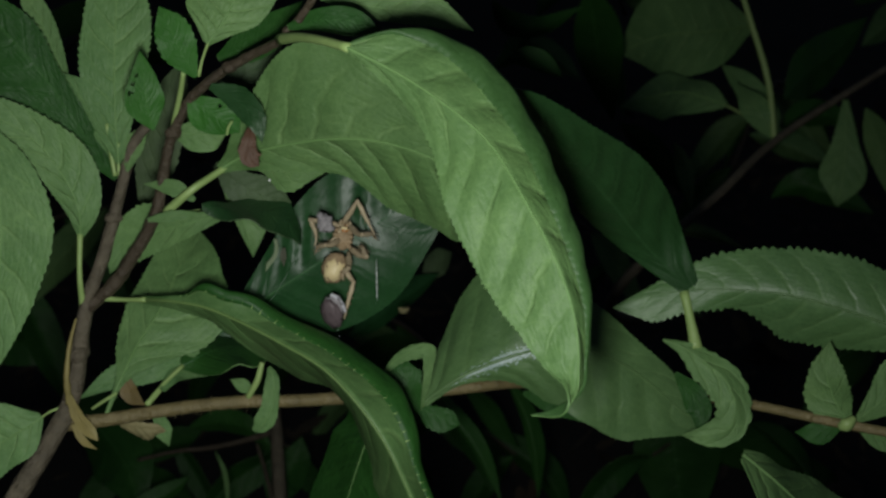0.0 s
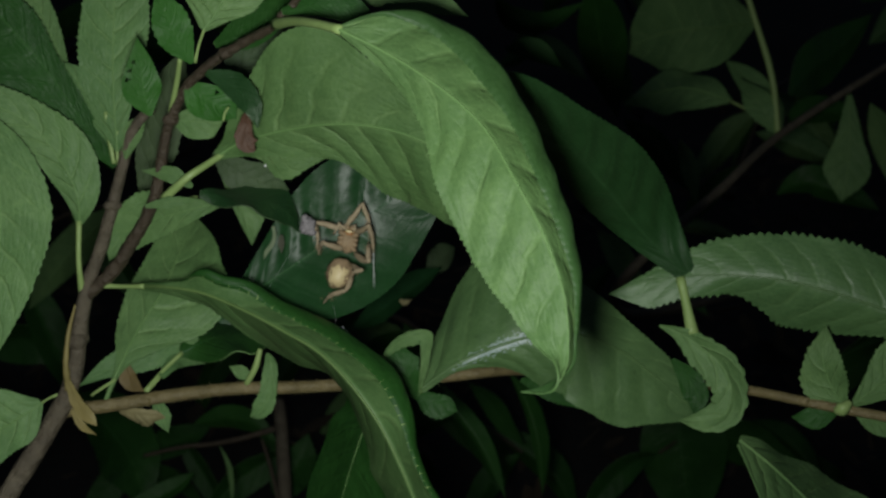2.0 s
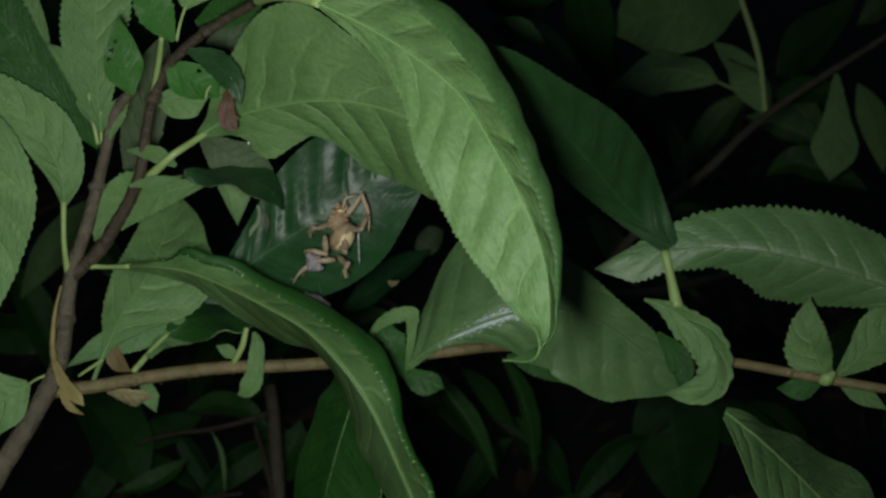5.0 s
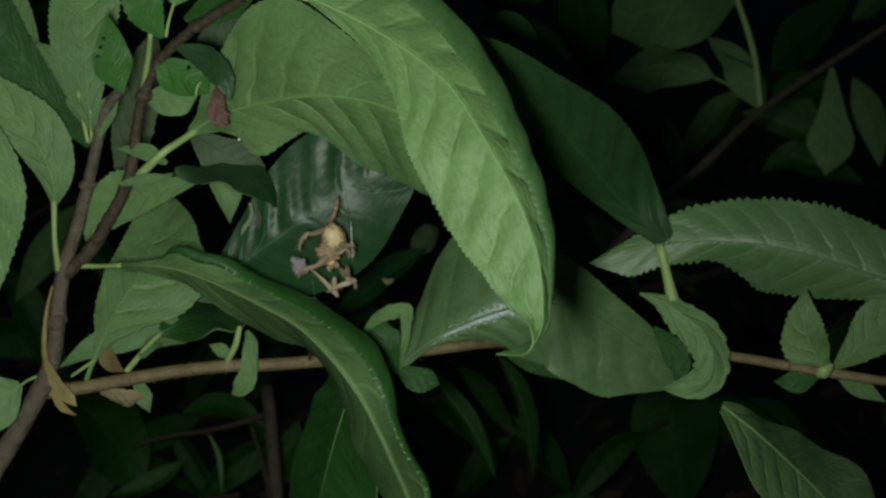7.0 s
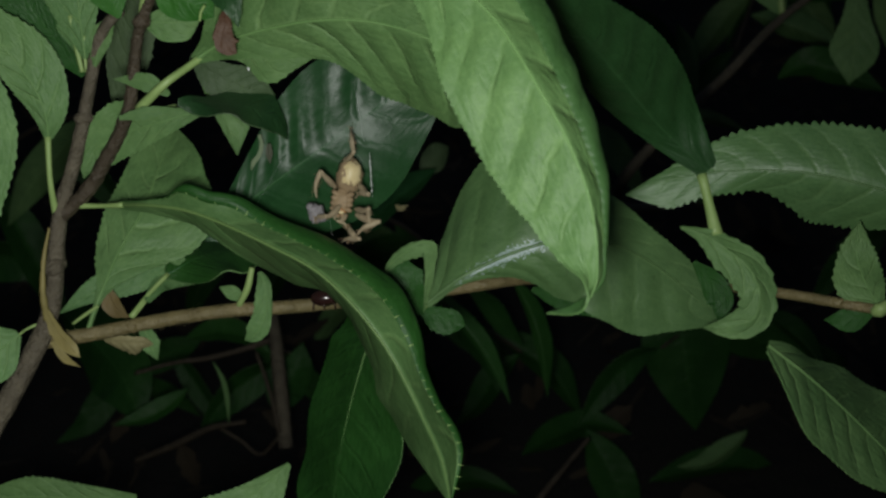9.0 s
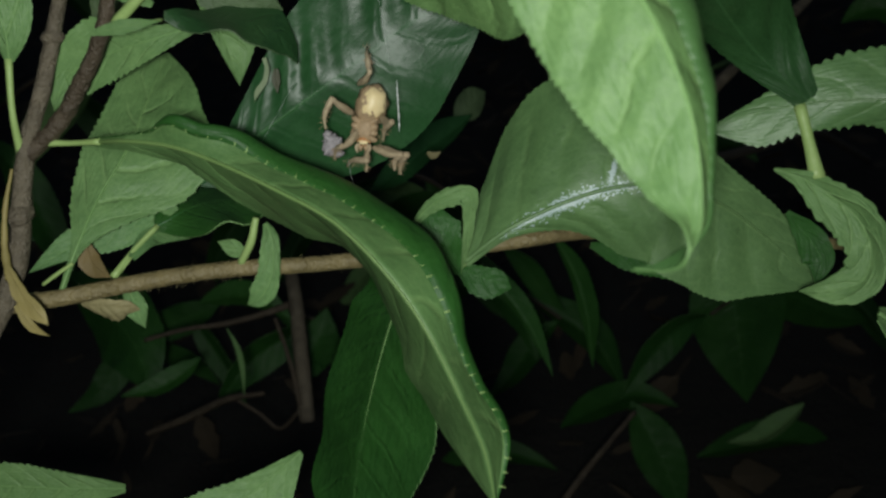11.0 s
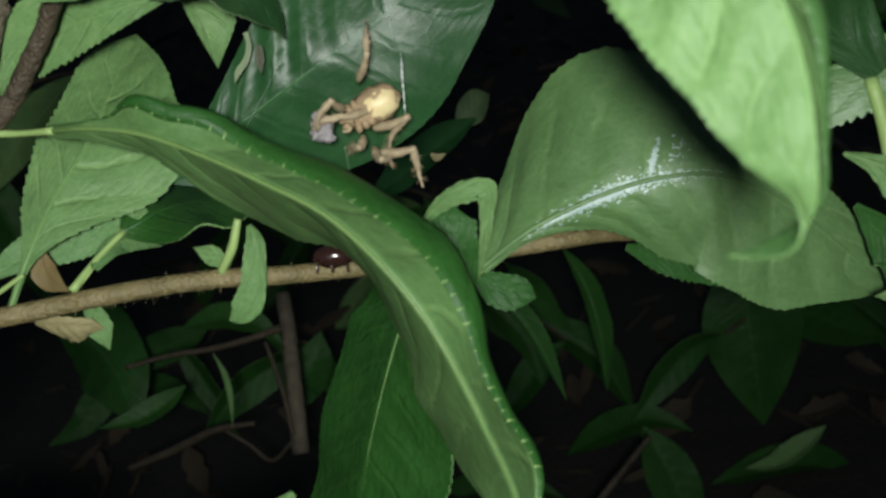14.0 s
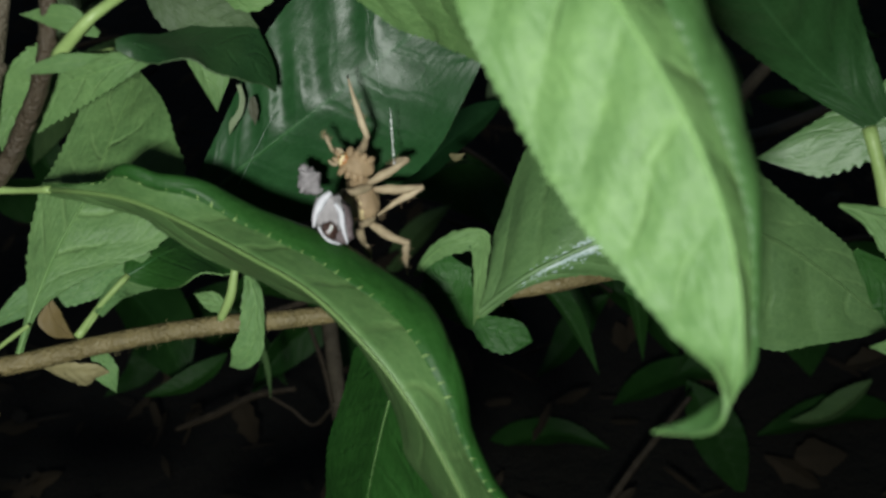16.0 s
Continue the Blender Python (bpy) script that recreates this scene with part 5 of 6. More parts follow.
part("belly", lump((-0.2, -0.7, -1.4), (1.1, 0.6, 1.3), 0.3, 320), PREY_DARK, prey, "shiny dark belly")
part("wing", tube([(0.4, -0.6, 3.4), (-0.7, -0.8, 2.4), (-1.8, -0.8, 0.5), (-2.1, -0.7, -0.9)], [0.3, 0.6, 0.4, 0.15], 8, 20, 0.3), PREY_WHITE, prey, "white edge of a wing")
part("wing", tube([(0.8, -0.7, 2.0), (1.4, -0.9, 1.0), (1.6, -0.9, -0.9), (2.0, -0.7, -3.2)], [0.2, 0.4, 0.3, 0.12], 8, 20, 0.3), PREY_WHITE, prey, "white edge of a wing")
part("leg", tube([(-1.4, -1.2, -0.8), (-0.9, -1.5, -1.8), (-0.2, -1.3, -2.6), (1.2, -0.9, -3.2)], [0.2, 0.16, 0.2, 0.1], 7, 14, 0.3), PREY_WHITE, prey, "pale folded leg")

silk_clump = new("silk_bundle")
silk_clump.empty_display_size = 0.005
tagged(silk_clump, "small crumpled grey bundle of silk and remains", "silk bundle")
part("bundle", lump((0, 0, 0), (1.5, 1.0, 1.7), 0.5, 420), PREY_GREY, silk_clump)
part("shred", lump((-0.9, 0.1, 1.3), (0.7, 0.5, 0.9), 0.6, 500), PREY_GREY, silk_clump)
part("shred", lump((1.0, -0.1, -1.2), (0.9, 0.5, 0.7), 0.6, 480), PREY_GREY, silk_clump)
for k in range(4):
    a = k * 1.7 + 0.4
    part("shred", tube([(math.cos(a) * 0.8, -0.5, math.sin(a) * 0.9), (math.cos(a + 0.3) * 1.6, -0.6, math.sin(a + 0.3) * 1.9), (math.cos(a + 0.2) * 1.9, -0.3, math.sin(a + 0.2) * 2.1)], [0.3, 0.22, 0.08], 6, 8, 0.4), PREY_GREY, silk_clump)

# ---- small beetle on the twig ----
beetle = new("beetle")
tagged(beetle, "small dark red-brown beetle sitting on the twig", "beetle")
part("shell", lump((0, 0, 0), (2.9, 1.9, 1.7), 0.05), BEETLE, beetle)
part("head", lump((2.7, -0.2, 0.1), (1.1, 1.1, 1.0), 0.05), BEETLE, beetle)
for s in (-1, 0, 1):
    part("leg", tube([(s * 1.5, -1.2, -0.6), (s * 2.0, -2.0, -1.0), (s * 2.2, -2.0, -2.2)], [0.25, 0.2, 0.12], 6), BEETLE, beetle)

# ---- silk ----
web = new("spider_silk")
tagged(web, "fine pale silk threads beside the spider", "spider silk")
for k, line in enumerate([[(-14.2, 250.2, 309.2), (-14.2, 249.6, 308.0), (-14.0, 245.8, 301.8)], [(-16.9, 258.7, 320.8), (-15.2, 250.7, 311.0)], [(-31.6, 256.5, 306.5), (-38.2, 257.1, 295.9)], [(-22.5, 245.9, 297.8), (-20.9, 238.3, 293.5)]]):
    part("thread", tube(line, [0.02, 0.055, 0.03] if k == 0 else [0.012, 0.016, 0.012], 5, 14), SILK, web)
    if k == 0:
        a, b = Vector(line[1]), Vector(line[2])
        for q in (0.05, 0.2, 0.28, 0.45, 0.6, 0.68, 0.85):
            part("droplet", lump(tuple(a.lerp(b, q)), (0.16, 0.16, 0.3), 0.2, sub=1), SILK, web)


def motions():
    walk(spider, [
        (0.0, pose(-0.0213, 0.2505, 0.3104, -20.0, -0.0, 0.0)),
        (0.5, pose(-0.0224, 0.2498, 0.3087, -20.0, -0.0, 0.0)),
        (1.0, pose(-0.0205, 0.2495, 0.3078, -20.0, -0.0, 0.0)),
        (1.5, pose(-0.0199, 0.2493, 0.3072, -20.0, -0.0, 0.0)),
        (2.0, pose(-0.0210, 0.2492, 0.3069, -20.0, -0.0, 0.0)),
        (2.5, pose(-0.0199, 0.2493, 0.3073, -20.0, -0.0, 0.0)),
        (3.0, pose(-0.0205, 0.2491, 0.3067, -20.0, -0.0, 0.0)),
        (3.5, pose(-0.0188, 0.2492, 0.3071, -20.0, -0.0, 0.0)),
        (4.0, pose(-0.0180, 0.2502, 0.3096, -20.0, -0.0, 0.0)),
        (4.5, pose(-0.0187, 0.2499, 0.3090, -20.0, -0.0, 0.0)),
        (5.0, pose(-0.0179, 0.2499, 0.3088, -20.0, -0.0, 0.0)),
        (7.5, pose(-0.0177, 0.2478, 0.3031, -20.0, -0.0, 0.0)),
        (8.0, pose(-0.0185, 0.2478, 0.3032, -20.0, -0.0, 0.0)),
        (8.5, pose(-0.0184, 0.2478, 0.3031, -20.0, -0.0, 0.0)),
        (9.0, pose(-0.0185, 0.2477, 0.3028, -20.0, -0.0, 0.0)),
        (9.5, pose(-0.0193, 0.2480, 0.3036, -20.0, -0.0, 0.0)),
        (12.0, pose(-0.0188, 0.2481, 0.3038, -20.0, -0.0, 0.0)),
        (12.5, pose(-0.0184, 0.2483, 0.3044, -20.0, -0.0, 0.0)),
        (13.0, pose(-0.0195, 0.2470, 0.3010, -20.0, -0.0, 0.0)),
        (13.5, pose(-0.0201, 0.2470, 0.3010, -20.0, -0.0, 0.0)),
        (14.0, pose(-0.0194, 0.2470, 0.3008, -20.0, -0.0, 0.0)),
        (14.5, pose(-0.0193, 0.2472, 0.3015, -20.0, -0.0, 0.0)),
        (15.0, pose(-0.0190, 0.2475, 0.3022, -20.0, -0.0, 0.0)),
        (15.5, pose(-0.0198, 0.2472, 0.3015, -20.0, -0.0, 0.0)),
        (16.0, pose(-0.0200, 0.2467, 0.3000, -20.0, -0.0, 0.0)),
    ])
    walk(prey, [
        (0.0, pose(-0.0226, 0.2435, 0.3009, -20.0, 0.0, 150.0)),
        (0.3, pose(-0.0220, 0.2435, 0.2994, -20.0, 0.0, 145.0)),
        (0.5, pose(-0.0217, 0.2435, 0.2936, -20.0, 0.0, 110.0)),
        (1.0, pose(-0.0222, 0.2435, 0.2912, -20.0, 5.0, 50.0)),
        (1.5, pose(-0.0220, 0.2435, 0.2908, -20.0, 10.0, 0.0)),
        (2.0, pose(-0.0218, 0.2435, 0.2904, -21.2, 18.7, -7.1)),
        (2.5, pose(-0.0225, 0.2435, 0.2922, -20.0, -0.0, 0.0)),
        (3.0, pose(-0.0227, 0.2435, 0.2944, -36.1, -54.5, 30.6)),
        (3.5, pose(-0.0220, 0.2435, 0.2942, -46.8, -62.0, 43.2)),
        (4.0, pose(-0.0224, 0.2435, 0.2950, -36.1, -54.5, 30.6)),
        (4.5, pose(-0.0243, 0.2429, 0.2936, -36.1, -54.5, 30.6)),
        (5.0, pose(-0.0239, 0.2429, 0.2938, -29.5, -46.0, 22.2)),
        (7.5, pose(-0.0220, 0.2422, 0.2918, -21.2, -18.7, 7.1)),
        (8.0, pose(-0.0228, 0.2424, 0.2922, -21.2, -18.7, 7.1)),
        (8.5, pose(-0.0227, 0.2423, 0.2922, -21.2, -18.7, 7.1)),
        (9.0, pose(-0.0243, 0.2417, 0.2904, -21.2, -18.7, 7.1)),
        (9.5, pose(-0.0251, 0.2423, 0.2922, -21.2, -18.7, 7.1)),
        (12.0, pose(-0.0242, 0.2424, 0.2923, -20.3, 9.4, -3.5)),
        (12.5, pose(-0.0232, 0.2427, 0.2931, -20.3, 9.4, -3.5)),
        (13.0, pose(-0.0242, 0.2416, 0.2901, -20.3, 9.4, -3.5)),
        (13.5, pose(-0.0237, 0.2421, 0.2916, -20.3, 9.4, -3.5)),
        (14.0, pose(-0.0237, 0.2421, 0.2917, -20.3, 9.4, -3.5)),
        (14.5, pose(-0.0230, 0.2431, 0.2942, -20.6, 14.1, -5.2)),
        (15.0, pose(-0.0231, 0.2412, 0.2972, -21.2, 18.7, -7.1)),
        (15.5, pose(-0.0226, 0.2364, 0.3004, -20.1, 4.7, -1.7)),
        (16.0, pose(-0.0212, 0.2325, 0.3020, -20.0, -0.0, 0.0)),
    ])
    walk(beetle, [
        (0.0, pose(-0.0175, 0.2465, 0.2846, -20.0, -0.0, 0.0)),
        (2.2, pose(-0.0183, 0.2465, 0.2819, -20.0, -0.0, 0.0)),
        (3.0, pose(-0.0279, 0.2465, 0.2817, -20.0, -0.0, 0.0)),
        (3.5, pose(-0.0285, 0.2465, 0.2813, -20.0, -0.0, 0.0)),
        (4.0, pose(-0.0270, 0.2465, 0.2817, -20.0, -0.0, 0.0)),
        (4.6, pose(-0.0197, 0.2465, 0.2812, -20.0, -0.0, 0.0)),
        (5.0, pose(-0.0157, 0.2465, 0.2818, -20.0, -0.0, 0.0)),
        (7.5, pose(-0.0237, 0.2465, 0.2819, -20.0, -0.0, 0.0)),
        (8.5, pose(-0.0255, 0.2465, 0.2828, -20.0, -0.0, 0.0)),
        (9.5, pose(-0.0227, 0.2465, 0.2780, -20.0, -0.0, 0.0)),
        (12.0, pose(-0.0177, 0.2473, 0.2837, -20.0, -0.0, 0.0)),
        (12.6, pose(-0.0226, 0.2458, 0.2795, -20.0, -0.0, 0.0)),
        (13.0, pose(-0.0248, 0.2461, 0.2805, -20.0, -0.0, 0.0)),
        (13.5, pose(-0.0252, 0.2461, 0.2805, -20.0, -0.0, 0.0)),
        (14.0, pose(-0.0255, 0.2464, 0.2812, -20.0, -0.0, 0.0)),
        (14.5, pose(-0.0263, 0.2465, 0.2815, -20.0, -0.0, 0.0)),
        (15.0, pose(-0.0272, 0.2465, 0.2816, -20.0, -0.0, 0.0)),
        (15.5, pose(-0.0251, 0.2467, 0.2820, -20.0, -0.0, 0.0)),
        (16.0, pose(-0.0223, 0.2470, 0.2830, -20.0, -0.0, 0.0)),
    ])
    walk(silk_clump, [
        (0.0, pose(-0.0244, 0.2480, 0.3179, -20.0, -0.0, 0.0)),
        (0.5, pose(-0.0246, 0.2480, 0.3155, -20.0, -0.0, 0.0)),
        (1.0, pose(-0.0270, 0.2480, 0.3139, -20.0, -0.0, 0.0)),
        (1.5, pose(-0.0267, 0.2480, 0.3142, -20.3, 9.4, -3.5)),
        (2.0, pose(-0.0274, 0.2480, 0.3144, -20.3, 9.4, -3.5)),
        (2.5, pose(-0.0259, 0.2480, 0.3055, -20.3, 9.4, -3.5)),
        (3.0, pose(-0.0257, 0.2480, 0.3011, -20.3, 9.4, -3.5)),
        (3.5, pose(-0.0260, 0.2480, 0.3000, -20.0, -0.0, 0.0)),
        (4.0, pose(-0.0265, 0.2480, 0.2995, -20.0, -0.0, 0.0)),
        (4.5, pose(-0.0268, 0.2475, 0.2981, -20.0, -0.0, 0.0)),
        (5.0, pose(-0.0236, 0.2480, 0.3015, -20.0, -0.0, 0.0)),
        (7.5, pose(-0.0254, 0.2480, 0.2998, -20.3, -9.4, 3.5)),
        (8.0, pose(-0.0239, 0.2480, 0.2996, -20.3, -9.4, 3.5)),
        (8.5, pose(-0.0238, 0.2480, 0.2994, -20.3, -9.4, 3.5)),
        (9.0, pose(-0.0250, 0.2475, 0.2981, -20.3, -9.4, 3.5)),
        (9.5, pose(-0.0237, 0.2480, 0.2986, -20.3, -9.4, 3.5)),
        (12.0, pose(-0.0257, 0.2480, 0.2998, -21.2, 18.7, -7.1)),
        (12.5, pose(-0.0242, 0.2488, 0.3018, -21.2, 18.7, -7.1)),
        (13.0, pose(-0.0247, 0.2478, 0.2989, -21.2, 18.7, -7.1)),
        (13.5, pose(-0.0243, 0.2480, 0.2992, -21.2, 18.7, -7.1)),
        (14.0, pose(-0.0255, 0.2480, 0.2997, -20.3, 9.4, -3.5)),
        (14.5, pose(-0.0261, 0.2480, 0.3000, -20.0, -0.0, 0.0)),
        (15.0, pose(-0.0266, 0.2480, 0.3016, -20.0, -0.0, 0.0)),
        (15.5, pose(-0.0262, 0.2484, 0.3007, -20.1, 4.7, -1.7)),
        (16.0, pose(-0.0261, 0.2480, 0.3001, -20.3, 9.4, -3.5)),
    ])
    walk(abdomen, [
        (0.00, pose(-0.0016, 0.0008, -0.0029, 0, 25, 0)), (0.50, pose(-0.0016, 0.0008, -0.0029, 0, 25, 0)),
        (1.00, pose(-0.0016, 0.0008, -0.0029, 0, 25, 0)), (2.00, pose(-0.0004, 0.0008, -0.0031, 0, 25, 0)),
        (2.50, pose(-0.0004, 0.0008, -0.0022, 16, 26, 31)), (3.00, pose(-0.0005, 0.0008, -0.0013, 30, 19, 60)),
        (4.00, pose(0.0007, 0.0008, -0.0044, 27, 14, 63)), (5.00, pose(0.0003, 0.0008, -0.0021, 27, 14, 63)),
        (5.62, pose(0.0001, 0.0008, -0.0007, 56, 47, 90)), (6.25, pose(-0.0000, 0.0008, 0.0006, 121, 52, 153)),
        (6.88, pose(-0.0002, 0.0008, 0.0019, 159, 24, -172)), (7.50, pose(-0.0004, 0.0008, 0.0033, 175, -14, -159)),
        (9.50, pose(0.0005, 0.0008, 0.0022, 174, -14, -154)), (12.00, pose(0.0009, 0.0008, 0.0018, 171, -18, -154)),
        (13.50, pose(0.0014, 0.0008, 0.0030, 174, -10, -149)), (14.00, pose(0.0016, 0.0008, 0.0022, 138, -57, -130)),
        (14.50, pose(0.0017, 0.0008, 0.0014, 31, -54, -36)), (15.30, pose(0.0002, 0.0008, -0.0041, 22, -12, -62)),
        (16.00, pose(0.0011, 0.0008, -0.0023, 7, -4, -60))])
    walk(thorax, [
        (0.00, pose(0.0002, 0.0003, 0.0035, 0, 10, 0)), (0.50, pose(0.0002, 0.0003, 0.0035, 0, 10, 0)),
        (1.00, pose(0.0002, 0.0003, 0.0035, 0, 10, 0)), (2.00, pose(0.0015, 0.0003, 0.0038, 0, 10, 0)),
        (3.00, pose(0.0020, 0.0003, 0.0020, 11, 28, 23)), (4.00, pose(0.0008, 0.0003, 0.0009, 7, 19, 21)),
        (5.00, pose(-0.0006, 0.0003, 0.0015, 5, 14, 21)), (5.62, pose(-0.0009, 0.0003, 0.0007, 20, 56, 31)),
        (6.25, pose(-0.0011, 0.0003, -0.0001, 136, 73, 145)), (6.88, pose(-0.0013, 0.0003, -0.0009, 171, 33, 176)),
        (7.50, pose(-0.0015, 0.0003, -0.0017, 180, -10, 180)), (9.50, pose(-0.0013, 0.0003, -0.0026, 180, -10, 180)),
        (12.00, pose(-0.0001, 0.0003, -0.0020, 180, -5, 180)), (13.50, pose(-0.0004, 0.0003, -0.0008, 180, -5, 180)),
        (13.83, pose(-0.0005, 0.0003, 0.0004, 180, -43, 180)), (14.17, pose(-0.0006, 0.0003, 0.0016, 180, -82, 180)),
        (14.50, pose(-0.0007, 0.0003, 0.0028, 0, -60, 0)), (15.30, pose(-0.0015, 0.0003, 0.0009, 0, -58, 0)),
        (16.00, pose(0.0004, 0.0003, 0.0025, 0, -62, 0))])
    walk(legs[0][0], [
        (0.00, pose(0.0002, 0.0006, 0.0064, 29, 31, 8)), (0.50, pose(0.0002, 0.0006, 0.0064, 29, 31, 8)),
        (1.00, pose(0.0002, 0.0006, 0.0064, 29, 31, 8)), (2.00, pose(0.0010, 0.0006, 0.0067, 20, 37, 7)),
        (3.00, pose(0.0035, 0.0006, 0.0032, 29, 41, 11)), (4.00, pose(0.0029, 0.0006, 0.0026, 63, 30, 19)),
        (5.00, pose(0.0009, 0.0006, 0.0018, 6, 38, 2)), (6.25, pose(-0.0002, 0.0006, 0.0041, 41, 28, 11)),
        (7.50, pose(-0.0012, 0.0006, 0.0064, 73, 15, 11)), (9.50, pose(-0.0006, 0.0006, 0.0053, 74, 23, 18)),
        (12.00, pose(-0.0012, 0.0006, 0.0054, 76, 19, 15)), (13.50, pose(-0.0012, 0.0006, 0.0058, 53, 19, 10)),
        (14.50, pose(-0.0002, 0.0006, 0.0048, 67, 13, 8)), (15.30, pose(-0.0005, 0.0006, 0.0023, 53, 18, 9)),
        (16.00, pose(0.0011, 0.0006, 0.0041, 65, 18, 12))])
    walk(legs[0][1], [
        (0.00, pose(0.0000, 0.0000, 0.0059, -136, 54, -149)), (0.50, pose(0.0000, 0.0000, 0.0059, -136, 54, -149)),
        (1.00, pose(0.0000, 0.0000, 0.0059, -136, 54, -149)), (1.33, pose(0.0000, 0.0000, 0.0059, -117, 27, -108)),
        (1.67, pose(0.0000, 0.0000, 0.0059, -120, -3, -80)), (2.00, pose(0.0000, 0.0000, 0.0059, -138, -27, -47)),
        (3.00, pose(0.0000, 0.0000, 0.0059, -162, -43, -5)), (4.00, pose(0.0000, 0.0000, 0.0059, 163, -34, 13)),
        (4.50, pose(0.0000, 0.0000, 0.0059, -160, -34, -27)), (5.00, pose(0.0000, 0.0000, 0.0059, -133, -15, -58)),
        (6.25, pose(0.0000, 0.0000, 0.0059, -133, -14, -19)), (7.50, pose(0.0000, 0.0000, 0.0059, -133, -13, 20)),
        (9.50, pose(0.0000, 0.0000, 0.0059, -131, -22, 25)), (12.00, pose(0.0000, 0.0000, 0.0059, -139, -17, 23)),
        (13.50, pose(0.0000, 0.0000, 0.0059, -110, -19, 10)), (14.50, pose(0.0000, 0.0000, 0.0059, -118, -12, 15)),
        (15.30, pose(0.0000, 0.0000, 0.0059, -92, -21, 22)), (16.00, pose(0.0000, 0.0000, 0.0059, -71, -24, 27))])
    walk(legs[1][0], [
        (0.00, pose(-0.0006, 0.0002, 0.0058, 0, -78, 0)), (0.50, pose(-0.0006, 0.0002, 0.0058, 0, -78, 0)),
        (1.00, pose(-0.0006, 0.0002, 0.0058, 0, -78, 0)), (2.00, pose(0.0002, 0.0002, 0.0061, 0, -76, 0)),
        (2.50, pose(-0.0002, 0.0002, 0.0050, 52, -51, -26)), (3.00, pose(-0.0006, 0.0002, 0.0038, 75, -25, -19)),
        (4.00, pose(-0.0012, 0.0002, 0.0015, 102, -28, -35)), (5.00, pose(-0.0021, 0.0002, 0.0007, 102, -28, -35)),
        (7.50, pose(-0.0021, 0.0002, 0.0047, 99, -26, -30)), (9.50, pose(-0.0027, 0.0002, -0.0002, 52, -18, -9)),
        (12.00, pose(-0.0022, 0.0002, 0.0017, 76, -25, -20)), (13.50, pose(-0.0029, 0.0002, 0.0024, 65, -13, -8)),
        (14.50, pose(-0.0026, 0.0002, 0.0009, 102, -9, -11)), (15.30, pose(-0.0020, 0.0002, -0.0003, 106, -8, -11)),
        (16.00, pose(0.0001, 0.0002, -0.0047, 125, 16, 30))])
    walk(legs[1][1], [
        (0.00, pose(0.0000, 0.0000, 0.0062, 119, 41, -93)), (0.50, pose(0.0000, 0.0000, 0.0062, 119, 41, -93)),
        (1.00, pose(0.0000, 0.0000, 0.0062, 119, 41, -93)), (2.00, pose(0.0000, 0.0000, 0.0062, 120, 46, -86)),
        (2.50, pose(0.0000, 0.0000, 0.0062, 173, 23, -74)), (3.00, pose(0.0000, 0.0000, 0.0062, -142, 0, -85)),
        (3.50, pose(0.0000, 0.0000, 0.0062, 177, -7, -63)), (4.00, pose(0.0000, 0.0000, 0.0062, 137, 3, -43)),
        (5.00, pose(0.0000, 0.0000, 0.0062, 162, 49, -20)), (7.50, pose(0.0000, 0.0000, 0.0062, -161, 70, 39)),
        (9.50, pose(0.0000, 0.0000, 0.0062, -166, 38, 52)), (12.00, pose(0.0000, 0.0000, 0.0062, -129, 49, 80)),
        (12.75, pose(0.0000, 0.0000, 0.0062, -113, 27, 111)), (13.50, pose(0.0000, 0.0000, 0.0062, -111, 1, 132)),
        (13.83, pose(0.0000, 0.0000, 0.0062, -130, 34, 98)), (14.17, pose(0.0000, 0.0000, 0.0062, -176, 44, 41)),
        (14.50, pose(0.0000, 0.0000, 0.0062, 150, 21, -6)), (15.30, pose(0.0000, 0.0000, 0.0062, 148, 28, -3)),
        (15.65, pose(0.0000, 0.0000, 0.0062, 133, 6, 11)), (16.00, pose(0.0000, 0.0000, 0.0062, 113, -11, 30))])
    walk(legs[2][0], [
        (0.00, pose(-0.0006, -0.0006, 0.0029, 107, -30, -39)), (0.50, pose(-0.0006, -0.0006, 0.0029, 107, -30, -39)),
        (1.00, pose(-0.0006, -0.0006, 0.0029, 107, -30, -39)), (2.00, pose(0.0003, -0.0006, 0.0020, 68, -48, -34)),
        (3.00, pose(-0.0011, -0.0006, 0.0020, 121, -55, -86)), (4.00, pose(-0.0018, -0.0006, -0.0050, 82, -86, -78)),
        (4.33, pose(-0.0022, -0.0006, -0.0041, 83, -47, -42)), (4.67, pose(-0.0027, -0.0006, -0.0032, 105, -13, -17)),
        (5.00, pose(-0.0032, -0.0006, -0.0023, 139, 7, 17)), (6.25, pose(-0.0023, -0.0006, -0.0017, 124, -14, -26)),
        (7.50, pose(-0.0013, -0.0006, -0.0011, 127, -39, -71)), (9.50, pose(-0.0019, -0.0006, -0.0033, 118, -27, -44)),
        (12.00, pose(-0.0009, -0.0006, 0.0004, 131, -27, -56)), (13.50, pose(0.0003, -0.0006, 0.0043, 120, -46, -73)),
        (14.50, pose(0.0003, -0.0006, -0.0014, 96, -30, -33)), (15.30, pose(0.0002, -0.0006, -0.0008, 104, -28, -36)),
        (16.00, pose(0.0024, -0.0006, -0.0005, 93, -38, -40))])
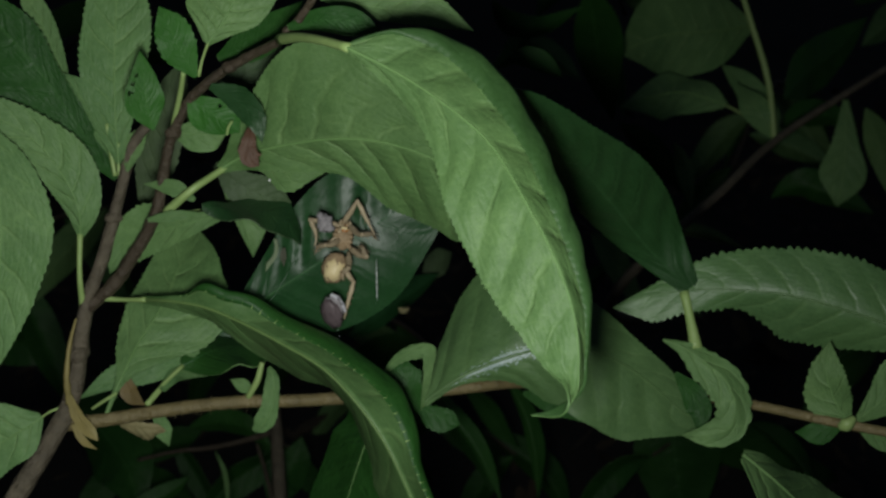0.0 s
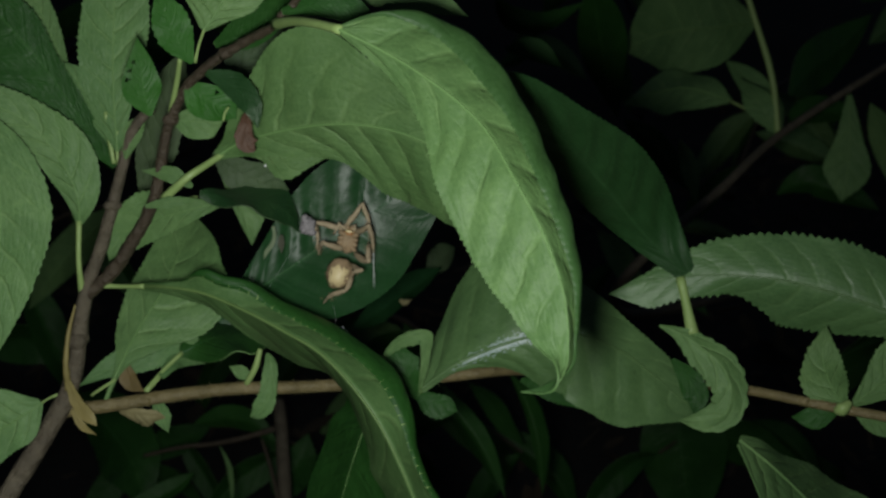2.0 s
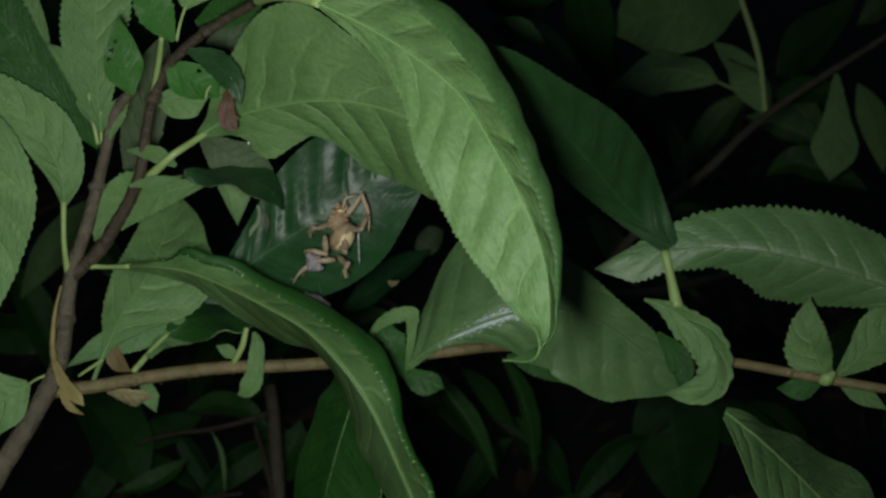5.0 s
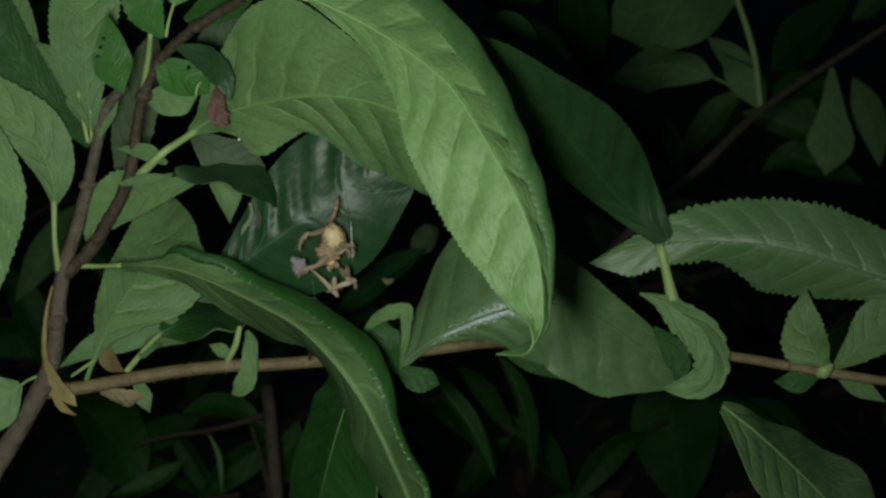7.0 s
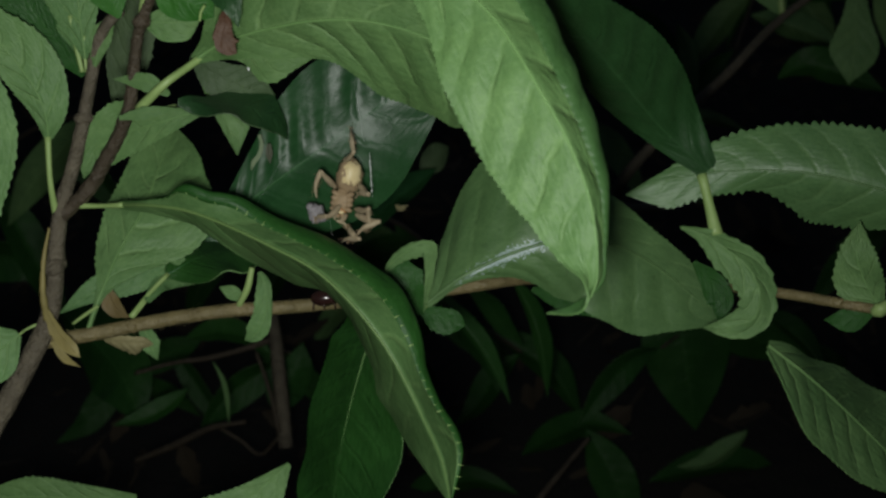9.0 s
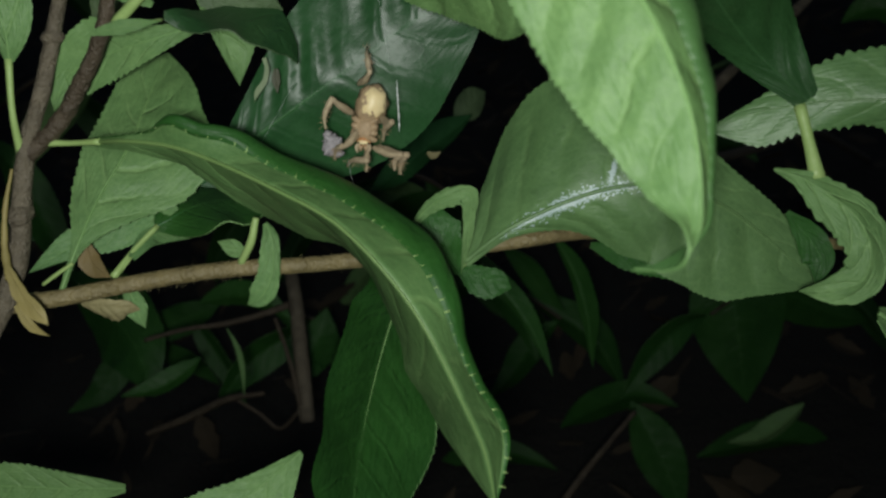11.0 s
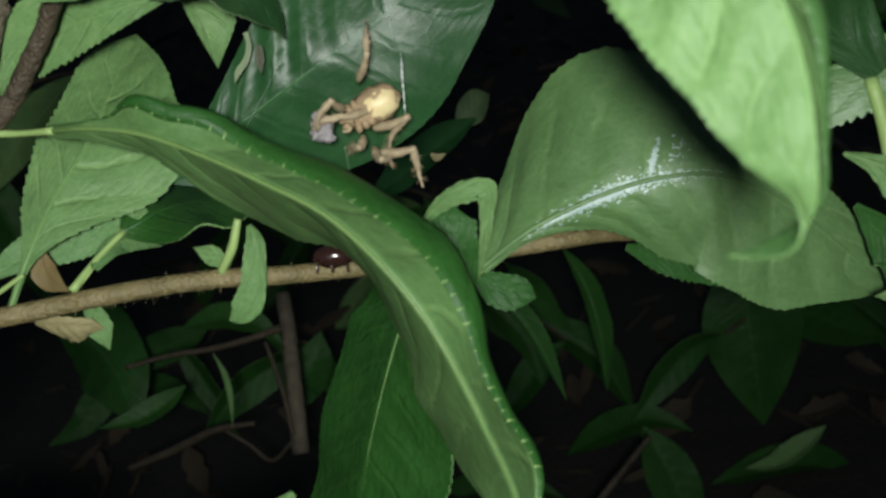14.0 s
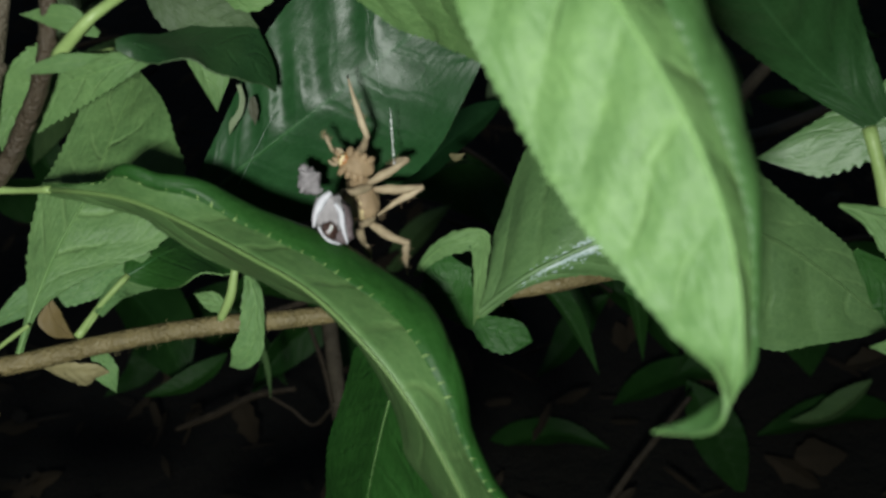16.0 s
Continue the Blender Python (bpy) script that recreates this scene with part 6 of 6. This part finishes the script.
    walk(legs[2][1], [
        (0.00, pose(0.0000, 0.0000, 0.0047, -172, 63, 0)), (0.50, pose(0.0000, 0.0000, 0.0047, -172, 63, 0)),
        (1.00, pose(0.0000, 0.0000, 0.0047, -172, 63, 0)), (2.00, pose(0.0000, 0.0000, 0.0047, -141, 56, 10)),
        (2.33, pose(0.0000, 0.0000, 0.0047, 159, 32, -59)), (2.67, pose(0.0000, 0.0000, 0.0047, 147, -14, -86)),
        (3.00, pose(0.0000, 0.0000, 0.0047, 163, -60, -122)), (3.25, pose(0.0000, 0.0000, 0.0047, 167, -16, -120)),
        (3.50, pose(0.0000, 0.0000, 0.0047, 173, 28, -115)), (3.75, pose(0.0000, 0.0000, 0.0047, -162, 69, -90)),
        (4.00, pose(0.0000, 0.0000, 0.0047, -41, 60, 31)), (4.33, pose(0.0000, 0.0000, 0.0047, -90, 58, 32)),
        (4.67, pose(0.0000, 0.0000, 0.0047, -137, 56, 36)), (5.00, pose(0.0000, 0.0000, 0.0047, 177, 57, 40)),
        (6.25, pose(0.0000, 0.0000, 0.0047, -147, 71, 42)), (7.50, pose(0.0000, 0.0000, 0.0047, -62, 78, 94)),
        (9.50, pose(0.0000, 0.0000, 0.0047, 158, 63, -26)), (12.00, pose(0.0000, 0.0000, 0.0047, 117, 61, -62)),
        (12.50, pose(0.0000, 0.0000, 0.0047, -87, 76, 76)), (13.00, pose(0.0000, 0.0000, 0.0047, -61, 35, 84)),
        (13.50, pose(0.0000, 0.0000, 0.0047, -44, -4, 73)), (13.83, pose(0.0000, 0.0000, 0.0047, -69, 27, 72)),
        (14.17, pose(0.0000, 0.0000, 0.0047, -108, 52, 50)), (14.50, pose(0.0000, 0.0000, 0.0047, -175, 54, -2)),
        (15.30, pose(0.0000, 0.0000, 0.0047, 151, 47, -26)), (16.00, pose(0.0000, 0.0000, 0.0047, 175, 53, -21))])
    walk(legs[3][0], [
        (0.00, pose(0.0002, 0.0006, -0.0029, 180, 36, 180)), (0.50, pose(0.0002, 0.0006, -0.0029, 180, 36, 180)),
        (1.00, pose(0.0002, 0.0006, -0.0029, 180, 36, 180)), (1.33, pose(0.0008, 0.0006, -0.0032, -176, 12, -142)),
        (1.67, pose(0.0014, 0.0006, -0.0035, 173, -10, -106)), (2.00, pose(0.0020, 0.0006, -0.0038, 150, -19, -63)),
        (2.33, pose(0.0021, 0.0006, -0.0033, 171, -12, -106)), (2.67, pose(0.0022, 0.0006, -0.0027, -178, 7, -143)),
        (3.00, pose(0.0023, 0.0006, -0.0021, 180, 29, 180)), (3.33, pose(0.0009, 0.0006, -0.0038, 180, -1, -138)),
        (3.67, pose(-0.0005, 0.0006, -0.0056, 158, -23, -91)), (4.00, pose(-0.0019, 0.0006, -0.0073, 126, -19, -37)),
        (4.50, pose(-0.0018, 0.0006, -0.0072, 107, -47, -61)), (5.00, pose(-0.0016, 0.0006, -0.0070, 106, -79, -95)),
        (5.62, pose(-0.0012, 0.0006, -0.0067, -158, -60, 143)), (6.25, pose(-0.0007, 0.0006, -0.0064, -163, -27, 117)),
        (6.88, pose(-0.0003, 0.0006, -0.0061, 178, 2, 92)), (7.50, pose(0.0002, 0.0006, -0.0058, 149, 17, 57)),
        (9.50, pose(-0.0002, 0.0006, -0.0081, 123, 34, 58)), (10.75, pose(-0.0003, 0.0006, -0.0063, 107, 12, 16)),
        (12.00, pose(-0.0004, 0.0006, -0.0044, 110, -14, -20)), (13.50, pose(-0.0005, 0.0006, -0.0019, 102, -26, -32)),
        (14.00, pose(-0.0006, 0.0006, -0.0022, 113, -4, -7)), (14.50, pose(-0.0006, 0.0006, -0.0025, 132, 10, 22)),
        (15.30, pose(-0.0003, 0.0006, -0.0055, 126, 17, 32)), (15.65, pose(0.0011, 0.0006, -0.0051, 107, -2, -2)),
        (16.00, pose(0.0024, 0.0006, -0.0047, 101, -26, -32))])
    walk(legs[3][1], [
        (0.00, pose(0.0000, 0.0000, 0.0036, 0, 49, 0)), (0.50, pose(0.0000, 0.0000, 0.0036, 0, 49, 0)),
        (1.00, pose(0.0000, 0.0000, 0.0036, 0, 49, 0)), (1.25, pose(0.0000, 0.0000, 0.0036, -16, 58, 29)),
        (1.50, pose(0.0000, 0.0000, 0.0036, -24, 70, 63)), (1.75, pose(0.0000, 0.0000, 0.0036, 2, 80, 130)),
        (2.00, pose(0.0000, 0.0000, 0.0036, 56, 75, -135)), (2.33, pose(0.0000, 0.0000, 0.0036, 38, 66, 160)),
        (2.67, pose(0.0000, 0.0000, 0.0036, 45, 57, 118)), (3.00, pose(0.0000, 0.0000, 0.0036, 59, 51, 81)),
        (3.33, pose(0.0000, 0.0000, 0.0036, 18, 74, 87)), (3.67, pose(0.0000, 0.0000, 0.0036, -125, 77, -11)),
        (4.00, pose(0.0000, 0.0000, 0.0036, -172, 54, -11)), (4.50, pose(0.0000, 0.0000, 0.0036, -92, 43, 47)),
        (5.00, pose(0.0000, 0.0000, 0.0036, -52, 5, 58)), (5.62, pose(0.0000, 0.0000, 0.0036, -91, 12, 69)),
        (6.25, pose(0.0000, 0.0000, 0.0036, -129, 24, 73)), (6.88, pose(0.0000, 0.0000, 0.0036, -172, 35, 67)),
        (7.50, pose(0.0000, 0.0000, 0.0036, 139, 40, 53)), (9.50, pose(0.0000, 0.0000, 0.0036, 152, 15, 71)),
        (10.75, pose(0.0000, 0.0000, 0.0036, 169, 27, 38)), (12.00, pose(0.0000, 0.0000, 0.0036, 178, 46, 4)),
        (13.50, pose(0.0000, 0.0000, 0.0036, 175, 41, -19)), (14.00, pose(0.0000, 0.0000, 0.0036, 157, 26, 1)),
        (14.50, pose(0.0000, 0.0000, 0.0036, 136, 18, 23)), (15.30, pose(0.0000, 0.0000, 0.0036, 146, 15, 37)),
        (15.65, pose(0.0000, 0.0000, 0.0036, 170, 30, 16)), (16.00, pose(0.0000, 0.0000, 0.0036, -169, 51, -2))])
    walk(legs[4][0], [
        (0.00, pose(0.0017, 0.0000, 0.0058, 111, 26, 36)), (0.50, pose(0.0017, 0.0000, 0.0058, 111, 26, 36)),
        (1.00, pose(0.0017, 0.0000, 0.0058, 111, 26, 36)), (2.00, pose(0.0032, 0.0000, 0.0055, 78, 28, 23)),
        (3.00, pose(0.0041, 0.0000, 0.0026, 83, 40, 36)), (4.00, pose(0.0029, 0.0000, 0.0009, 102, 20, 24)),
        (5.00, pose(0.0015, 0.0000, 0.0000, 99, 31, 36)), (7.50, pose(0.0010, 0.0000, 0.0012, 91, 28, 28)),
        (9.50, pose(0.0023, 0.0000, 0.0006, 111, 17, 24)), (12.00, pose(0.0023, 0.0000, -0.0005, 87, 20, 19)),
        (13.50, pose(0.0016, 0.0000, 0.0003, 83, 21, 19)), (14.00, pose(0.0013, 0.0000, -0.0010, 74, 47, 36)),
        (14.50, pose(0.0010, 0.0000, -0.0022, 76, 73, 61)), (15.30, pose(0.0008, 0.0000, -0.0024, 50, 87, 48)),
        (16.00, pose(0.0031, 0.0000, -0.0010, 180, 89, 180))])
    walk(legs[4][1], [
        (0.00, pose(0.0000, 0.0000, 0.0062, 172, -53, 16)), (0.50, pose(0.0000, 0.0000, 0.0062, 172, -53, 16)),
        (1.00, pose(0.0000, 0.0000, 0.0062, 172, -53, 16)), (2.00, pose(0.0000, 0.0000, 0.0062, 153, -37, 15)),
        (3.00, pose(0.0000, 0.0000, 0.0062, 138, -15, 50)), (4.00, pose(0.0000, 0.0000, 0.0062, 135, -1, 30)),
        (4.50, pose(0.0000, 0.0000, 0.0062, 167, -20, 34)), (5.00, pose(0.0000, 0.0000, 0.0062, -156, -37, 25)),
        (7.50, pose(0.0000, 0.0000, 0.0062, 154, -24, 31)), (9.50, pose(0.0000, 0.0000, 0.0062, 163, 18, 40)),
        (12.00, pose(0.0000, 0.0000, 0.0062, 147, 1, 32)), (13.50, pose(0.0000, 0.0000, 0.0062, 164, -2, 35)),
        (14.00, pose(0.0000, 0.0000, 0.0062, 152, -2, 75)), (14.50, pose(0.0000, 0.0000, 0.0062, 142, 6, 114)),
        (15.30, pose(0.0000, 0.0000, 0.0062, 125, 9, 120)), (16.00, pose(0.0000, 0.0000, 0.0062, 163, 28, 163))])
    walk(legs[5][0], [
        (0.00, pose(0.0017, 0.0003, 0.0012, 112, 36, 51)), (0.50, pose(0.0017, 0.0003, 0.0012, 112, 36, 51)),
        (1.00, pose(0.0017, 0.0003, 0.0012, 112, 36, 51)), (2.00, pose(0.0032, 0.0003, 0.0008, 105, 28, 36)),
        (3.00, pose(0.0029, 0.0003, 0.0008, 134, 32, 68)), (4.00, pose(0.0035, 0.0003, -0.0027, 119, 13, 22)),
        (5.00, pose(0.0008, 0.0003, -0.0023, 121, 5, 9)), (7.50, pose(0.0014, 0.0003, -0.0047, 111, 35, 49)),
        (9.50, pose(0.0015, 0.0003, -0.0050, 105, 44, 56)), (12.00, pose(0.0021, 0.0003, -0.0046, 110, 48, 65)),
        (12.75, pose(0.0015, 0.0003, -0.0042, 97, 69, 75)), (13.50, pose(0.0010, 0.0003, -0.0039, 0, 89, 0)),
        (14.00, pose(0.0013, 0.0003, -0.0044, 85, 54, 50)), (14.50, pose(0.0016, 0.0003, -0.0049, 107, 22, 30)),
        (15.30, pose(0.0012, 0.0003, -0.0075, 104, 26, 33)), (15.65, pose(0.0016, 0.0003, -0.0066, 112, 44, 61)),
        (16.00, pose(0.0020, 0.0003, -0.0056, 136, 54, 104))])
    walk(legs[5][1], [
        (0.00, pose(0.0000, 0.0000, 0.0062, 177, -19, 63)), (0.50, pose(0.0000, 0.0000, 0.0062, 177, -19, 63)),
        (1.00, pose(0.0000, 0.0000, 0.0062, 177, -19, 63)), (2.00, pose(0.0000, 0.0000, 0.0062, -162, -24, 41)),
        (3.00, pose(0.0000, 0.0000, 0.0062, -172, -50, 55)), (3.33, pose(0.0000, 0.0000, 0.0062, 166, -20, 55)),
        (3.67, pose(0.0000, 0.0000, 0.0062, 146, 8, 44)), (4.00, pose(0.0000, 0.0000, 0.0062, 116, 29, 21)),
        (5.00, pose(0.0000, 0.0000, 0.0062, 160, 17, 17)), (6.25, pose(0.0000, 0.0000, 0.0062, -172, 46, 72)),
        (7.50, pose(0.0000, 0.0000, 0.0062, -124, 36, 145)), (8.50, pose(0.0000, 0.0000, 0.0062, -172, 41, 109)),
        (9.50, pose(0.0000, 0.0000, 0.0062, 148, 25, 80)), (10.75, pose(0.0000, 0.0000, 0.0062, 135, -7, 70)),
        (12.00, pose(0.0000, 0.0000, 0.0062, 125, -39, 66)), (13.50, pose(0.0000, 0.0000, 0.0062, 107, -28, 105)),
        (14.00, pose(0.0000, 0.0000, 0.0062, 118, -48, 69)), (14.50, pose(0.0000, 0.0000, 0.0062, 151, -56, 13)),
        (15.30, pose(0.0000, 0.0000, 0.0062, 148, -47, 22)), (16.00, pose(0.0000, 0.0000, 0.0062, 93, -36, 93))])
    walk(legs[6][0], [
        (0.00, pose(0.0014, -0.0009, 0.0000, 120, 5, 8)), (0.50, pose(0.0014, -0.0009, 0.0000, 120, 5, 8)),
        (1.00, pose(0.0014, -0.0009, 0.0000, 120, 5, 8)), (2.00, pose(0.0027, -0.0009, -0.0015, 100, 21, 25)),
        (3.00, pose(0.0012, -0.0009, -0.0015, 131, 8, 17)), (4.00, pose(-0.0017, -0.0009, -0.0038, 149, 9, 31)),
        (5.00, pose(-0.0003, -0.0009, -0.0064, 104, 24, 30)), (7.50, pose(0.0027, -0.0009, -0.0035, 114, 2, 2)),
        (8.50, pose(0.0019, -0.0009, -0.0037, 98, 16, 19)), (9.50, pose(0.0011, -0.0009, -0.0039, 85, 35, 32)),
        (12.00, pose(0.0013, -0.0009, -0.0054, 117, 47, 71)), (13.50, pose(0.0006, -0.0009, -0.0042, 100, 25, 30)),
        (14.50, pose(0.0014, -0.0009, -0.0030, 110, 5, 7)), (14.90, pose(0.0008, -0.0009, -0.0017, 83, 26, 23)),
        (15.30, pose(0.0002, -0.0009, -0.0004, 56, 52, 29)), (16.00, pose(0.0025, -0.0009, 0.0001, 0, 63, 0))])
    walk(legs[6][1], [
        (0.00, pose(0.0000, 0.0000, 0.0058, 118, 50, 7)), (0.50, pose(0.0000, 0.0000, 0.0058, 118, 50, 7)),
        (1.00, pose(0.0000, 0.0000, 0.0058, 118, 50, 7)), (2.00, pose(0.0000, 0.0000, 0.0058, 168, 32, 59)),
        (2.50, pose(0.0000, 0.0000, 0.0058, 174, -14, 31)), (3.00, pose(0.0000, 0.0000, 0.0058, -146, -48, -21)),
        (3.50, pose(0.0000, 0.0000, 0.0058, -101, -59, -58)), (4.00, pose(0.0000, 0.0000, 0.0058, -52, -50, -99)),
        (4.33, pose(0.0000, 0.0000, 0.0058, -176, -75, 11)), (4.67, pose(0.0000, 0.0000, 0.0058, 138, -31, 42)),
        (5.00, pose(0.0000, 0.0000, 0.0058, 120, 15, 35)), (6.25, pose(0.0000, 0.0000, 0.0058, 124, -19, 18)),
        (7.50, pose(0.0000, 0.0000, 0.0058, 144, -49, -11)), (8.50, pose(0.0000, 0.0000, 0.0058, 131, -28, 21)),
        (9.50, pose(0.0000, 0.0000, 0.0058, 131, -6, 45)), (12.00, pose(0.0000, 0.0000, 0.0058, 129, -22, 74)),
        (12.75, pose(0.0000, 0.0000, 0.0058, 142, -55, 43)), (13.50, pose(0.0000, 0.0000, 0.0058, -149, -65, -41)),
        (14.00, pose(0.0000, 0.0000, 0.0058, 161, -34, 3)), (14.50, pose(0.0000, 0.0000, 0.0058, 144, 5, 10)),
        (14.90, pose(0.0000, 0.0000, 0.0058, 167, -26, 17)), (15.30, pose(0.0000, 0.0000, 0.0058, -161, -57, 6)),
        (15.65, pose(0.0000, 0.0000, 0.0058, 177, -58, 64)), (16.00, pose(0.0000, 0.0000, 0.0058, 163, -48, 113))])
    walk(legs[7][0], [
        (0.00, pose(0.0002, -0.0003, 0.0058, 180, -26, 180)), (0.50, pose(0.0002, -0.0003, 0.0058, 180, -26, 180)),
        (1.00, pose(0.0002, -0.0003, 0.0058, 180, -26, 180)), (1.50, pose(0.0008, -0.0003, 0.0057, 180, -80, 180)),
        (2.00, pose(0.0014, -0.0003, 0.0055, 0, -45, 0)), (3.00, pose(0.0006, -0.0003, 0.0026, 0, -63, 0)),
        (3.50, pose(0.0003, -0.0003, 0.0029, 23, -24, -5)), (4.00, pose(0.0000, -0.0003, 0.0032, 41, 15, 5)),
        (5.00, pose(0.0004, -0.0003, 0.0035, 21, 21, 4)), (7.50, pose(0.0003, -0.0003, -0.0023, 71, 47, 34)),
        (8.00, pose(-0.0000, -0.0003, -0.0032, 69, 11, 7)), (8.50, pose(-0.0004, -0.0003, -0.0041, 84, -22, -20)),
        (9.00, pose(-0.0007, -0.0003, -0.0050, 121, -40, -66)), (9.50, pose(-0.0010, -0.0003, -0.0059, 162, -28, -116)),
        (10.33, pose(-0.0005, -0.0003, -0.0056, 138, -28, -67)), (11.17, pose(-0.0000, -0.0003, -0.0052, 123, -13, -23)),
        (12.00, pose(0.0004, -0.0003, -0.0049, 121, 8, 15)), (13.50, pose(-0.0005, -0.0003, -0.0031, 119, 8, 13)),
        (14.00, pose(-0.0017, -0.0003, -0.0000, 90, -2, -2)), (14.50, pose(-0.0029, -0.0003, 0.0030, 63, -17, -11)),
        (15.30, pose(-0.0027, -0.0003, 0.0026, 67, -17, -11)), (16.00, pose(-0.0021, -0.0003, 0.0047, 69, -6, -4))])
    walk(legs[7][1], [
        (0.00, pose(0.0000, 0.0000, 0.0024, 0, 24, 0)), (0.50, pose(0.0000, 0.0000, 0.0024, 0, 24, 0)),
        (1.00, pose(0.0000, 0.0000, 0.0024, 0, 24, 0)), (1.33, pose(0.0000, 0.0000, 0.0024, 0, -21, 0)),
        (1.67, pose(0.0000, 0.0000, 0.0024, 0, -67, 0)), (2.00, pose(0.0000, 0.0000, 0.0024, 180, -68, 180)),
        (2.33, pose(0.0000, 0.0000, 0.0024, 171, -16, -167)), (2.67, pose(0.0000, 0.0000, 0.0024, 173, 37, -160)),
        (3.00, pose(0.0000, 0.0000, 0.0024, -99, 83, -70)), (4.00, pose(0.0000, 0.0000, 0.0024, -57, 41, -52)),
        (5.00, pose(0.0000, 0.0000, 0.0024, -54, 34, -35)), (5.83, pose(0.0000, 0.0000, 0.0024, -84, 2, -52)),
        (6.67, pose(0.0000, 0.0000, 0.0024, -109, -33, -53)), (7.50, pose(0.0000, 0.0000, 0.0024, -158, -63, -22)),
        (8.17, pose(0.0000, 0.0000, 0.0024, 176, -55, -44)), (8.83, pose(0.0000, 0.0000, 0.0024, 150, -53, -67)),
        (9.50, pose(0.0000, 0.0000, 0.0024, 125, -57, -89)), (10.33, pose(0.0000, 0.0000, 0.0024, 97, -31, -44)),
        (11.17, pose(0.0000, 0.0000, 0.0024, 95, 1, -18)), (12.00, pose(0.0000, 0.0000, 0.0024, 109, 30, 11)),
        (13.50, pose(0.0000, 0.0000, 0.0024, 130, 11, 15)), (13.83, pose(0.0000, 0.0000, 0.0024, 169, 16, 18)),
        (14.17, pose(0.0000, 0.0000, 0.0024, -150, 17, 25)), (14.50, pose(0.0000, 0.0000, 0.0024, -110, 15, 30)),
        (15.30, pose(0.0000, 0.0000, 0.0024, -116, 18, 21)), (16.00, pose(0.0000, 0.0000, 0.0024, -119, 8, 21))])


motions()
